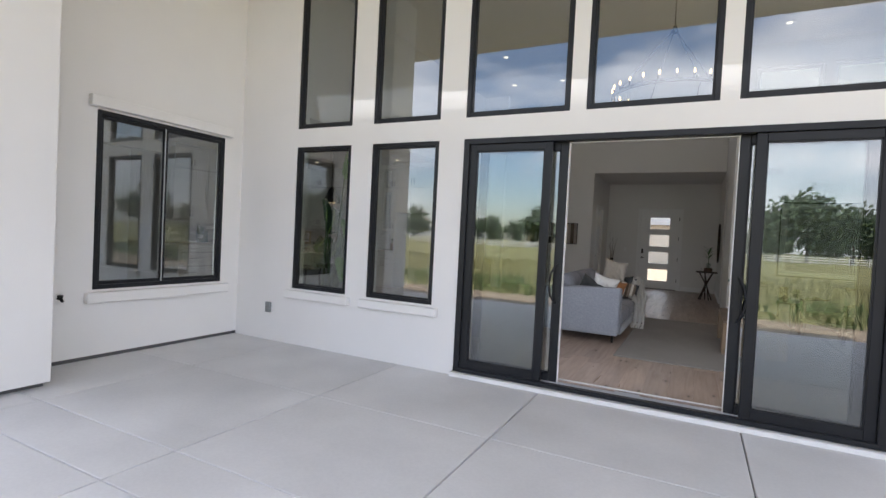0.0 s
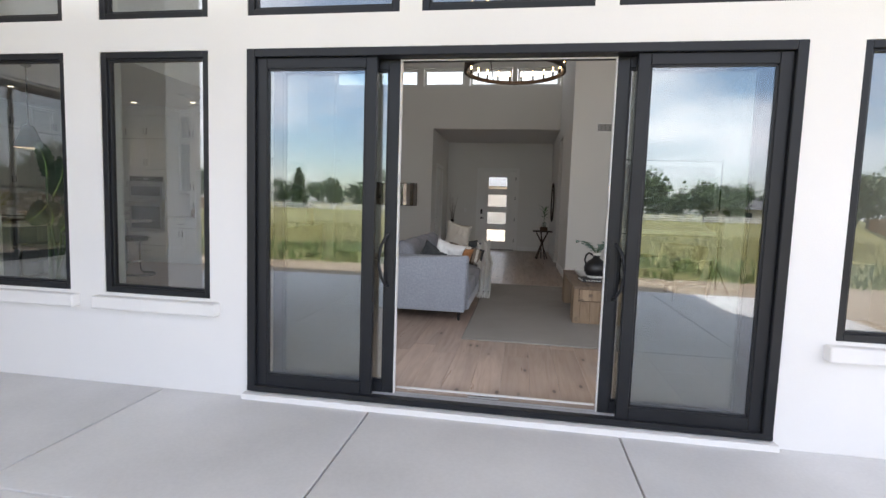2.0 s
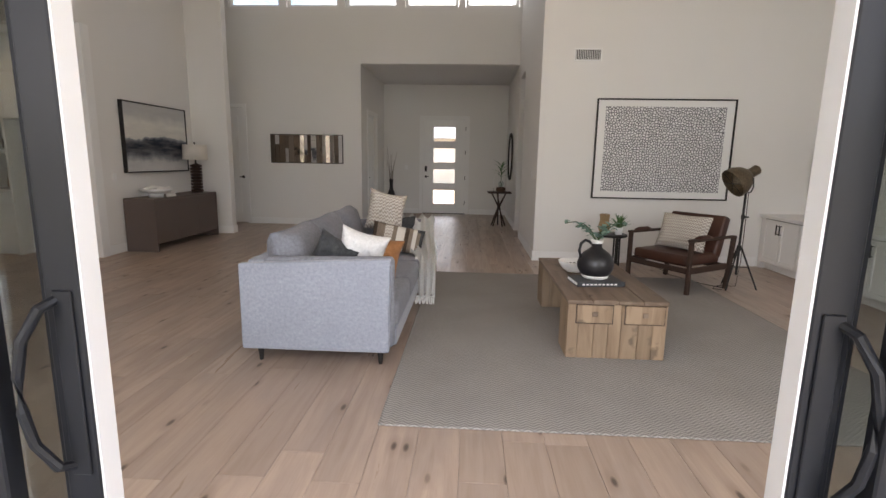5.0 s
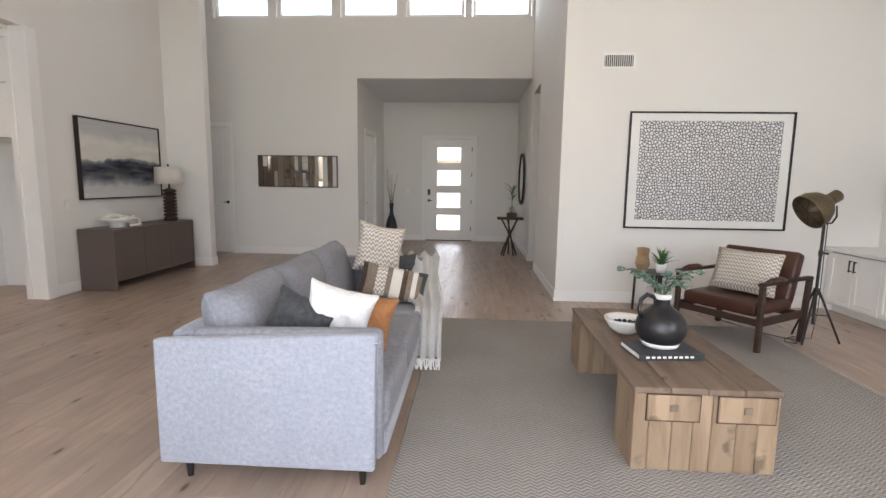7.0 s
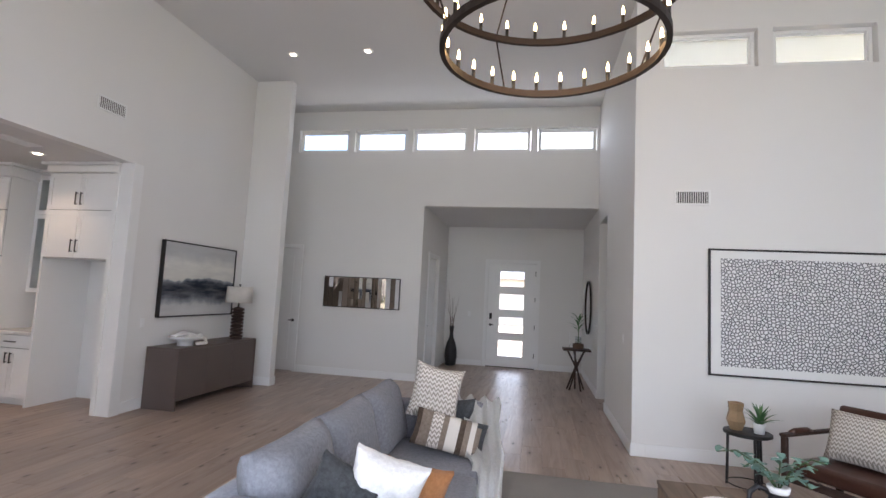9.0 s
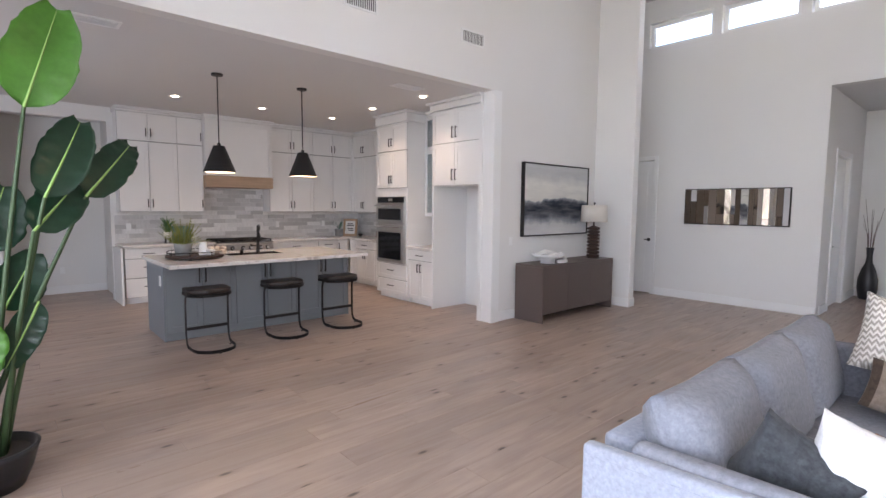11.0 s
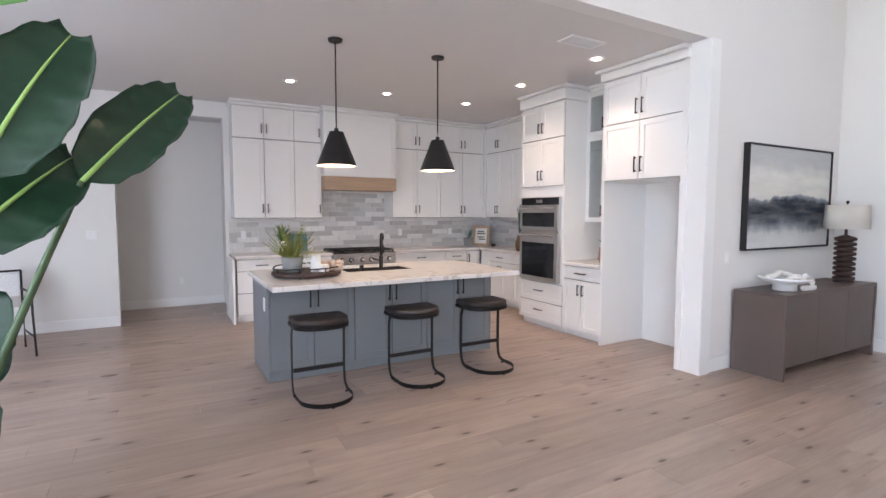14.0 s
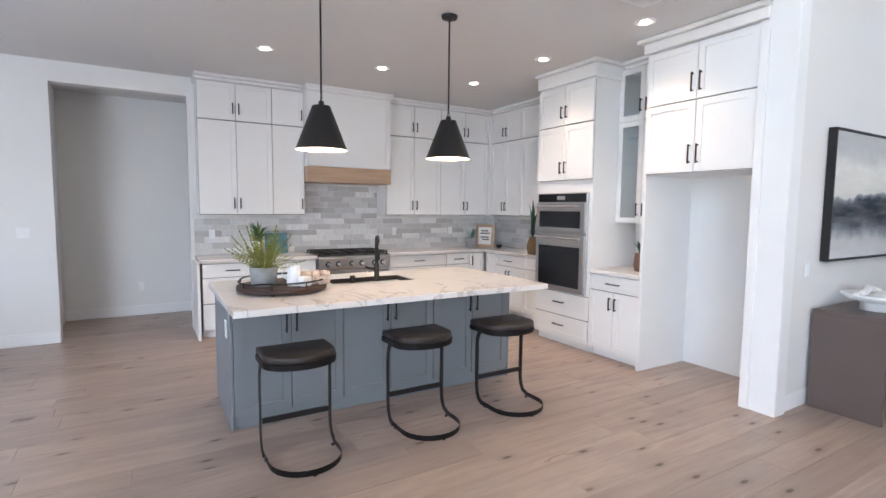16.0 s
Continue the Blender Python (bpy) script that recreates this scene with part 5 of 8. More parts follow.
# built-in white cabinets on the side wall, and the round basket above
def shaker(bm, x0, x1, z0, z1, y, rail=0.055, t=0.02):
    """A shaker door front, facing -y at y."""
    r = bmesh.ops.create_cube(bm, size=1.0, matrix=Matrix.Translation(((x0 + x1) / 2, y + t / 2, (z0 + z1) / 2)) @ Matrix.Diagonal((x1 - x0, t, z1 - z0, 1)))
    face = min({f for v in r["verts"] for f in v.link_faces}, key=lambda f: f.calc_center_median().y)
    rim = list(face.edges)
    bmesh.ops.inset_region(bm, faces=[face], thickness=rail, use_even_offset=True)
    r2 = bmesh.ops.extrude_face_region(bm, geom=[face])
    bmesh.ops.delete(bm, geom=[face], context="FACES")
    bmesh.ops.translate(bm, verts=[v for v in r2["geom"] if isinstance(v, bmesh.types.BMVert)], vec=(0, t * 0.5, 0))
    bmesh.ops.recalc_face_normals(bm, faces=bm.faces[:])
    bmesh.ops.bevel(bm, geom=rim, offset=0.0015, segments=1, affect="EDGES", profile=0.5)
    return bm


def pull(bm, x, z, y, length=0.13, upright=True):
    """A black bar pull."""
    h = length / 2
    if upright:
        X(bm, x - 0.006, x + 0.006, y - 0.034, y - 0.022, z - h, z + h, 0.002)
        for zz in (z - h + 0.012, z + h - 0.012):
            X(bm, x - 0.005, x + 0.005, y - 0.024, y, zz - 0.005, zz + 0.005)
    else:
        X(bm, x - h, x + h, y - 0.034, y - 0.022, z - 0.006, z + 0.006, 0.002)
        for xx in (x - h + 0.012, x + h - 0.012):
            X(bm, xx - 0.005, xx + 0.005, y - 0.024, y, z - 0.005, z + 0.005)
    return bm


def cabinet(name, x, y, rz, w, d, z0, z1, fronts, label, material=None, toe=False, group="kitchen cabinets", hollow=False):
    """A cabinet unit: body and fronts. fronts: (x0, x1, z0, z1, kind), with kind one of left, right, low_left, low_right, drawer, slab."""
    mt = material or M["cabinet"]
    c = thing(name, x, y, 0, rz, label, "cabinet", group)
    bm = bmesh.new()
    if toe:
        X(bm, 0, w, 0.022, d, z0 + 0.09, z1)
        X(bm, 0.0, w, 0.085, d, z0, z0 + 0.09)
    elif hollow:
        for p in ((0, 0.02, 0.022, d, z0, z1), (w - 0.02, w, 0.022, d, z0, z1), (0.02, w - 0.02, d - 0.015, d, z0, z1), (0.02, w - 0.02, 0.022, d - 0.015, z0, z0 + 0.02), (0.02, w - 0.02, 0.022, d - 0.015, z1 - 0.02, z1)):
            X(bm, *p)
    else:
        X(bm, 0, w, 0.022, d, z0, z1)
    part("body", bm, mt, c)
    g = 0.004
    for x0, x1, a, b, kind in fronts:
        bm = bmesh.new()
        if kind == "drawer" and b - a < 0.2:
            shaker(bm, x0 + g, x1 - g, a + g, b - g, 0.0, 0.035)
        else:
            shaker(bm, x0 + g, x1 - g, a + 0.007, b - 0.007, 0.0)
        f = part("drawer_front" if kind == "drawer" else "door", bm, mt, c)
        # dark panel behind each front: the gap's shade is put in as colour
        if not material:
            part("shadow_gap", box(x0 + 0.001, x1 - 0.001, 0.0203, 0.0217, a + 0.0005, b - 0.0005), M["gap_shade"], f)
        hm = bmesh.new()
        if kind == "drawer":
            pull(hm, (x0 + x1) / 2, (a + b) / 2 + (0.0 if b - a < 0.22 else 0.02), 0.0, 0.16, False)
        elif kind in ("left", "right"):
            pull(hm, x0 + 0.034 if kind == "left" else x1 - 0.034, a + 0.14 if a > 1 else b - 0.12, 0.0)
        else:
            hm.free()
            continue
        part("handle", hm, M["iron"], f, "black bar pull")
    return c


for i, y in enumerate((10.97, 10.225, 9.48)):
    cabinet("built_in_cabinet", 3.725, y, -90, 0.744, 0.57, 0.0, 0.70, [(0, 0.372, 0.10, 0.69, "right"), (0.372, 0.744, 0.10, 0.69, "left")], "white shaker built-in cabinet along the side wall", toe=True, group="built-in cabinets")
solid("cabinet_filler", box(3.747, 4.298, 10.972, 11.046, 0.0, 0.70), M["cabinet"], "white painted filler between cabinet and wall", "cabinet filler")
solid("sideboard_worktop", box(3.70, 4.298, 8.72, 11.046, 0.702, 0.742, 0.004), M["trim"], "white painted top over the built-in cabinets", "countertop")
bk = thing("wall_basket", 4.295, 10.50, 1.40, 0, "round woven wicker basket hanging on the wall", "basket")
bm = lathe(bmesh.new(), [(0.0, 0.0), (0.30, 0.0), (0.38, 0.04), (0.40, 0.07), (0.385, 0.075), (0.29, 0.03), (0.0, 0.025)], 40)
bmesh.ops.transform(bm, matrix=Euler((0, radians(-90), 0)).to_matrix().to_4x4(), verts=bm.verts[:])
part("weave", bm, M["wicker"], bk, smooth=True)

# console with its lamp, bowl and the painting above
cn = thing("console", -5.065, 11.77, 0, 0, "taupe brown waterfall console with plain doors", "console")
cx, cy, ch2 = 0.235, 0.885, 0.775
part("top", box(-cx, cx, -cy, cy, ch2 - 0.03, ch2, 0.004), M["console"], cn)
for e in (-1, 1):
    part("side_panel", box(-cx, cx, *sorted((e * cy, e * (cy - 0.03))), 0.0, ch2 - 0.03, 0.003), M["console"], cn)
part("body", box(-cx + 0.005, cx - 0.03, -cy + 0.03, cy - 0.03, 0.115, ch2 - 0.03), M["console"], cn)
for k in range(3):
    y0 = -cy + 0.032 + k * 0.569
    part("door", box(cx - 0.028, cx - 0.010, y0, y0 + 0.566, 0.115, ch2 - 0.032, 0.002), M["console"], cn)
tl = thing("table_lamp", -5.03, 12.40, 0.775, 0, "table lamp with a ribbed dark turned base and linen shade", "table lamp")
prof = [(0.09, 0.0), (0.09, 0.012)]
for k in range(9):
    z = 0.014 + k * 0.052
    prof += [(0.062, z), (0.094, z + 0.012), (0.098, z + 0.025), (0.094, z + 0.038), (0.062, z + 0.050)]
prof += [(0.03, 0.492), (0.014, 0.497), (0.012, 0.60)]
part("base", lathe(bmesh.new(), prof, 28), M["walnut"], tl, smooth=False)
bm = lathe(bmesh.new(), [(0.20, 0.56), (0.188, 0.81)], 36)
bmesh.ops.delete(bm, geom=[f for f in bm.faces if len(f.verts) > 4], context="FACES_ONLY")
bmesh.ops.solidify(bm, geom=bm.faces[:], thickness=0.004)
part("shade", bm, M["linen"], tl, "pale linen drum shade", smooth=True)
bm = rod(bmesh.new(), (0, 0, 0.59), (0, 0, 0.83), 0.005)
bmesh.ops.create_icosphere(bm, subdivisions=2, radius=0.016, matrix=Matrix.Translation((0, 0, 0.84)))
part("finial", bm, M["iron"], tl)
fb = thing("footed_bowl", -5.03, 11.25, 0.775, 0, "white footed bowl on the console", "bowl")
part("shell", lathe(bmesh.new(), [(0.10, 0.0), (0.098, 0.055), (0.11, 0.062), (0.18, 0.085), (0.225, 0.118), (0.222, 0.124), (0.17, 0.098), (0.08, 0.076), (0.0, 0.074)], 32), M["white"], fb, smooth=True)
bg = thing("bead_garland", -5.03, 11.25, 0.775, 0, "white wooden bead garland spilling over the bowl", "beads")
for k in range(26):
    if k < 11:                                   # arch of beads over the back of the bowl
        p = (-0.07 + 0.02 * math.sin(k * 0.7), -0.16 + 0.037 * k, 0.118 + 0.035 * math.sin(k * 0.31))
    elif k < 18:                                 # front row in the bowl
        p = (0.07 + 0.010 * (k % 2), -0.09 + 0.040 * (k - 11), 0.120 + 0.008 * math.sin(k))
    elif k < 21:                                 # over the rim
        b = k - 18
        p = (0.085 + 0.012 * b, 0.19 + 0.034 * b, 0.128 - 0.030 * b)
    else:                                        # end lying on the console
        b = k - 21
        p = (0.125 + 0.012 * math.sin(b), 0.255 - 0.040 * b, 0.024)
    if k == 0:
        bm = bmesh.new()
        bmesh.ops.create_icosphere(bm, subdivisions=2, radius=0.027)
        bead = part("bead", bm, M["bead"], bg, smooth=True)
        bead.location = p
    else:
        share(bead, bg, *p)
pa = thing("painting", -5.326, 11.80, 1.135, 0, "abstract grey and navy landscape painting in a thin black frame", "painting")
pw2, ph = 0.80, 1.035
bm = bmesh.new()
for p in ((-pw2, -pw2 + 0.015, 0, ph), (pw2 - 0.015, pw2, 0, ph), (-pw2 + 0.015, pw2 - 0.015, 0, 0.015), (-pw2 + 0.015, pw2 - 0.015, ph - 0.015, ph)):
    X(bm, 0.0, 0.06, p[0], p[1], p[2], p[3], 0.002)
part("picture_frame", bm, M["iron"], pa, "thin black floater frame")
part("canvas", box(0.0, 0.045, -pw2 + 0.018, pw2 - 0.018, 0.018, ph - 0.018), M["landscape"], pa, "abstract landscape canvas")

# strip mirror on the north wall
mi = thing("mirror_panel", -3.715, 14.346, 1.58, 0, "long wall mirror of upright smoked glass strips", "mirror")
part("backing", box(-0.765, 0.765, -0.02, 0.0, -0.295, 0.295, 0.002), M["iron"], mi, "thin dark frame")
x = -0.75
k = 0
while x < 0.74:
    w = min(rng.choice((0.05, 0.07, 0.09, 0.12)), 0.75 - x)
    cut = rng.uniform(-0.18, 0.18) if k % 2 else 0.28
    for za, zb in ((-0.28, cut), (cut, 0.28)):
        if zb - za < 0.02:
            continue
        o = part("mirror_strip", box(-w / 2 + 0.001, w / 2 - 0.001, -0.006, 0.006, za + 0.001, zb - 0.001, 0.002), rng.choice((M["mirror"], M["bronze_mirror"], M["bronze_mirror"])), mi)
        o.location, o.rotation_euler = (x + w / 2, -0.028, 0), (0, 0, radians(rng.uniform(-8, 8)))
    x += w
    k += 1

# foyer things
fv = thing("floor_vase", -2.34, 16.80, 0, 0, "tall dark grey ribbed floor vase", "vase")
part("body", lathe(bmesh.new(), [(0.10, 0.0), (0.12, 0.02), (0.145, 0.20), (0.14, 0.36), (0.10, 0.52), (0.05, 0.64), (0.04, 0.74), (0.05, 0.86), (0.06, 0.90), (0.052, 0.90), (0.04, 0.84)], 30), M["ceramic"], fv, smooth=True)
tw = thing("dry_branches", -2.34, 16.80, 0, 0, "dry bare branches standing in the floor vase", "plant")
bm = bmesh.new()
for k in range(8):
    a = k * 0.8
    tube(bm, [(0.01 * math.cos(a), 0.01 * math.sin(a), 0.6), (0.05 * math.cos(a), 0.05 * math.sin(a), 1.1), (rng.uniform(0.05, 0.17) * math.cos(a), 0.12 * math.sin(a), rng.uniform(1.3, 1.75))], 0.006, 5, r1=0.002)
part("twigs", bm, M["twig"], tw)
at = thing("accent_table", 0.33, 14.83, 0, 0, "small dark accent table with crossed twisted legs", "table")
part("tabletop", X(bmesh.new(), -0.25, 0.25, -0.20, 0.20, 0.715, 0.745, 0.008), M["walnut"], at)
for a in (0.5, 1.6, 2.7, 3.9, 5.2):
    part("leg", tube(bmesh.new(), [(0.17 * math.cos(a), 0.14 * math.sin(a), 0.0), (0.03 * math.cos(a + 0.5), 0.03 * math.sin(a + 0.5), 0.37), (0.17 * math.cos(a + 2.9), 0.14 * math.sin(a + 2.9), 0.716)], 0.016), M["walnut"], at, smooth=True)
gv = thing("glass_vase", 0.36, 14.86, 0.745, 0, "clear glass vase with dark bark stalks", "vase")
part("glass", lathe(bmesh.new(), [(0.05, 0), (0.055, 0.02), (0.055, 0.22), (0.051, 0.22), (0.05, 0.02)], 20), M["clear"], gv, smooth=True)
part("bark_fill", lathe(bmesh.new(), [(0.10, 0.0), (0.10, 0.09), (0.06, 0.10)], 10), M["twig"], gv, "dark bark ring")
pl = thing("air_plant", 0.36, 14.86, 0.745, 0, "spiky green leaves in the glass vase", "plant")
bm = bmesh.new()
tube(bm, [(0, 0, 0.05), (0, 0, 0.5)], 0.008, 6)
for k in range(14):
    a = k * 2.4
    leaf_blade(bm, (0, 0, 0.30 + 0.016 * k), (0.22 * math.cos(a), 0.22 * math.sin(a), 0.36 + 0.026 * k), 0.035, n=4, round_tip=0.8, shape=0.7)
part("leaves", bm, M["succulent"], pl)
cs = thing("candlestick", 0.20, 14.78, 0.745, 0, "slim white candle on a glass stick", "candle")
part("candle", rod(bmesh.new(), (0, 0, 0.08), (0, 0, 0.30), 0.011), M["white"], cs)
part("holder", lathe(bmesh.new(), [(0.035, 0), (0.03, 0.008), (0.01, 0.02), (0.01, 0.07), (0.018, 0.085)], 16), M["clear"], cs, smooth=True)
rm = thing("round_mirror", 0.60, 15.53, 1.50, 0, "round wall mirror in a dark ring frame", "mirror")
bm = lathe(bmesh.new(), [(0.50, 0.0), (0.525, 0.0), (0.525, 0.03), (0.50, 0.03)], 48)
bmesh.ops.delete(bm, geom=[f for f in bm.faces if len(f.verts) > 4], context="FACES_ONLY")
bmesh.ops.transform(bm, matrix=Euler((0, radians(-90), 0)).to_matrix().to_4x4(), verts=bm.verts[:])
part("ring_frame", bm, M["rubbed"], rm)
bm = lathe(bmesh.new(), [(0.505, 0.0), (0.505, 0.012)], 48)
bmesh.ops.transform(bm, matrix=Euler((0, radians(-90), 0)).to_matrix().to_4x4(), verts=bm.verts[:])
part("mirror_disc", bm, M["mirror"], rm)

# two-tier ring chandelier
cd = thing("chandelier", -0.395, 8.0, 0, 0, "dark bronze two-tier ring chandelier with lit candle bulbs", "chandelier")


def ring_at(R, z, h=0.045, t=0.03):
    bm = lathe(bmesh.new(), [(R - t / 2, z), (R + t / 2, z), (R + t / 2, z + h), (R - t / 2, z + h), (R - t / 2, z)], 56)
    bmesh.ops.delete(bm, geom=[f for f in bm.faces if len(f.verts) > 4], context="FACES_ONLY")
    return bm


for R, z, n in ((0.615, 3.0, 24), (0.80, 3.47, 24)):
    rg = part("ring", ring_at(R, z), M["rubbed"], cd)
    for k in range(n):
        a = (k + 0.5) * 2 * math.pi / n
        bm1 = rod(bmesh.new(), (0, 0, 0), (0, 0, 0.062), 0.012, seg=10)
        bm2 = lathe(bmesh.new(), [(0.006, 0.06), (0.009, 0.072), (0.010, 0.086), (0.007, 0.108), (0.002, 0.128)], 10)
        if k == 0 and R < 0.7:
            holder, bulb = part("candle_holder", bm1, M["iron"], rg), part("bulb", bm2, M["bulb"], rg, "glowing flame-shaped bulb", smooth=True)
            holder.location = bulb.location = (R * math.cos(a), R * math.sin(a), z + 0.045)
        else:
            bm1.free(), bm2.free()
            share(holder, rg, R * math.cos(a), R * math.sin(a), z + 0.045)
            share(bulb, rg, R * math.cos(a), R * math.sin(a), z + 0.045)
for k in range(4):
    a = k * math.pi / 2 + 0.5
    c, s = math.cos(a), math.sin(a)
    part("rod", rod(bmesh.new(), (0.79 * c, 0.79 * s, 3.50), (0.03 * c, 0.03 * s, 4.42), 0.006, seg=8), M["rubbed"], cd)
    part("strut", rod(bmesh.new(), (0.79 * c, 0.79 * s, 3.48), (0.61 * c, 0.61 * s, 3.03), 0.006, seg=8), M["rubbed"], cd)
bm = tube(bmesh.new(), [(0.05 * math.cos(k * 0.5236), 0.05 * math.sin(k * 0.5236), 4.42) for k in range(12)], 0.008, closed=True)
rod(bm, (0, 0, 4.39), (0, 0, 4.49), 0.03)
part("hub", bm, M["rubbed"], cd)
part("stem", rod(bmesh.new(), (0, 0, 4.47), (0, 0, 5.16), 0.007), M["rubbed"], cd)
part("canopy", lathe(bmesh.new(), [(0.02, 5.12), (0.07, 5.14), (0.075, 5.168)], 24), M["rubbed"], cd)
lp = new("chandelier_light", bpy.data.lights.new("chandelier_light", "POINT"))
lp.data.energy, lp.data.color, lp.data.shadow_soft_size = 4, (1.0, 0.72, 0.42), 0.4
lp.location = (-0.395, 8.0, 3.25)


# recessed lights, vents, switches
def downlight(x, y, z):
    d = thing("recessed_light", x, y, z, 0, "round white recessed ceiling light, switched on", "ceiling light", "recessed lights")
    part("trim_ring", lathe(bmesh.new(), [(0.044, -0.004), (0.078, -0.008), (0.084, -0.001)], 28), M["trim"], d)
    part("lens", lathe(bmesh.new(), [(0.0, -0.009), (0.043, -0.0095), (0.043, -0.004)], 24), M["frost"], d, "glowing lens")
    return d


SPOTS = [(-4.2, 11.98, CEIL), (-3.0, 11.98, CEIL), (-3.75, 10.12, CEIL), (1.225, 10.15, CEIL)]
KSPOTS = [(-8.62, 7.49, KCEIL), (-8.63, 8.72, KCEIL), (-8.63, 9.93, KCEIL), (-7.44, 9.97, KCEIL), (-6.24, 9.98, KCEIL)]
for p in SPOTS + KSPOTS:
    downlight(*p)
for p in KSPOTS:
    la = bpy.data.lights.new("recessed_light_beam", "SPOT")
    la.energy, la.color, la.spot_size, la.spot_blend, la.shadow_soft_size = 4.6, (1.0, 0.74, 0.50), radians(112), 1.0, 0.06
    ob = new("recessed_light_beam", la)
    ob.location = (p[0], p[1], p[2] - 0.03)


def vent(x, y, z, rx, rz, w, h, n, label, along=True):
    v = thing("air_vent", x, y, z, 0, label, "vent", "air vents")
    v.matrix_world = pose(x, y, z, rx, 0, rz)
    bm = bmesh.new()
    for p in ((-w, -w + 0.022, -h, h), (w - 0.022, w, -h, h), (-w + 0.022, w - 0.022, -h, -h + 0.022), (-w + 0.022, w - 0.022, h - 0.022, h)):
        X(bm, p[0], p[1], p[2], p[3], 0.0, 0.01, 0.002)
    part("vent_frame", bm, M["trim"], v)
    part("backing", box(-w + 0.02, w - 0.02, -h + 0.02, h - 0.02, 0.0, 0.002), M["joint"], v, "dark duct opening")
    for k in range(n):
        if along:
            x0 = -w + 0.022 + (k + 0.25) * (2 * w - 0.044) / n
            part("slat", box(x0, x0 + (2 * w - 0.044) / n * 0.30, -h + 0.022, h - 0.022, 0.002, 0.008), M["trim"], v)
        else:
            y0 = -h + 0.022 + (k + 0.25) * (2 * h - 0.044) / n
            part("slat", box(-w + 0.022, w - 0.022, y0, y0 + (2 * h - 0.044) / n * 0.32, 0.002, 0.008), M["trim"], v)
    return v


vent(1.223, 11.048, 2.815, 90, 0, 0.185, 0.085, 14, "white metal air vent on the wall above the print")
vent(-5.328, 10.02, 3.60, 90, 90, 0.20, 0.085, 14, "white metal air vent high on the wall")
vent(-5.328, 8.42, 3.60, 90, 90, 0.20, 0.085, 14, "white metal air vent high on the wall")
vent(-5.95, 9.50, KCEIL - 0.001, 180, 90, 0.21, 0.10, 10, "white metal air vent in the kitchen ceiling", False)
vent(-5.92, 6.22, KCEIL - 0.001, 180, 90, 0.21, 0.10, 10, "white metal air vent in the kitchen ceiling", False)


def switch_plate(x, y, z, rz, toggles=1, label="white wall switch plate"):
    s = thing("switch_plate", x, y, z, rz, label, "switch", "wall switches")
    w = 0.036 + 0.023 * (toggles - 1)
    part("plate", box(-w, w, -0.006, 0, -0.058, 0.058, 0.003), M["trim"], s)
    for k in range(toggles):
        cx2 = (k - (toggles - 1) / 2) * 0.046
        part("rocker", box(cx2 - 0.016, cx2 + 0.016, -0.010, -0.005, -0.033, 0.033, 0.002), M["white"], s)
    return s


switch_plate(0.616, 11.6, 1.20, -90)
switch_plate(-5.325, 10.80, 1.08, 90)
switch_plate(-1.98, 17.088, 1.20, 0)
switch_plate(KX + 0.004, 5.33, 1.21, 90, 2)
switch_plate(-11.474, 6.35, 0.40, 90)
ol = thing("outdoor_outlet", -4.75, FACE - 0.002, 0.32, 0, "grey weatherproof outlet cover on the stucco wall", "outlet")
part("cover", box(-0.04, 0.04, -0.035, 0, -0.065, 0.065, 0.008, 2), M["stone_pot"], ol)
part("hinge_lip", box(-0.042, 0.042, -0.04, -0.03, 0.05, 0.06, 0.002), M["stone_pot"], ol)
hb = thing("hose_bib", -5.348, 2.72, 0.55, 0, "small black hose tap on the stucco wall", "tap")
part("spout", tube(bmesh.new(), [(0, 0, 0), (0.05, 0, 0), (0.085, 0, -0.02)], 0.014), M["iron"], hb)
part("wheel", rod(bmesh.new(), (0.04, 0, 0.01), (0.04, 0, 0.035), 0.024, seg=12), M["iron"], hb)

# ---- outdoors, seen beyond the patio and in the glass ----
def fence_run(name, x0, y0, x1, y1, h, material, label, rails=False, step=2.4):
    """A fence from post to post: boards or white rails."""
    f = thing(name, 0, 0, 0, 0, label, "fence")
    a, b = Vector((x0, y0, -0.32)), Vector((x1, y1, -0.32))
    d = (b - a).normalized()
    n = int((b - a).length / step)
    q = math.degrees(math.atan2(d.y, d.x))
    post = None
    for i in range(n + 1):
        p = a + d * i * step
        if post is None:
            post = part("post", box(-0.06, 0.06, -0.06, 0.06, 0, h, 0.01), material, f)
            post.location, post.rotation_euler = p, (0, 0, radians(q))
        else:
            share(post, f, *p).rotation_euler = (0, 0, radians(q))
    for z0, z1 in (((0.3, 0.45), (0.7, 0.85), (1.05, 1.2)) if rails else ((0.08, h - 0.08),)):
        bm = bmesh.new()
        k = 0.0
        if rails:
            X(bm, 0, n * step, -0.02, 0.02, z0, z1)
        else:
            while k < n * step:
                X(bm, k + 0.005, k + 0.135, -0.012, 0.012, z0, z1 + 0.02 * math.sin(k * 7))
                k += 0.14
        o = part("rails" if rails else "boards", bm, material, f, kind="stuff")
        o.location, o.rotation_euler = a, (0, 0, radians(q))
    return f


fence_run("board_fence", -27, -18, -57, -80, 1.7, M["fencewood"], "cedar board fence along the field")
fence_run("board_fence", 14, -9, 54, -80, 1.7, M["fencewood"], "weathered cedar board fence at the field's edge")
fence_run("rail_fence", -56, -84, 53, -86, 1.3, M["fencewhite"], "white rail fence across the field", True)


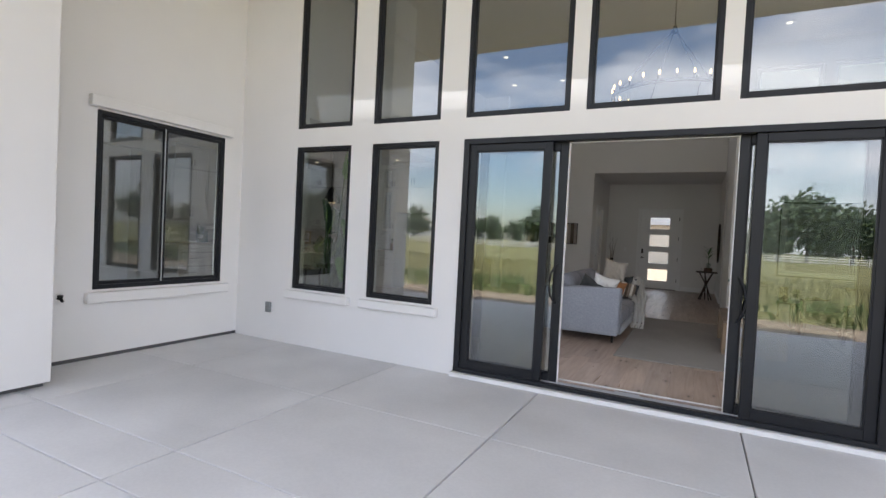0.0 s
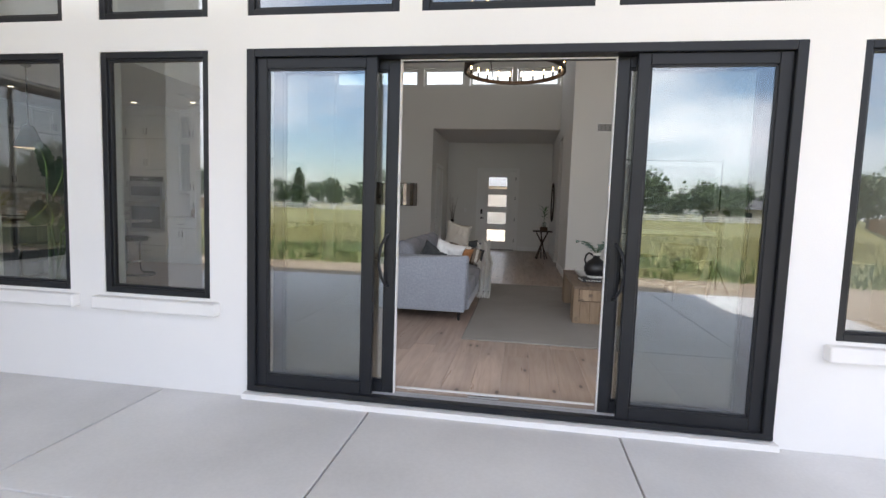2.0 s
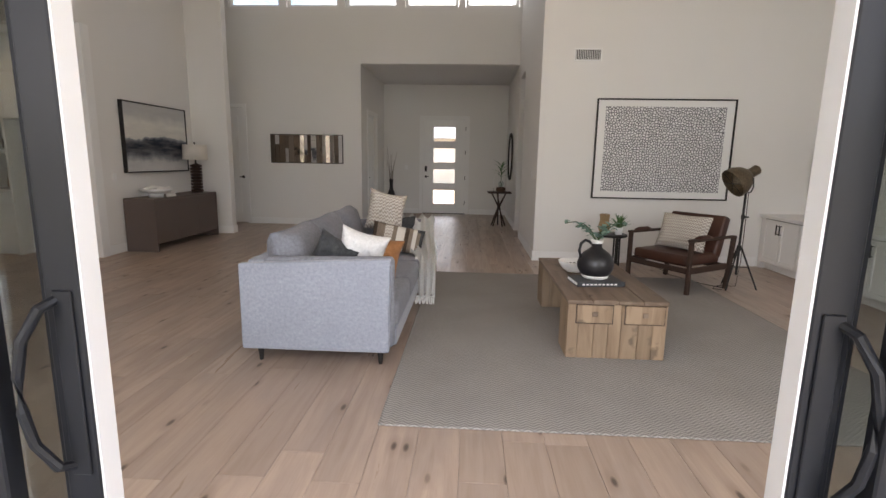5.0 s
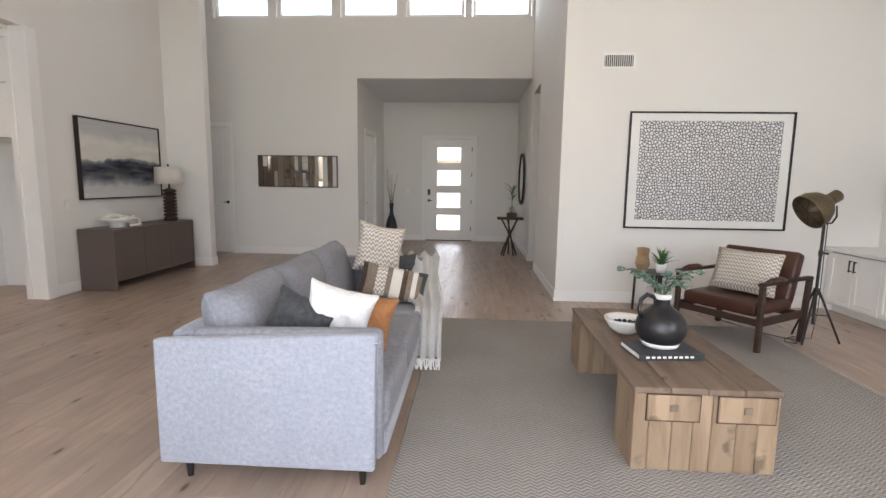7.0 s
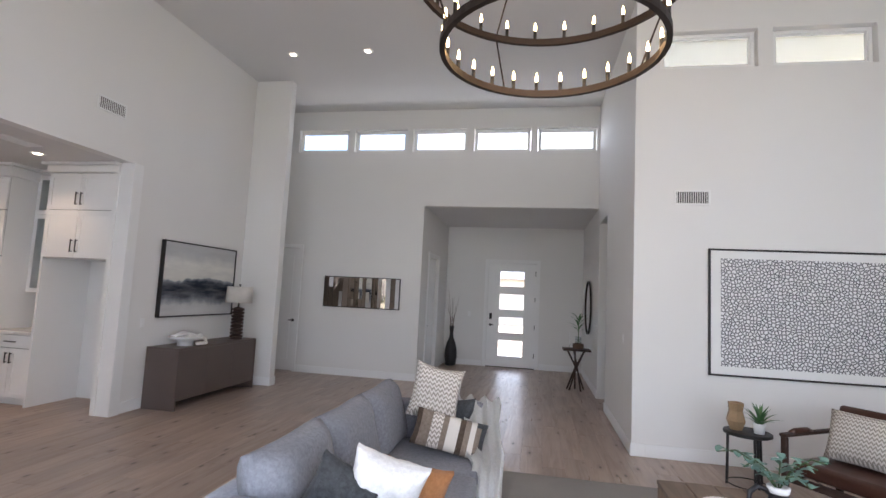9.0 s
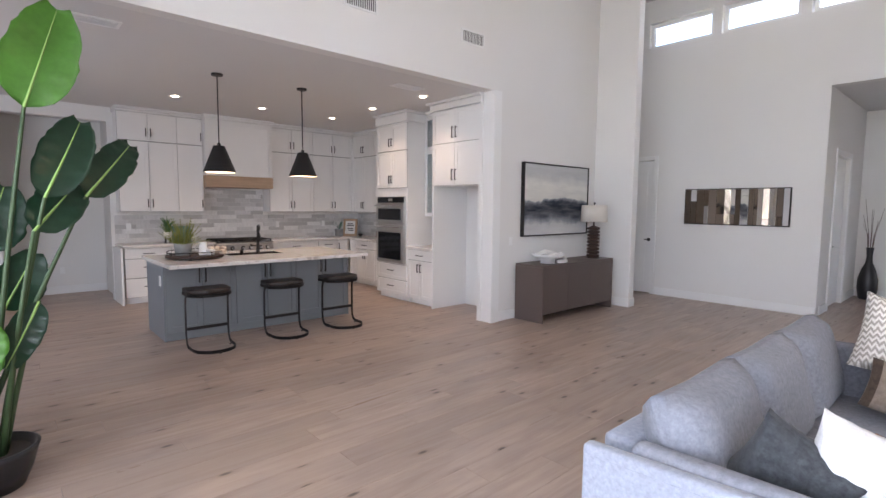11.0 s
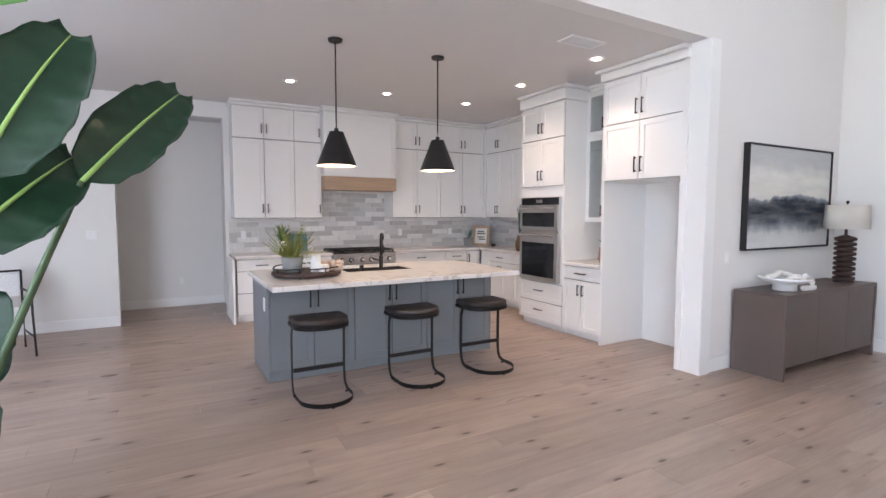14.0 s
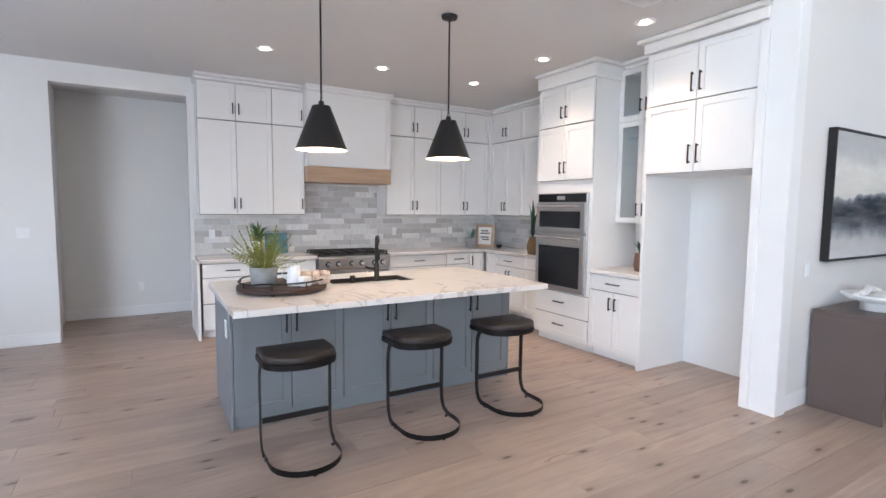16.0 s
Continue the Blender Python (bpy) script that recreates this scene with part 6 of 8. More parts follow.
def tree(x, y, h, seed, label, conifer=False):
    r = random.Random(seed)
    t = thing("tree", x, y, -0.32, 0, label, "tree", "trees beyond the field")
    bm = bmesh.new()
    tube(bm, [(0, 0, 0), (0.1, 0, h * 0.3), (0, 0.1, h * 0.7)], 0.03 * h, 8, r1=0.008 * h)
    limbs = []
    for k in range(9):
        a, z = k * 2.4, h * r.uniform(0.15, 0.6)
        e = Vector((math.cos(a) * h * r.uniform(0.18, 0.34), math.sin(a) * h * r.uniform(0.18, 0.34), z + h * r.uniform(0.1, 0.35)))
        tube(bm, [(0, 0, z), e * 0.5 + Vector((0, 0, z * 0.5)), e], 0.010 * h, 5, r1=0.003 * h)
        limbs.append(e)
    part("trunk", bm, M["bark"], t)
    vs, fs = [], []
    tops = limbs + [Vector((0, 0, h * 0.85)), Vector((0, 0, h * 0.35)), Vector((0, 0, h * 0.55))]
    for k in range(1500):
        g = Vector((r.gauss(0, 1), r.gauss(0, 1), r.gauss(0, 0.8)))
        if conifer:
            q = r.random() ** 1.2
            tier = 0.75 + 0.45 * noise.noise(Vector((seed * 3.1, q * 9, 0.5)))
            p = Vector((g.x, g.y, 0)) * h * 0.15 * (1.12 - q) * tier + Vector((0, 0, h * (0.03 + 0.90 * q) + g.z * 0.25))
        else:
            p = r.choice(tops) + g * h * 0.125
            p.z = max(p.z, 0.1)
        sz = h * r.uniform(0.03, 0.06)
        u = Vector((r.gauss(0, 1), r.gauss(0, 1), r.gauss(0, 1))).normalized()
        v = u.orthogonal().normalized()
        w = u.cross(v)
        i = len(vs)
        vs += [p + v * sz, p + w * sz * 0.6, p - v * sz, p - w * sz * 0.6]
        fs.append((i, i + 1, i + 2, i + 3))
    me = bpy.data.meshes.new("crown")
    me.from_pydata(vs, [], fs)
    me.materials.append(M["tree"])
    o = new("crown", me)
    o.parent = t
    return t


rt = random.Random(8)
for k in range(52):
    a = radians(-60 + 120 * (k + rt.uniform(-0.4, 0.4)) / 51)
    dist = rt.uniform(100, 132)
    con = rt.random() < 0.13
    tree(dist * math.sin(a), -dist * math.cos(a), rt.uniform(7, 10) if con else rt.uniform(5.5, 9.0), k, "dark conifer beyond the field" if con else "leafy green tree beyond the field", con)
for k, (x, y, h) in enumerate(((13, -98, 10), (18, -101, 12.5), (25, -103, 10), (73, -88, 11), (80, -76, 11), (77, -82, 12))):
    tree(x, y, h, 90 + k, "broad dark leafy tree beyond the fence")


def far_house(x, y, w, d, h, label):
    o = thing("house", x, y, -0.32, 0, label, "house")
    part("wall", box(-w / 2, w / 2, -d / 2, d / 2, 0, h), M["siding"], o)
    bm = bmesh.new()
    a = [bm.verts.new(p) for p in ((-w / 2 - 0.5, -d / 2 - 0.5, h), (w / 2 + 0.5, -d / 2 - 0.5, h), (w / 2 + 0.5, d / 2 + 0.5, h), (-w / 2 - 0.5, d / 2 + 0.5, h), (-w / 2 + d / 2, 0, h + d * 0.28), (w / 2 - d / 2, 0, h + d * 0.28))]
    for f in ((0, 1, 5, 4), (1, 2, 5), (2, 3, 4, 5), (3, 0, 4), (3, 2, 1, 0)):
        bm.faces.new([a[i] for i in f])
    part("roof", bm, M["roof"], o)
    for k in range(4):
        xx = -w / 2 + w * (k + 0.5) / 4
        part("window", box(xx - 0.6, xx + 0.6, d / 2, d / 2 + 0.04, 1.0, 2.2), M["darkglass"], o)
    return o


far_house(49, -110, 16, 9, 2.9, "low grey-roofed house beyond the field")
far_house(-30, -112, 14, 9, 3.0, "low pale house beyond the field")
far_house(2, 44, 18, 9, 3.2, "house across the street from the entrance")

# weeds and grass in the field
r5 = random.Random(21)
for name, n, ylo, yhi, h0, h1, mt, label in (("weeds", 5200, -9.5, -3.9, 0.10, 0.42, "weed", "rank green weeds at the field's edge"), ("tall_grass", 9000, -26, -8, 0.15, 0.5, "grass", "long yellow-green field grass")):
    vs, fs = [], []
    for k in range(n):
        x, y = r5.uniform(-26, 22), ylo + (yhi - ylo) * r5.random() ** (0.8)
        if name == "weeds" and noise.noise(Vector((x * 0.35, y * 0.5, 3))) < -0.12:
            continue
        for j in range(3):
            a, h = r5.uniform(0, 6.28), r5.uniform(h0, h1)
            dx, dy, w = math.cos(a) * h * 0.5, math.sin(a) * h * 0.5, h * (0.16 if name == "weeds" else 0.05)
            i = len(vs)
            vs += [(x - dy * w, y + dx * w, -0.34), (x + dx * 0.5 - dy * w * 2, y + dy * 0.5 + dx * w * 2, -0.34 + h * 0.6), (x + dx, y + dy, -0.34 + h), (x + dx * 0.5 + dy * w * 2, y + dy * 0.5 - dx * w * 2, -0.34 + h * 0.6)]
            fs.append((i, i + 1, i + 2, i + 3))
    me = bpy.data.meshes.new(name)
    me.from_pydata(vs, [], fs)
    me.materials.append(M[mt])
    tagged(new(name, me), label, "grass", "", "stuff")

# ---- kitchen ----
RX, UX = -9.64, -9.92                      # fronts of base and wall cabinets on the range wall
# wall cabinets, range wall (local x runs along +y)
U0, U1, U2 = 1.415, 2.525, 2.965
cabinet("wall_cabinet", UX, 6.985, 90, 0.83, 0.33, U0, U2, [(0, 0.415, U0, U1, "right"), (0.415, 0.83, U0, U1, "left"), (0, 0.415, U1, U2, "right"), (0.415, 0.83, U1, U2, "left")], "white shaker wall cabinet with two tiers of doors")
cabinet("wall_cabinet", UX, 7.816, 90, 0.392, 0.33, U0, U2, [(0, 0.392, U0, U1, "right"), (0, 0.392, U1, U2, "right")], "narrow white shaker wall cabinet beside the hood")
cabinet("wall_cabinet", UX, 9.352, 90, 0.876, 0.33, U0, U2, [(0, 0.438, U0, U1, "right"), (0.438, 0.876, U0, U1, "left"), (0, 0.438, U1, U2, "right"), (0.438, 0.876, U1, U2, "left")], "white shaker wall cabinet with two tiers of doors")
cabinet("wall_cabinet", UX, 10.23, 90, 0.86, 0.33, U0, U2, [(0, 0.43, U0, U1, "right"), (0.43, 0.86, U0, U1, "left"), (0, 0.43, U1, U2, "right"), (0.43, 0.86, U1, U2, "left")], "white shaker wall cabinet near the corner")
part("corner_filler", box(-10.25, UX + 0.02, 11.091, 11.46, U0, U2), M["cabinet"], None).name = "corner_filler"
tagged(bpy.data.objects["corner_filler"], "white painted corner filler between wall cabinets", "cabinet filler", "kitchen cabinets")
UY = 11.13
cabinet("wall_cabinet", -9.90, UY, 0, 0.72, 0.33, U0, U2, [(0, 0.36, U0, U1, "right"), (0.36, 0.72, U0, U1, "left"), (0, 0.36, U1, U2, "right"), (0.36, 0.72, U1, U2, "left")], "white shaker wall cabinet on the side wall")
cabinet("wall_cabinet", -9.179, UY, 0, 1.19, 0.33, U0, U2, [(0, 0.595, U0, U1, "right"), (0.595, 1.19, U0, U1, "left"), (0, 0.595, U1, U2, "right"), (0.595, 1.19, U1, U2, "left")], "white shaker wall cabinet beside the oven tower")

# hood with its oak band
hood = thing("range_hood", -10.25, 8.785, 0, 90, "white panelled range hood with a light oak band", "range hood")
hb0 = -0.45
part("chimney", box(-0.572, 0.564, hb0, 0, 2.035, 2.965, 0.003), M["cabinet"], hood)
bm = bmesh.new()
shaker(bm, -0.572, 0.564, 2.04, 2.965, hb0 - 0.018, 0.07, 0.018)
part("face_panel", bm, M["cabinet"], hood)
part("wood_band", box(-0.578, 0.57, hb0 - 0.025, 0, 1.838, 2.034, 0.004), M["hoodwood"], hood, "light oak band")
part("crown", X(box(-0.59, 0.58, hb0 - 0.05, 0, 2.966, 3.004, 0.008), -0.605, 0.595, hb0 - 0.075, 0, 3.004, 3.038, 0.006), M["cabinet"], hood)


def crown(name, pts, w=0.055, z=2.966):
    """Two stepped crown boards along the tops of wall cabinets; pts: boxes (x0, x1, y0, y1)."""
    bm = bmesh.new()
    for x0, x1, y0, y1, dx, dy in pts:
        X(bm, x0 - (0.02 if dx < 0 else 0), x1 + (0.02 if dx > 0 else 0), y0 - (0.02 if dy < 0 else 0), y1, z, 3.0, 0.006)
        X(bm, x0 - (w if dx < 0 else 0), x1 + (w if dx > 0 else 0), y0 - (w if dy < 0 else 0), y1, 3.0045, 3.038, 0.006)
    return solid(name, bm, M["cabinet"], "white painted crown moulding above the cabinets", "crown moulding", "structure")


crown("trim_crown_left", [(-10.25, UX, 6.96, 8.18, 1, 0)])
crown("trim_crown_right", [(-10.25, UX, 9.38, 11.12, 1, 0)])
crown("trim_crown_side", [(UX + 0.06, -7.985, UY, 11.46, 0, -1)])
crown("trim_crown_oven", [(-7.98, -7.13, 10.40, 11.12, 1, -1)], 0.065, 2.868)
crown("trim_crown_fridge", [(-6.52, -5.49, 10.38, 11.11, -1, -1)], 0.065, 2.915)
crown("trim_crown_hutch", [(-7.07, -6.58, 10.77, 11.11, 0, -1)])

# base cabinets
cabinet("base_cabinet", RX, 6.97, 90, 0.64, 0.61, 0.0, 0.87, [(0, 0.64, 0.70, 0.86, "drawer"), (0, 0.64, 0.40, 0.70, "drawer"), (0, 0.64, 0.10, 0.40, "drawer")], "white shaker base cabinet with three drawers", toe=True)
cabinet("base_cabinet", RX, 7.612, 90, 0.65, 0.61, 0.0, 0.87, [(0, 0.65, 0.70, 0.86, "drawer"), (0, 0.65, 0.40, 0.70, "drawer"), (0, 0.65, 0.10, 0.40, "drawer")], "white shaker base cabinet with three drawers", toe=True)
cabinet("base_cabinet", RX, 9.262, 90, 0.92, 0.61, 0.0, 0.87, [(0, 0.92, 0.70, 0.86, "drawer"), (0, 0.92, 0.40, 0.70, "drawer"), (0, 0.92, 0.10, 0.40, "drawer")], "white shaker base cabinet with wide drawers", toe=True)
cabinet("base_cabinet", RX, 10.184, 90, 0.40, 0.61, 0.0, 0.87, [(0, 0.40, 0.70, 0.86, "drawer"), (0, 0.40, 0.10, 0.70, "right")], "narrow white shaker base cabinet", toe=True)
cabinet("base_cabinet", RX, 10.586, 90, 0.264, 0.61, 0.0, 0.87, [(0, 0.264, 0.10, 0.86, "left")], "white corner base cabinet door", toe=True)
cabinet("base_cabinet", -9.60, 10.85, 0, 0.22, 0.61, 0.0, 0.87, [(0, 0.22, 0.10, 0.86, "slab")], "white corner base cabinet panel", toe=True)
cabinet("base_cabinet", -9.378, 10.85, 0, 0.66, 0.61, 0.0, 0.87, [(0, 0.66, 0.70, 0.86, "drawer"), (0, 0.33, 0.10, 0.70, "right"), (0.33, 0.66, 0.10, 0.70, "left")], "white shaker base cabinet on the side wall", toe=True)
cabinet("base_cabinet", -8.716, 10.85, 0, 0.726, 0.61, 0.0, 0.87, [(0, 0.726, 0.70, 0.86, "drawer"), (0, 0.363, 0.10, 0.70, "right"), (0.363, 0.726, 0.10, 0.70, "left")], "white shaker base cabinet beside the oven tower", toe=True)
solid("worktop_left", box(-10.25, -9.60, 6.945, 8.27, 0.872, 0.91, 0.004), M["marble"], "white veined quartz worktop", "worktop")
solid("worktop_right", X(box(-10.25, -9.60, 9.255, 11.465, 0.872, 0.91, 0.004), -9.599, -7.985, 10.81, 11.465, 0.872, 0.91, 0.004), M["marble"], "white veined quartz corner worktop", "worktop")
part("end_panel", box(-10.25, -9.60, 6.915, 6.944, 0, 3.0), M["cabinet"], None).name = "end_panel"
tagged(bpy.data.objects["end_panel"], "tall white end panel beside the passage", "panel", "kitchen cabinets")
bpy.data.objects["end_panel"].scale = (1, 1, 0.29)

# range
rg = thing("gas_range", -9.60, 8.765, 0, 90, "stainless gas range with six knobs and black grates", "range")
rw = 0.484
part("body", box(-rw, rw, 0.02, 0.64, 0.10, 0.895, 0.003), M["steel"], rg)
part("plinth", box(-rw + 0.02, rw - 0.02, 0.08, 0.6, 0.0, 0.10), M["iron"], rg)
bm = box(-rw, rw, -0.045, 0.02, 0.735, 0.875, 0.012, 3)
cpanel = part("control_panel", bm, M["steel"], rg)
for x in (-0.37, -0.235, -0.06, 0.075, 0.25, 0.37):
    bm = rod(bmesh.new(), (x, -0.045, 0.80), (x, -0.085, 0.80), 0.027, 0.023, 20)
    X(bm, x - 0.006, x + 0.006, -0.095, -0.085, 0.778, 0.822, 0.002)
    kn = part("knob", bm, M["chrome"], cpanel, "polished control knob")
    part("bezel", rod(bmesh.new(), (x, -0.0455, 0.80), (x, -0.051, 0.80), 0.036, 0.034, 20), M["iron"], kn, "dark ring behind the knob")
part("badge", box(-0.05, 0.05, -0.048, -0.045, 0.853, 0.867), M["chrome"], cpanel)
od = part("oven_door", box(-rw + 0.01, rw - 0.01, -0.01, 0.02, 0.17, 0.72, 0.006), M["steel"], rg)
part("oven_window", box(-0.3, 0.3, -0.013, -0.009, 0.28, 0.58), M["darkglass"], od)
bm = rod(bmesh.new(), (-0.42, -0.055, 0.67), (0.42, -0.055, 0.67), 0.013)
for x in (-0.38, 0.38):
    rod(bm, (x, -0.055, 0.67), (x, -0.01, 0.67), 0.008)
part("door_rail", bm, M["chrome"], od)
part("cooktop", box(-rw, rw, 0.0, 0.62, 0.895, 0.905, 0.003), M["iron"], rg)
for i in range(3):
    x0 = -rw + 0.02 + i * 0.316
    bm = bmesh.new()
    for x in (x0, x0 + 0.145, x0 + 0.29):
        X(bm, x, x + 0.014, 0.03, 0.60, 0.925, 0.942, 0.002)
    for y in (0.03, 0.17, 0.315, 0.455, 0.586):
        X(bm, x0, x0 + 0.304, y, y + 0.014, 0.925, 0.942, 0.002)
    for x in (x0, x0 + 0.29):
        for y in (0.03, 0.586):
            X(bm, x, x + 0.014, y, y + 0.014, 0.905, 0.926)
    part("grate", bm, M["iron"], rg)
    for y in (0.17, 0.455):
        part("burner", lathe(bmesh.new(), [(0.05, 0.905), (0.05, 0.918), (0.03, 0.922), (0.0, 0.922)], 18, (x0 + 0.15, y, 0)), M["iron"], rg)

# oven tower
OT = cabinet("oven_tower", -7.97, 10.40, 0, 0.83, 0.71, 0.0, 2.866, [(0.0, 0.83, 0.34, 0.60, "drawer"), (0.0, 0.83, 0.09, 0.34, "drawer"), (0, 0.415, 1.835, 2.43, "right"), (0.415, 0.83, 1.835, 2.43, "left"), (0, 0.415, 2.43, 2.85, "right"), (0.415, 0.83, 2.43, 2.85, "left")],
             "tall white cabinet tower around the wall ovens", toe=True)
wo = thing("wall_oven", -7.555, 10.40, 0, 0, "stainless double wall oven with black glass", "oven")
ow = 0.375
part("surround", box(-ow, ow, -0.012, 0.02, 0.615, 1.70, 0.003), M["steel"], wo)
part("control_panel", box(-ow + 0.01, ow - 0.01, -0.018, -0.0115, 1.60, 1.69, 0.002), M["darkglass"], wo)
part("display", box(-0.06, 0.06, -0.0195, -0.0175, 1.625, 1.665), M["steel"], wo)
for z0_, z1_, wz in ((1.275, 1.59, 0.06), (0.63, 1.245, 0.10)):
    dd = part("oven_door", box(-ow + 0.006, ow - 0.006, -0.04, -0.0125, z0_, z1_, 0.006, 2), M["steel"], wo)
    part("oven_window", box(-ow + 0.06, ow - 0.06, -0.043, -0.039, z0_ + 0.045, z1_ - wz - 0.03, 0.002), M["darkglass"], dd, "dark glass window")
    zz = z1_ - 0.035
    bm = rod(bmesh.new(), (-ow + 0.03, -0.085, zz), (ow - 0.03, -0.085, zz), 0.011, seg=14)
    for x in (-ow + 0.06, ow - 0.06):
        rod(bm, (x, -0.085, zz), (x, -0.038, zz), 0.008)
    part("door_rail", bm, M["chrome"], dd, "polished rail handle")

# hutch between oven tower and fridge bay
cabinet("hutch_base", -7.135, 10.42, 0, 0.615, 0.68, 0.0, 0.87, [(0, 0.615, 0.70, 0.86, "drawer"), (0, 0.3075, 0.09, 0.70, "right"), (0.3075, 0.615, 0.09, 0.70, "left")], "white shaker base cabinet under the small counter", toe=True)
solid("worktop_hutch", box(-7.135, -6.525, 10.385, 11.115, 0.872, 0.91, 0.004), M["marble"], "white veined quartz small counter", "worktop")
GY = 10.77
gc = cabinet("glass_cabinet", -7.135, GY, 0, 0.615, 0.345, 1.385, 2.965, [], "white wall cabinet with glass doors and shelves", hollow=True)
for x0, x1, hx in ((0.0, 0.3075, 0.275), (0.3075, 0.615, 0.345)):
    for a, b in ((1.387, 2.43), (2.435, 2.963)):
        bm = bmesh.new()
        for p in ((x0 + 0.002, x0 + 0.055, a, b), (x1 - 0.055, x1 - 0.002, a, b), (x0 + 0.055, x1 - 0.055, a, a + 0.055), (x0 + 0.055, x1 - 0.055, b - 0.055, b)):
            X(bm, p[0], p[1], 0, 0.02, p[2], p[3], 0.0015)
        d = part("glass_door", bm, M["cabinet"], gc)
        g = part("pane", box(x0 + 0.055, x1 - 0.055, 0.008, 0.012, a + 0.055, b - 0.055), M["clear"], d, "clear glass pane")
        g.visible_shadow = False
        part("handle", pull(bmesh.new(), hx, a + 0.14, 0.0), M["iron"], d, "black bar pull")
for z in (1.70, 2.0, 2.26):
    part("shelf", box(0.02, 0.595, 0.03, 0.325, z, z + 0.008), M["clear"], gc, "clear glass shelf")

# fridge bay
fr = thing("fridge_surround", -6.52, 10.40, 0, 0, "white fridge bay with cupboards above, standing empty", "cabinet", "kitchen cabinets")
part("side_panel", box(0.0, 0.03, 0.0, 0.71, 0.0, 2.913, 0.002), M["cabinet"], fr)
part("side_panel", box(0.965, 1.03, -0.012, 0.71, 0.0, 2.913, 0.003), M["cabinet"], fr)
part("back_panel", box(0.03, 0.965, 0.695, 0.71, 0.0, 1.84), M["cabinet"], fr)
part("body", box(0.03, 0.965, 0.022, 0.71, 1.84, 2.913), M["cabinet"], fr)
for x0, x1, s in ((0.0, 0.4825, "r"), (0.4825, 0.965, "l")):
    for a, b in ((1.845, 2.44), (2.445, 2.905)):
        d = part("door", shaker(bmesh.new(), x0 + 0.004, x1 - 0.004, a + 0.003, b - 0.003, -0.002), M["cabinet"], fr)
        # dark backing paints the shade into the gaps round the fridge bay doors
        part("shadow_gap", box(x0 + 0.001, x1 - 0.001, 0.0185, 0.0215, a - 0.002, b), M["gap_shade"], d)
        part("handle", pull(bmesh.new(), x1 - 0.036 if s == "r" else x0 + 0.036, a + (0.15 if b < 2.5 else 0.14), -0.002, 0.16), M["iron"], d, "black bar pull")
solid("pier_trim", X(box(-5.488, -5.30, 10.40, 10.546, 0.0, 3.038), -5.305, -5.298, 10.41, 10.545, 0, 3.038), M["trim"], "white painted pier end beside the fridge bay", "trim", "structure")

# island
isl = thing("kitchen_island", -7.00, 8.08, 0, 90, "slate grey panelled kitchen island", "island")
ib = 1.155
part("body", box(-ib, ib, 0.022, 0.80, 0.09, 0.868), M["island"], isl)
part("plinth", box(-ib - 0.004, ib + 0.004, 0.018, 0.78, 0.0, 0.09, 0.002), M["island"], isl)
n = 6
for k in range(n):
    x0 = -ib + k * 2 * ib / n
    d = part("door", shaker(bmesh.new(), x0 + 0.003, x0 + 2 * ib / n - 0.003, 0.095, 0.865, 0.0, 0.06), M["island"], isl)
    part("handle", pull(bmesh.new(), x0 + 2 * ib / n - 0.035 if k % 2 == 0 else x0 + 0.035, 0.745, 0.0, 0.20), M["iron"], d, "black bar pull")
for e in (-1, 1):
    bm = bmesh.new()
    X(bm, *sorted((e * ib, e * (ib + 0.02))), 0.0, 0.80, 0.0, 0.868, 0.003)
    sp2 = part("side_panel", bm, M["island"], isl)
part("outlet", box(-ib - 0.028, -ib - 0.02, 0.09, 0.165, 0.62, 0.74, 0.003), M["trim"], isl, "white outlet plate")
it = thing("island_worktop", 0, 0, 0, 0, "white veined quartz island worktop with an undermount sink", "worktop")
TX0, TX1, TY0, TY1 = -7.87, -6.535, 6.87, 9.28
SX0, SX1, SY0, SY1 = -7.60, -7.24, 7.72, 8.42
bm = bmesh.new()
rims = []
for z in (0.870, 0.91):
    for xa, xb, ya, yb in ((TX0, TX1, TY0, TY1), (SX0, SX1, SY0, SY1)):
        rims.append([bm.verts.new(p) for p in ((xa, ya, z), (xb, ya, z), (xb, yb, z), (xa, yb, z))])
for k in range(4):
    j = (k + 1) % 4
    for ra, rb in ((0, 1), (2, 3), (0, 2), (1, 3)):
        bm.faces.new((rims[ra][k], rims[ra][j], rims[rb][j], rims[rb][k]))
bmesh.ops.recalc_face_normals(bm, faces=bm.faces[:])
bmesh.ops.bevel(bm, geom=[e for e in bm.edges if len({round(v.co.z, 3) for v in e.verts}) == 1 and min(v.co.z for v in e.verts) > 0.9 and len(e.link_faces) == 2 and abs(e.link_faces[0].normal.dot(e.link_faces[1].normal)) < 0.5], offset=0.003, segments=2, affect="EDGES", profile=0.5)
part("slab", bm, M["marble"], it)
sk = thing("sink", (SX0 + SX1) / 2, (SY0 + SY1) / 2, 0.87, 0, "dark undermount kitchen sink", "sink")
a_, b_ = (SX1 - SX0) / 2, (SY1 - SY0) / 2
bm = bmesh.new()
a_, b_ = a_ - 0.003, b_ - 0.003
for p in ((-a_, -a_ + 0.01, -b_, b_, -0.2, 0.034), (a_ - 0.01, a_, -b_, b_, -0.2, 0.034), (-a_ + 0.01, a_ - 0.01, -b_, -b_ + 0.01, -0.2, 0.034), (-a_ + 0.01, a_ - 0.01, b_ - 0.01, b_, -0.2, 0.034), (-a_, a_, -b_, b_, -0.21, -0.2)):
    X(bm, *p)
part("basin", bm, M["seat_leather"], sk)
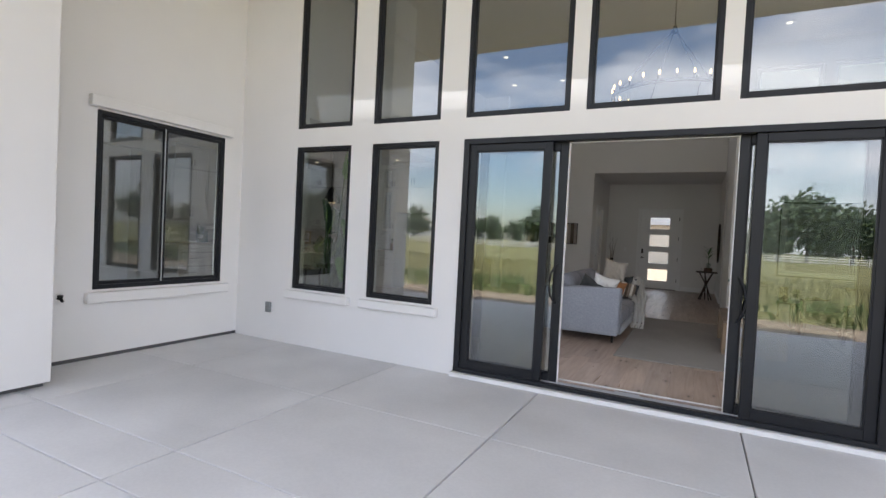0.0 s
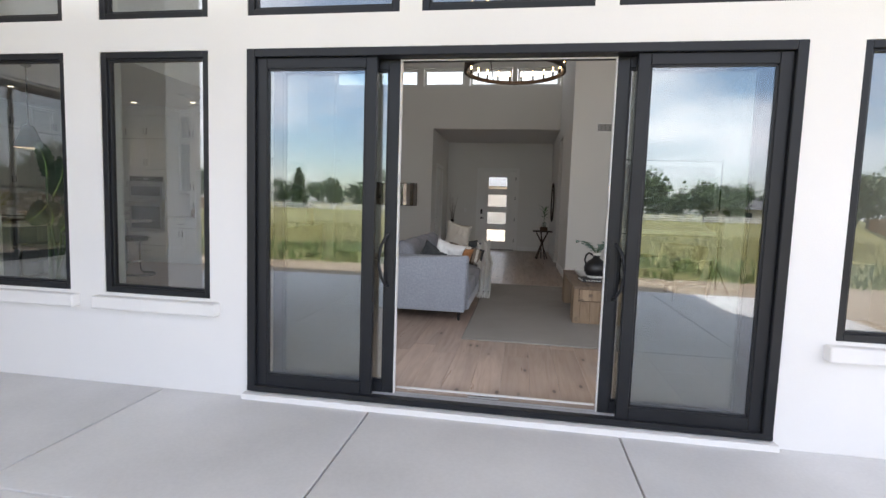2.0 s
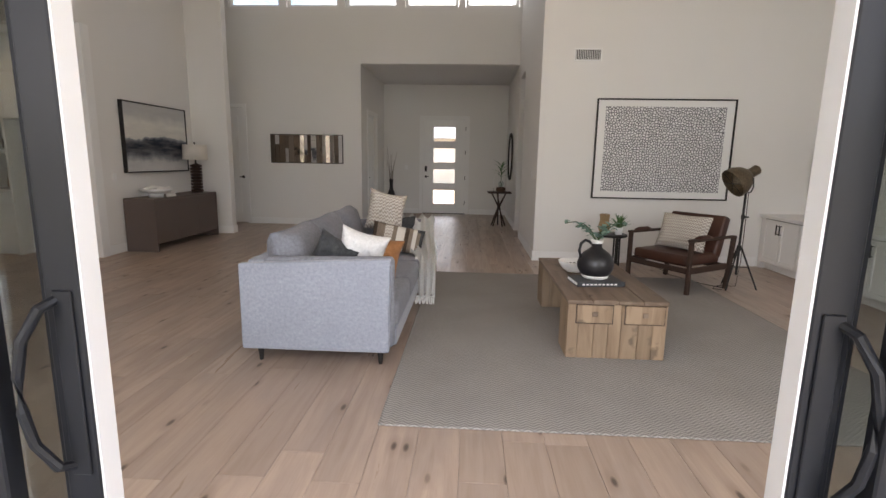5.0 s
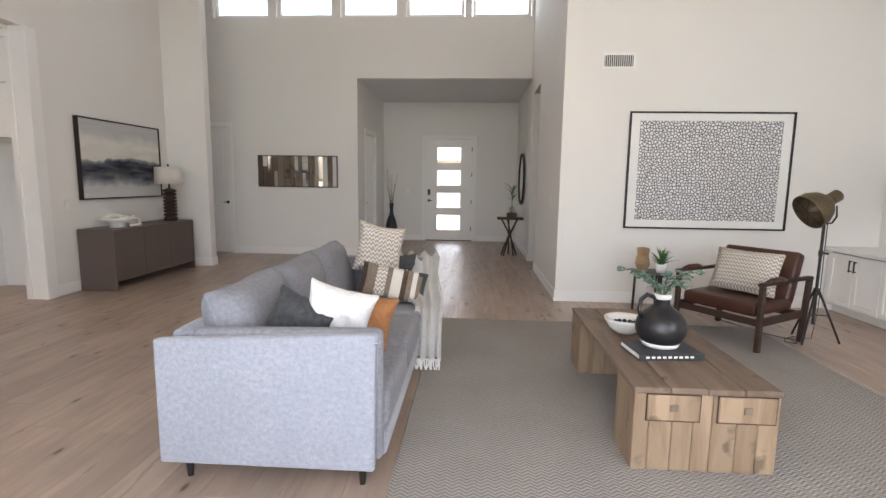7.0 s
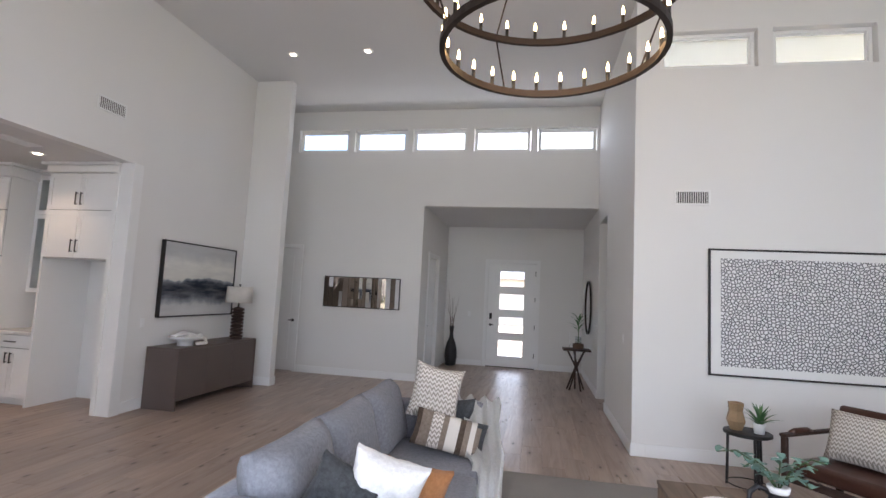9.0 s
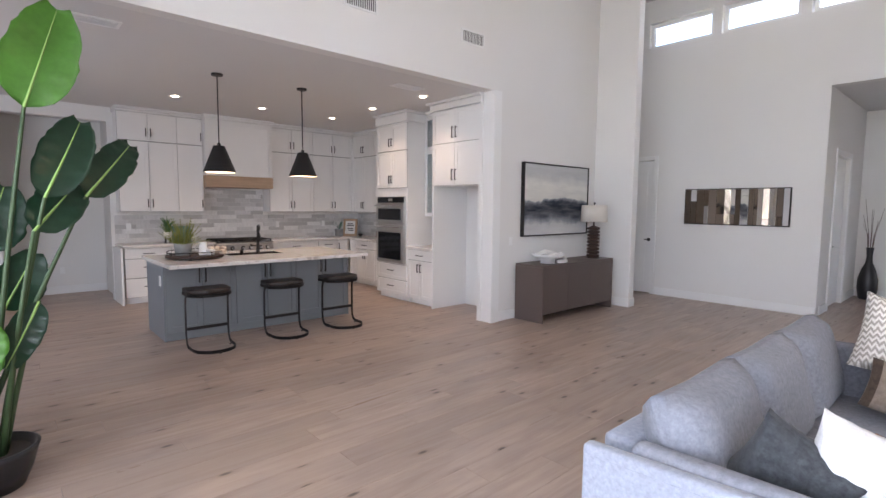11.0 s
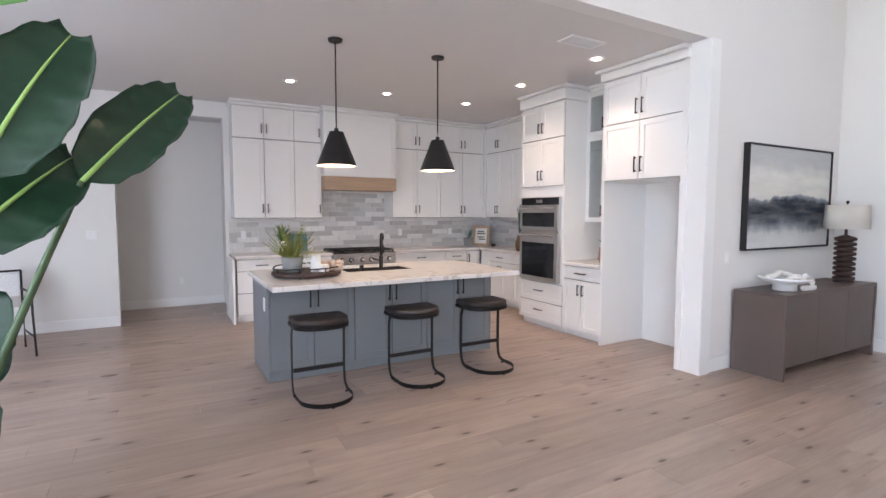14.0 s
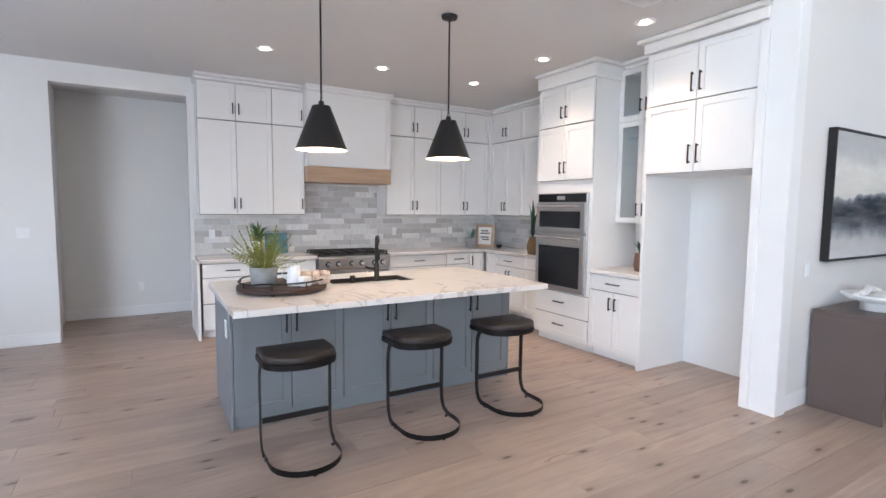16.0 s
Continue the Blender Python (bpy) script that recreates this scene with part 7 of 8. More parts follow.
fc = thing("kitchen_faucet", -7.33, 8.10, 0.91, 0, "matt black gooseneck kitchen faucet", "faucet")
part("base", lathe(bmesh.new(), [(0.028, 0), (0.028, 0.012), (0.021, 0.02), (0.021, 0.14), (0.015, 0.15)], 18), M["iron"], fc, smooth=True)
part("neck", tube(bmesh.new(), [(0, 0, 0.12), (0, 0, 0.31), (-0.006, 0.004, 0.338), (-0.022, 0.012, 0.354), (-0.05, 0.025, 0.36), (-0.12, 0.06, 0.36), (-0.148, 0.074, 0.354), (-0.164, 0.082, 0.338), (-0.17, 0.085, 0.31), (-0.17, 0.085, 0.23)], 0.015, 12), M["iron"], fc, smooth=True)
part("spray_head", rod(bmesh.new(), (-0.17, 0.085, 0.235), (-0.17, 0.085, 0.15), 0.020, 0.017, 14), M["iron"], fc, smooth=True)
part("lever", tube(bmesh.new(), [(0, -0.015, 0.10), (0, -0.055, 0.105), (0, -0.10, 0.12)], 0.009), M["iron"], fc, smooth=True)
sdp = thing("soap_dispenser", -7.31, 7.88, 0.91, 0, "small black soap dispenser by the sink", "dispenser")
part("body", lathe(bmesh.new(), [(0.022, 0), (0.022, 0.05), (0.018, 0.058), (0.0, 0.06)], 16), M["iron"], sdp)

# stools
def stool(x, y, label):
    s = thing("counter_stool", x, y, 0, 0, label, "stool", "stools at the island")
    bm = bmesh.new()
    prof = [(-0.105, -0.218), (-0.105, 0.218), (0.10, 0.218)] + [(0.10 + 0.155 * math.sin(q * math.pi / 12), 0.218 * math.cos(q * math.pi / 12)) for q in range(1, 12)] + [(0.10, -0.218)]
    vs = [bm.verts.new((px, py, 0.602)) for px, py in prof]
    f = bm.faces.new(vs)
    r = bmesh.ops.extrude_face_region(bm, geom=[f])
    tops = [v for v in r["geom"] if isinstance(v, bmesh.types.BMVert)]
    bmesh.ops.translate(bm, verts=tops, vec=(0, 0, 0.05))
    bmesh.ops.recalc_face_normals(bm, faces=bm.faces[:])
    bmesh.ops.bevel(bm, geom=[e for e in bm.edges if abs(e.verts[0].co.z - e.verts[1].co.z) < 1e-5], offset=0.016, segments=3, affect="EDGES", profile=0.5)
    part("seat", bm, M["seat_leather"], s, "dark brown leather seat pad", smooth=True)
    bm = bmesh.new()
    vs = [bm.verts.new((px * 1.0, py * 1.0, 0.588)) for px, py in prof]
    f = bm.faces.new(vs)
    r = bmesh.ops.extrude_face_region(bm, geom=[f])
    bmesh.ops.translate(bm, verts=[v for v in r["geom"] if isinstance(v, bmesh.types.BMVert)], vec=(0, 0, 0.013))
    part("seat_pan", bm, M["iron"], s)
    def strap(pts, w, t):
        bm = bmesh.new()
        prev = None
        for i, p in enumerate(pts):
            p = Vector(p)
            a = Vector(pts[max(0, i - 1)])
            b = Vector(pts[min(len(pts) - 1, i + 1)])
            d = (b - a).normalized()
            sdir = Vector((0, 1, 0)) if abs(d.y) < 0.7 else Vector((1, 0, 0))
            nrm = d.cross(sdir).normalized()
            sdir = nrm.cross(d).normalized()
            ring = [bm.verts.new(p + sdir * w / 2 * u + nrm * t / 2 * v) for u, v in ((-1, -1), (1, -1), (1, 1), (-1, 1))]
            if prev:
                for k in range(4):
                    bm.faces.new((prev[k], prev[(k + 1) % 4], ring[(k + 1) % 4], ring[k]))
            else:
                bm.faces.new(ring)
            prev = ring
        bm.faces.new(prev[::-1])
        bmesh.ops.recalc_face_normals(bm, faces=bm.faces[:])
        return bm
    band = [Vector((px, py, 0.595)) for px, py in prof]
    bm = bmesh.new()
    lo = [bm.verts.new((p.x * 1.02, p.y * 1.02, 0.574)) for p in band]
    hi = [bm.verts.new((p.x * 1.02, p.y * 1.02, 0.606)) for p in band]
    for k in range(len(band)):
        bm.faces.new((lo[k], lo[(k + 1) % len(band)], hi[(k + 1) % len(band)], hi[k]))
    bmesh.ops.solidify(bm, geom=bm.faces[:], thickness=0.006)
    part("seat_band", bm, M["iron"], s, "black metal band round the seat")
    for e in (-1, 1):
        yy = e * 0.218
        part("leg", strap([(0.10, yy, 0.600), (0.055, yy, 0.592), (0.018, yy, 0.562), (-0.003, yy, 0.51), (-0.005, yy, 0.45), (-0.005, yy, 0.16), (0.005, yy, 0.09), (0.03, yy, 0.045), (0.075, yy, 0.026)], 0.009, 0.034), M["iron"], s)
    pts = [(0.07, -0.212)]
    for k in range(15):
        a = -math.pi / 2 + math.pi * k / 14
        pts.append((0.21 + 0.20 * math.cos(a), 0.212 * math.sin(a)))
    pts.append((0.07, 0.212))
    bm = bmesh.new()
    lo = [bm.verts.new((px, py, 0.008)) for px, py in pts]
    hi = [bm.verts.new((px, py, 0.044)) for px, py in pts]
    for k in range(len(pts) - 1):
        bm.faces.new((lo[k], lo[k + 1], hi[k + 1], hi[k]))
    bmesh.ops.solidify(bm, geom=bm.faces[:], thickness=0.009)
    part("base_loop", bm, M["iron"], s, "flat black metal base loop")
    for px, py in ((0.09, -0.205), (0.09, 0.205), (0.40, 0.0)):
        part("glide", rod(bmesh.new(), (px, py, 0.0), (px, py, 0.010), 0.011), M["iron"], s)
    part("foot_rail", box(-0.009, 0.009, -0.208, 0.208, 0.195, 0.228, 0.002), M["iron"], s)
    return s


st1 = stool(-6.58, 7.235, "black metal counter stool with a dark leather seat")
for y in (8.11, 8.865):
    copy_thing(st1, pose(-6.60, y - 0.015, 0))


# pendants
def pendant(x, y, label):
    p = thing("pendant_lamp", x, y, 0, 0, label, "pendant lamp", "pendants over the island")
    bm = lathe(bmesh.new(), [(0.180, 1.918), (0.062, 2.222), (0.018, 2.228)], 40)
    bmesh.ops.delete(bm, geom=[f for f in bm.faces if len(f.verts) > 4], context="FACES_ONLY")
    part("shade", bm, M["iron"], p, "black metal cone shade", smooth=False)
    bm = lathe(bmesh.new(), [(0.176, 1.920), (0.058, 2.217), (0.01, 2.218)], 40)
    bmesh.ops.delete(bm, geom=[f for f in bm.faces if len(f.verts) > 4], context="FACES_ONLY")
    part("shade_lining", bm, M["chalk"], p, "white painted inside of the shade")
    part("rod", rod(bmesh.new(), (0, 0, 2.297), (0, 0, 3.02), 0.007), M["iron"], p)
    part("link", tube(bmesh.new(), [(0.014 * math.cos(k * 0.7854), 0, 2.271 + 0.022 * math.sin(k * 0.7854)) for k in range(8)], 0.004, 6, True), M["iron"], p)
    part("socket", rod(bmesh.new(), (0, 0, 2.224), (0, 0, 2.254), 0.02), M["iron"], p)
    part("canopy", lathe(bmesh.new(), [(0.01, 3.012), (0.06, 3.016), (0.065, 3.038)], 28), M["iron"], p)
    bm = bmesh.new()
    bmesh.ops.create_icosphere(bm, subdivisions=2, radius=0.035, matrix=Matrix.Translation((0, 0, 2.07)))
    part("bulb", bm, M["frost"], p, "glowing round bulb", smooth=True)
    return p


for y in (7.535, 8.575):
    pendant(-6.98, y, "black cone pendant lamp with white lining, switched on")
    la = new("pendant_light", bpy.data.lights.new("pendant_light", "POINT"))
    la.data.energy, la.data.color, la.data.shadow_soft_size = 0.85, (1.0, 0.66, 0.36), 0.05
    la.location = (-6.98, y, 2.00)

# things on the island and counters
TY = 0.91
tr = thing("tray", -7.20, 7.30, TY, 8, "round dark tray with a low black rail", "tray")
part("disc", lathe(bmesh.new(), [(0.30, 0.012), (0.315, 0.016), (0.315, 0.04), (0.30, 0.043), (0.0, 0.04)], 44), M["walnut"], tr, smooth=False)
part("rail", tube(bmesh.new(), [(0.30 * math.cos(k * 0.2618), 0.30 * math.sin(k * 0.2618), 0.085 if (k % 12) in (0, 1, 2, 3, 9, 10, 11) else 0.075) for k in range(24)], 0.006, 6, True), M["iron"], tr)
for k in range(8):
    a = k * math.pi / 4 + 0.2
    part("post", rod(bmesh.new(), (0.30 * math.cos(a), 0.30 * math.sin(a), 0.04), (0.30 * math.cos(a), 0.30 * math.sin(a), 0.085), 0.005), M["iron"], tr)
    if k % 2:
        bm = bmesh.new()
        bmesh.ops.create_icosphere(bm, subdivisions=1, radius=0.013, matrix=Matrix.Translation((0.28 * math.cos(a), 0.28 * math.sin(a), 0.010)))
        part("foot", bm, M["iron"], tr)
pf = thing("potted_fern", -7.20, 7.17, TY + 0.041, 0, "yellow-green fern in a grey cement pot", "plant")
part("pot", lathe(bmesh.new(), [(0.084, 0), (0.098, 0.135), (0.089, 0.137), (0.085, 0.115), (0.0, 0.115)], 26), M["stone_pot"], pf, "grey cement pot", smooth=True)
bm = bmesh.new()
r2 = random.Random(3)
for k in range(52):
    a = k * 2.4
    e = r2.uniform(0.25, 1.4)
    ln = r2.uniform(0.19, 0.33)
    tip = Vector((math.cos(a) * math.cos(e), math.sin(a) * math.cos(e), math.sin(e))) * ln + Vector((0, 0, 0.10))
    base = Vector((0.02 * math.cos(a), 0.02 * math.sin(a), 0.09))
    tube(bm, [base, base.lerp(tip, 0.5) + Vector((0, 0, 0.03)), tip], 0.002, 4)
    for j in range(3, 11):
        q = base.lerp(tip, j / 10)
        sdv = Vector((-math.sin(a), math.cos(a), 0.3)) * 0.042 * (1.1 - j / 12)
        for sg in (-1, 1):
            leaf_blade(bm, q, q + sdv * sg + (tip - base) * 0.06, 0.013, n=2, round_tip=0.7)
part("fronds", bm, M["fern"], pf)
cu = thing("pitcher", -7.10, 7.36, TY + 0.041, 0, "plain white glazed ceramic pitcher", "pitcher")
part("body", lathe(bmesh.new(), [(0.045, 0), (0.052, 0.03), (0.045, 0.10), (0.040, 0.13), (0.045, 0.15), (0.04, 0.15), (0.036, 0.12)], 26), M["white"], cu, smooth=True)
part("handle", tube(bmesh.new(), [(0, -0.046, 0.13), (0, -0.08, 0.12), (0, -0.085, 0.08), (0, -0.05, 0.05)], 0.007), M["white"], cu, smooth=True)
cub = thing("ceramic_cube", -7.05, 7.42, TY + 0.041, 25, "small white ceramic block", "ornament")
part("block", box(-0.04, 0.04, -0.04, 0.04, 0, 0.07, 0.012, 3), M["white"], cub, smooth=True)
bg2 = thing("bead_garland", -7.13, 7.52, TY + 0.041, 0, "pale wooden bead garland on the tray", "beads")
for k in range(16):
    p = (0.065 * math.cos(k * 0.83) * (0.5 + 0.5 * (k % 3) / 2), 0.085 * math.sin(k * 0.83), 0.026 + 0.036 * (k // 9))
    if k == 0:
        bm = bmesh.new()
        bmesh.ops.create_icosphere(bm, subdivisions=2, radius=0.036)
        tan_bead = part("bead", bm, M["bead_tan"], bg2, smooth=True)
        tan_bead.location = p
    else:
        share(tan_bead, bg2, *p)
ps = thing("potted_grass", -9.88, 7.62, TY, 0, "bushy green plant in a white footed pot", "plant")
part("pot", lathe(bmesh.new(), [(0.05, 0.09), (0.065, 0.18), (0.058, 0.18), (0.055, 0.16), (0.0, 0.16)], 24), M["white"], ps, "white pot", smooth=True)
bm = bmesh.new()
for k in range(4):
    a = k * 1.5708 + 0.78
    rod(bm, (0.05 * math.cos(a), 0.05 * math.sin(a), 0), (0.045 * math.cos(a), 0.045 * math.sin(a), 0.10), 0.007)
part("stand", bm, M["iron"], ps, "black plant stand")
bm = bmesh.new()
for k in range(60):
    a, e = k * 2.4, r2.uniform(0.3, 1.4)
    tip = Vector((math.cos(a) * math.cos(e), math.sin(a) * math.cos(e), math.sin(e))) * r2.uniform(0.18, 0.30) + Vector((0, 0, 0.16))
    leaf_blade(bm, (0.02 * math.cos(a), 0.02 * math.sin(a), 0.165), tip, 0.022, n=4, round_tip=0.8)
part("leaves", bm, M["succulent"], ps)
bkk = thing("propped_print", -10.15, 7.90, TY, 90, "small teal print leaning on the backsplash", "picture")
bm = box(-0.11, 0.11, 0, 0.015, 0, 0.20, 0.002)
bmesh.ops.transform(bm, matrix=Euler((radians(-12), 0, 0)).to_matrix().to_4x4(), verts=bm.verts[:])
part("board", bm, surface("teal print", (0.10, 0.22, 0.27), 0.6, var=0.5, big=9, fine=40, bump=0.02), bkk)
bkk.scale = (1.3, 1.0, 1.35)
pfm = thing("picture_stand", -9.95, 11.06, TY, 35, "small wooden framed print on the counter", "picture")
bm = bmesh.new()
for p in ((-0.12, -0.085, 0, 0.29), (0.085, 0.12, 0, 0.29), (-0.085, 0.085, 0, 0.035), (-0.085, 0.085, 0.255, 0.29)):
    X(bm, p[0], p[1], -0.01, 0.012, p[2], p[3], 0.003)
bmesh.ops.transform(bm, matrix=Euler((radians(-10), 0, 0)).to_matrix().to_4x4(), verts=bm.verts[:])
part("picture_frame", bm, M["hoodwood"], pfm, "wooden frame")
bm = box(-0.085, 0.085, 0, 0.008, 0.035, 0.255)
bmesh.ops.transform(bm, matrix=Euler((radians(-10), 0, 0)).to_matrix().to_4x4(), verts=bm.verts[:])
part("print", bm, M["paper"], pfm)
bm = bmesh.new()
for k, (x0, x1, z) in enumerate(((-0.05, 0.04, 0.20), (-0.06, 0.06, 0.17), (-0.05, 0.05, 0.12), (-0.03, 0.06, 0.09))):
    X(bm, x0, x1, -0.002, 0.0, z, z + 0.014)
bmesh.ops.transform(bm, matrix=Euler((radians(-10), 0, 0)).to_matrix().to_4x4(), verts=bm.verts[:])
part("print_marks", bm, M["bookblack"], pfm)
pfm.scale = (1.3, 1.3, 1.25)
sc = thing("potted_sprig", -9.93, 10.80, TY, 0, "grey pot with a small green sprig", "plant")
part("pot", lathe(bmesh.new(), [(0.06, 0), (0.072, 0.12), (0.064, 0.12), (0.06, 0.10), (0.0, 0.10)], 22), M["stone_pot"], sc, smooth=True)
bm = bmesh.new()
for k in range(9):
    a = k * 2.1
    leaf_blade(bm, (0, 0, 0.1), (0.12 * math.cos(a), 0.12 * math.sin(a), 0.16 + 0.012 * k), 0.03, n=3)
part("leaves", bm, M["eucalyptus"], sc)
sc.scale = (1.25, 1.25, 1.3)
cb = thing("small_bowl", -9.66, 11.14, TY, 0, "small black bowl beside the print", "bowl")
part("shell", lathe(bmesh.new(), [(0.025, 0), (0.045, 0.03), (0.048, 0.055), (0.043, 0.055), (0.0, 0.02)], 18), M["ceramic"], cb, smooth=True)
wvv = thing("wicker_vase", -8.64, 10.93, TY, 0, "woven wicker vase with dark leaves", "vase")
part("body", lathe(bmesh.new(), [(0.055, 0), (0.075, 0.06), (0.075, 0.14), (0.05, 0.20), (0.045, 0.24), (0.04, 0.24)], 20), M["wicker"], wvv, smooth=True)
snk = thing("snake_plant", -8.64, 10.93, TY, 0, "tall dark snake plant leaves in the wicker vase", "plant")
bm = bmesh.new()
for k in range(6):
    a = k * 1.1
    leaf_blade(bm, (0.01 * math.cos(a), 0.01 * math.sin(a), 0.2), (0.07 * math.cos(a), 0.07 * math.sin(a), 0.55 + 0.035 * k), 0.055, n=5, curl=0.05, round_tip=0.8, shape=0.6)
part("leaves", bm, M["leaf"], snk)
hv = thing("clay_vase", -6.74, 10.68, TY, 0, "small tan clay vase with dark spiky leaves", "vase")
part("body", lathe(bmesh.new(), [(0.04, 0), (0.055, 0.05), (0.05, 0.12), (0.042, 0.17), (0.05, 0.18), (0.04, 0.18)], 20), M["clay"], hv, smooth=True)
bm = bmesh.new()
for k in range(12):
    a = k * 2.4
    leaf_blade(bm, (0, 0, 0.17), (0.07 * math.cos(a), 0.07 * math.sin(a), 0.25 + 0.006 * k), 0.02, n=3, round_tip=0.8)
part("leaves", bm, M["leaf"], hv)
for y, z in ((7.14, 1.17), (9.62, 1.17), (10.6, 1.17)):
    switch_plate(KX + 0.013, y, z, 90, 1, "white outlet plate on the backsplash")

# dining chair seen past the opening
dc = thing("dining_chair", -9.20, 4.62, 0, 20, "black metal frame chair with a white leather sling seat", "chair")
part("seat", box(-0.24, 0.24, -0.22, 0.22, 0.43, 0.46, 0.012, 2), M["white_cloth"], dc)
part("backrest", box(-0.24, -0.215, -0.22, 0.22, 0.58, 0.84, 0.01, 2), M["white_cloth"], dc)
for e in (-1, 1):
    for x in (-0.25, 0.25):
        part("leg", tube(bmesh.new(), [(x * 1.1, e * 0.245, 0), (x, e * 0.235, 0.45), (x, e * 0.235, 0.86 if x < 0 else 0.66)], 0.011, 8), M["iron"], dc)
    part("arm", tube(bmesh.new(), [(-0.25, e * 0.235, 0.66), (0.25, e * 0.235, 0.66)], 0.011, 8), M["iron"], dc)
    part("stretcher", tube(bmesh.new(), [(-0.265, e * 0.24, 0.20), (0.265, e * 0.24, 0.20)], 0.009, 8), M["iron"], dc)
part("back_bar", tube(bmesh.new(), [(-0.25, -0.235, 0.86), (-0.25, 0.235, 0.86)], 0.011, 8), M["iron"], dc)


# banana-leaf plant by the wall
bp = thing("bird_of_paradise_plant", -4.42, 5.48, 0, 0, "tall potted plant with broad dark green paddle leaves", "plant")
part("pot", lathe(bmesh.new(), [(0.15, 0.0), (0.19, 0.10), (0.215, 0.19), (0.225, 0.22), (0.205, 0.225), (0.19, 0.18), (0.0, 0.17)], 36), M["ceramic"], bp, "black round pot", smooth=True)
part("soil", lathe(bmesh.new(), [(0.188, 0.172), (0.188, 0.18), (0.0, 0.185)], 24), M["soil"], bp)


def paddle(base, mid, tip, width, material, facing, seed):
    """A stalk from the pot and a broad leaf with a pale rib and torn edges."""
    r3 = random.Random(seed)
    b, m, t = Vector(base), Vector(mid), Vector(tip)
    ctrl = [b.lerp(m, i / 6) + Vector((0, 0, 0.04 * math.sin(math.pi * i / 6))) for i in range(7)]
    stalk = part("stalk", tube(bmesh.new(), ctrl + [m.lerp(t, 0.12)], 0.017, 8, r1=0.008), M["stem"], bp, smooth=True)
    d = t - m
    s = d.cross(Vector(facing)).normalized()
    u = s.cross(d).normalized()
    bm = bmesh.new()
    n_, w_ = 16, 7
    grid = []
    for i in range(n_ + 1):
        q = i / n_
        w = width / 2 * (math.sin(math.pi * (0.06 + 0.90 * q ** 0.80)) ** 0.55)
        c = m + d * q + u * 0.10 * d.length * math.sin(math.pi * q * 0.9)
        row = []
        for k in range(-w_, w_ + 1):
            f = k / w_
            rag = 1.0 - (0.10 * (r3.random() ** 4) if abs(k) == w_ else 0)
            row.append(bm.verts.new(c + s * w * f * rag + u * (0.16 * w * (f * f) + 0.010 * math.sin(i * 2.2 + abs(f) * 3) * abs(f)) + d * (0.05 * abs(f))))
        grid.append(row)
    for a, b2 in zip(grid, grid[1:]):
        for k in range(2 * w_):
            bm.faces.new((a[k], a[k + 1], b2[k + 1], b2[k]))
    bmesh.ops.solidify(bm, geom=bm.faces[:], thickness=0.002)
    leaf = part("leaf", bm, material, bp, smooth=True)
    rib = [m + d * q + u * (0.10 * d.length * math.sin(math.pi * q * 0.9) + 0.002) for q in [i / 10 for i in range(11)]]
    part("rib", tube(bmesh.new(), rib, 0.008, 6, r1=0.002), M["rib"], leaf, "pale leaf rib", smooth=True)


FACE_CAM = (0.95, 0.1, 0.2)
LEAVES = [  # middle of the leaf's base, its tip, width, light or dark
    ((0.05, 0.235, 2.05), (0.00, 0.40, 2.60), 0.34, "leaf_light"),
    ((0.30, 0.285, 1.57), (0.10, 0.465, 1.985), 0.245, "leaf"),
    ((0.12, 0.475, 1.58), (-0.13, 0.735, 1.90), 0.215, "leaf"),
    ((0.28, 0.236, 1.40), (0.02, 0.442, 1.65), 0.24, "leaf"),
    ((-0.03, 0.027, 1.28), (-0.03, 0.135, 1.63), 0.30, "leaf"),
    ((-0.03, 0.10, 0.96), (0.03, 0.24, 1.27), 0.25, "leaf"),
    ((0.15, 0.245, 1.02), (0.12, 0.094, 0.68), 0.17, "leaf"),
    ((0.22, -0.05, 0.98), (0.27, -0.025, 0.66), 0.30, "leaf_light"),
    ((0.22, 0.063, 1.27), (0.32, -0.15, 1.45), 0.22, "leaf_light"),
    ((0.02, -0.071, 1.45), (0.02, -0.16, 1.74), 0.20, "leaf"),
    ((-0.08, 0.021, 1.21), (-0.08, -0.169, 1.06), 0.22, "leaf"),
    ((0.12, -0.135, 1.04), (0.22, -0.26, 1.22), 0.22, "leaf"),
]
for i, (mid, tip, w, mt) in enumerate(LEAVES):
    a = i * 2.4
    paddle((0.07 * math.cos(a), 0.07 * math.sin(a), 0.18), mid, tip, w, M[mt], FACE_CAM, i)

# ---- pieces: backsplash tiles and oak boards ----
bs = solid("backsplash_wall", X(X(box(KX, KX + 0.004, 6.95, 11.465, 0.91, 1.415), KX, KX + 0.004, 8.21, 9.35, 1.415, 1.84), KX + 0.004, -7.975, 11.462, 11.468, 0.91, 1.415), M["joint"], "backsplash of glazed grey tiles with pale joints", "backsplash", "structure")
bs.data.materials[0] = M["chalk"]
TW, TH = 0.30, 0.075
tile0 = None
def lay(u, z, w, side):
    global tile0
    if w < 0.03:
        return
    if tile0 is None:
        tile0 = part("tile", box(-0.5, 0.5, -0.008, 0.0, 0.0, TH - 0.003, 0.0015), M["tile"], bs)
        tile0.rotation_euler = (0, 0, radians(90))
        o = tile0
    else:
        o = share(tile0, bs, 0, 0, 0)
    o.scale = (w - 0.003, 1, 1)
    if side == "range":
        o.location, o.rotation_euler = (KX + 0.0042, u + w / 2, z), (0, 0, radians(90))
    else:
        o.location, o.rotation_euler = (u + w / 2, 11.4618, z), (0, 0, 0)


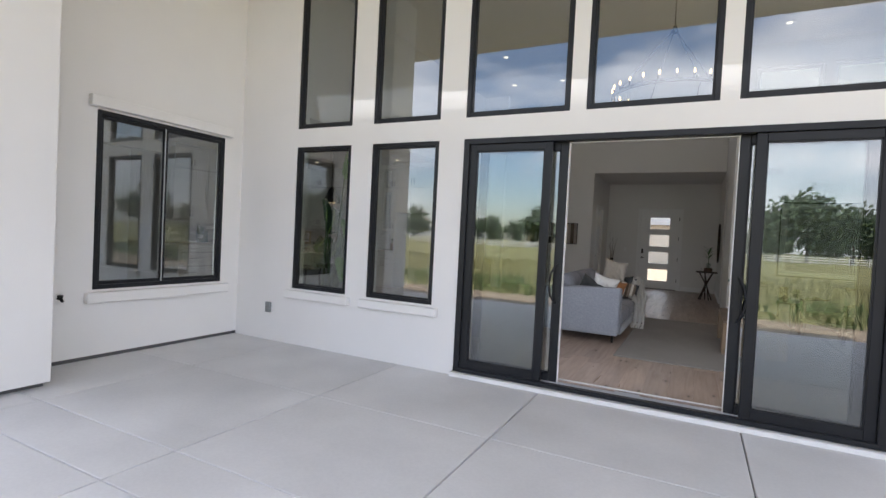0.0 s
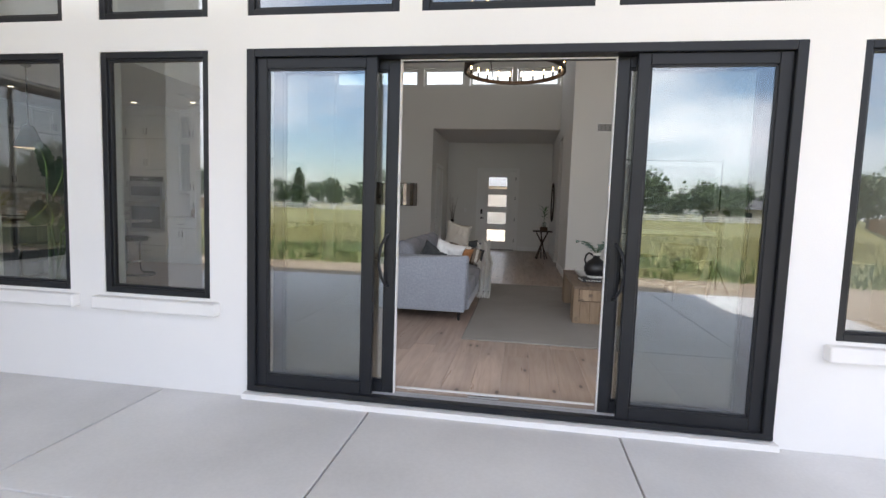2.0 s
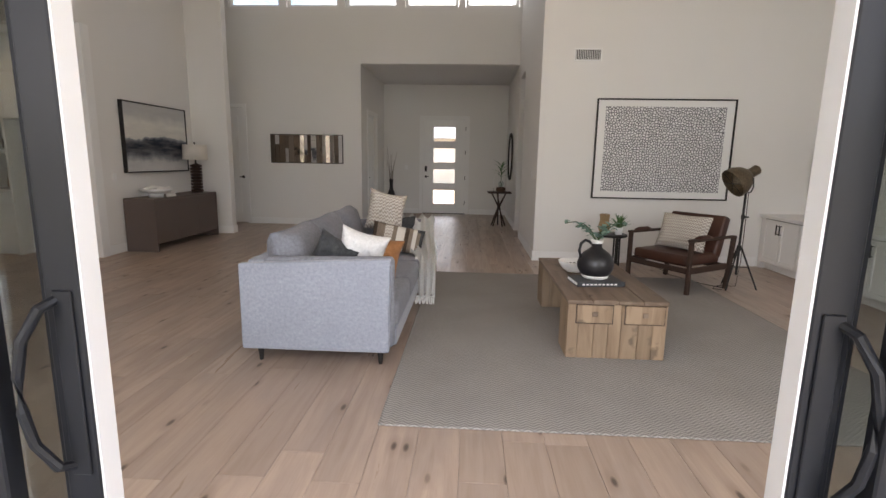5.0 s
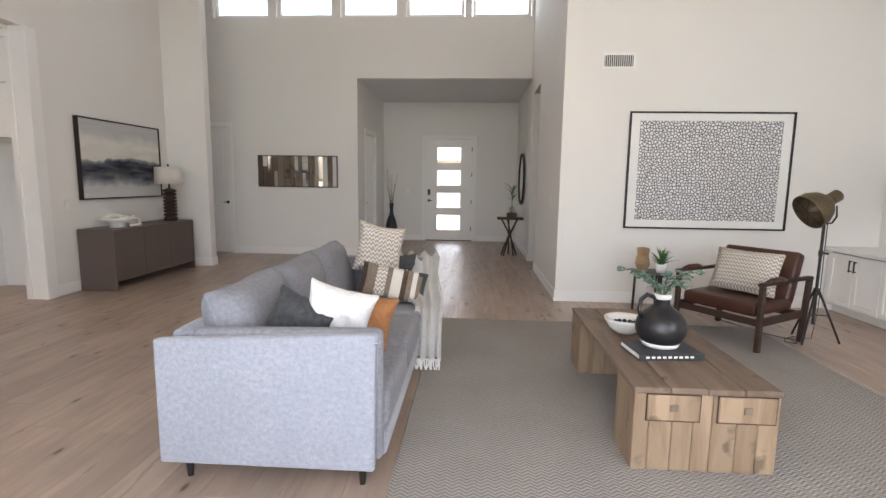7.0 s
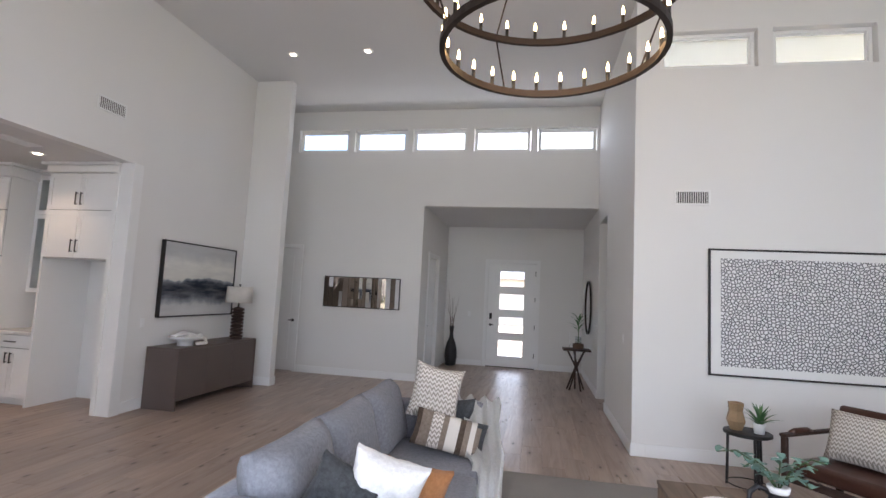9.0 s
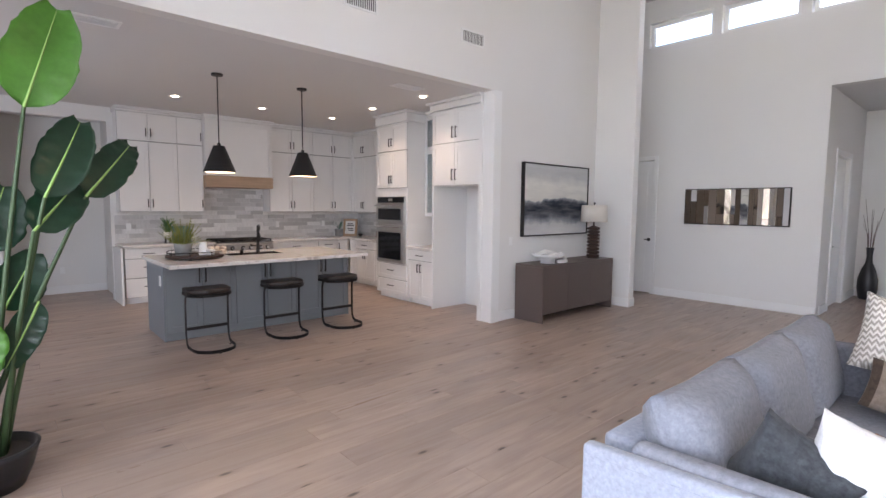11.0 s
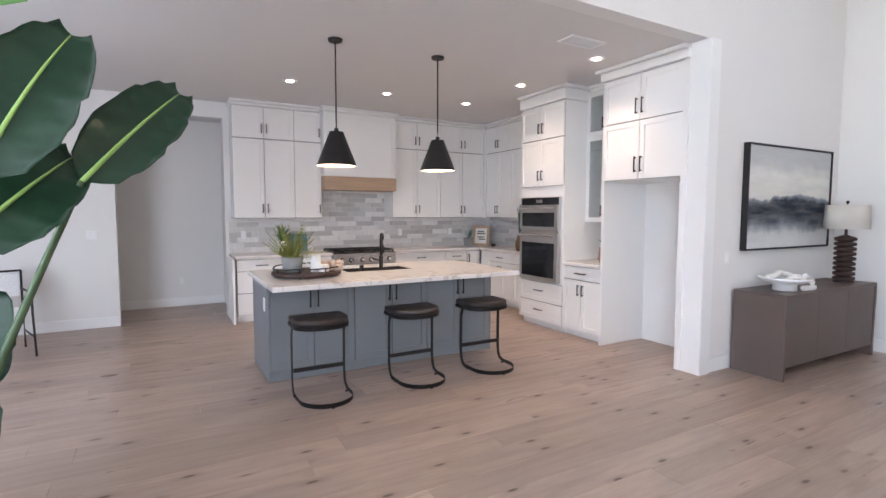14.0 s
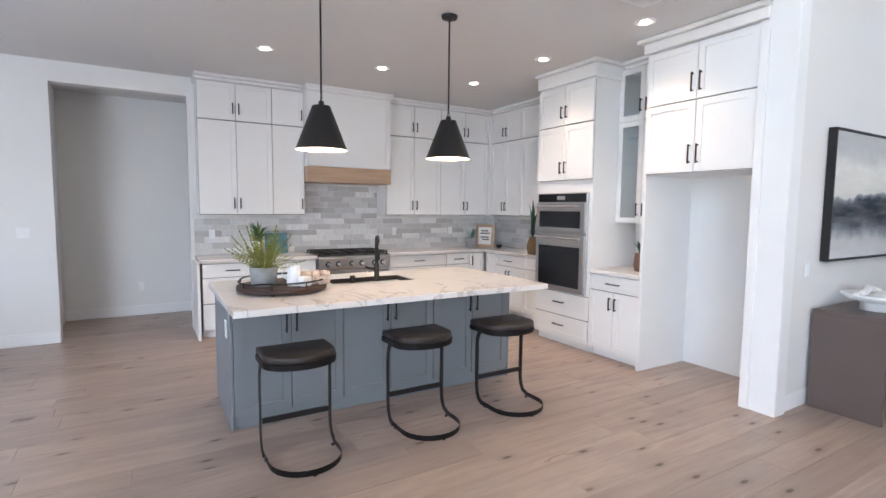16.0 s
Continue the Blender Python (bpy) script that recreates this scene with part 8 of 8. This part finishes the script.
for row in range(12):
    z = 0.912 + row * TH
    spans = [("range", 6.95, 11.455)] if z + TH < 1.43 else ([("range", 8.215, 9.345)] if z + TH < 1.85 else [])
    if z + TH < 1.43:
        spans.append(("side", KX + 0.015, -7.98))
    for side, u0, u1 in spans:
        u = u0 - (0.0, 0.11, 0.2)[row % 3]
        while u < u1:
            a, b = max(u, u0), min(u + TW, u1)
            lay(a, z, b - a, side)
            u += TW

floor = solid("floor", box(-11.6, 4.6, 5.1, 17.0, -0.019, -0.015), M["joint"], "wide pale oak plank floor with knots", "floor", "structure")
PW = 0.215
board_meshes = {}
r4 = random.Random(11)
rest_v, rest_f = [], []
def inside(x, y):
    return (y >= 4.93 and x > -5.45) or x <= -5.45


count = 0
nx = int((4.6 + 11.5) / PW) + 1
for i in range(nx):
    x0 = -11.5 + i * PW
    y = 1.85 - r4.uniform(0, 1.8)
    while y < 17.1:
        ln = r4.choice((1.2, 1.6, 2.0, 2.2))
        a, b = max(y, 1.8), min(y + ln, 17.1)
        y += ln
        if x0 + PW > -5.43:
            a = max(a, 4.93)
        if b - a < 0.08 or b < 1.85:
            continue
        if x0 > 0.7 and a > 11.2 or (x0 + PW < -2.8 and a > 14.5) or x0 + PW < KX - 1.3:
            continue
        near = (-6.6 < x0 < 2.2 and a < 10.2 and b > 5.0) and abs(b - a - ln) < 0.01 and count < 300
        if near:
            if ln not in board_meshes:
                board_meshes[ln] = part("plank", box(0.0006, PW - 0.0006, 0.0006, ln - 0.0006, -0.014, 0.0, 0.0012), M["oak"], floor)
                board_meshes[ln].location = (x0, a, 0)
            else:
                share(board_meshes[ln], floor, x0, a, 0)
            count += 1
        else:
            k = len(rest_v)
            e, c = 0.0006, 0.0015
            for zz, q in ((-0.014, 0), (-c, 0), (0.0, c)):
                rest_v += [(x0 + e + q, a + e + q, zz), (x0 + PW - e - q, a + e + q, zz), (x0 + PW - e - q, b - e - q, zz), (x0 + e + q, b - e - q, zz)]
            for lv in (0, 4):
                for s in range(4):
                    rest_f.append((k + lv + s, k + lv + (s + 1) % 4, k + lv + 4 + (s + 1) % 4, k + lv + 4 + s))
            rest_f.append((k + 8, k + 9, k + 10, k + 11))
me = bpy.data.meshes.new("planks_beyond")
me.from_pydata(rest_v, [], rest_f)
me.materials.append(M["oak_far"])
far = new("planks_beyond", me)
far.parent = floor
tagged(far, "pale oak planks further off", "", "", "stuff")
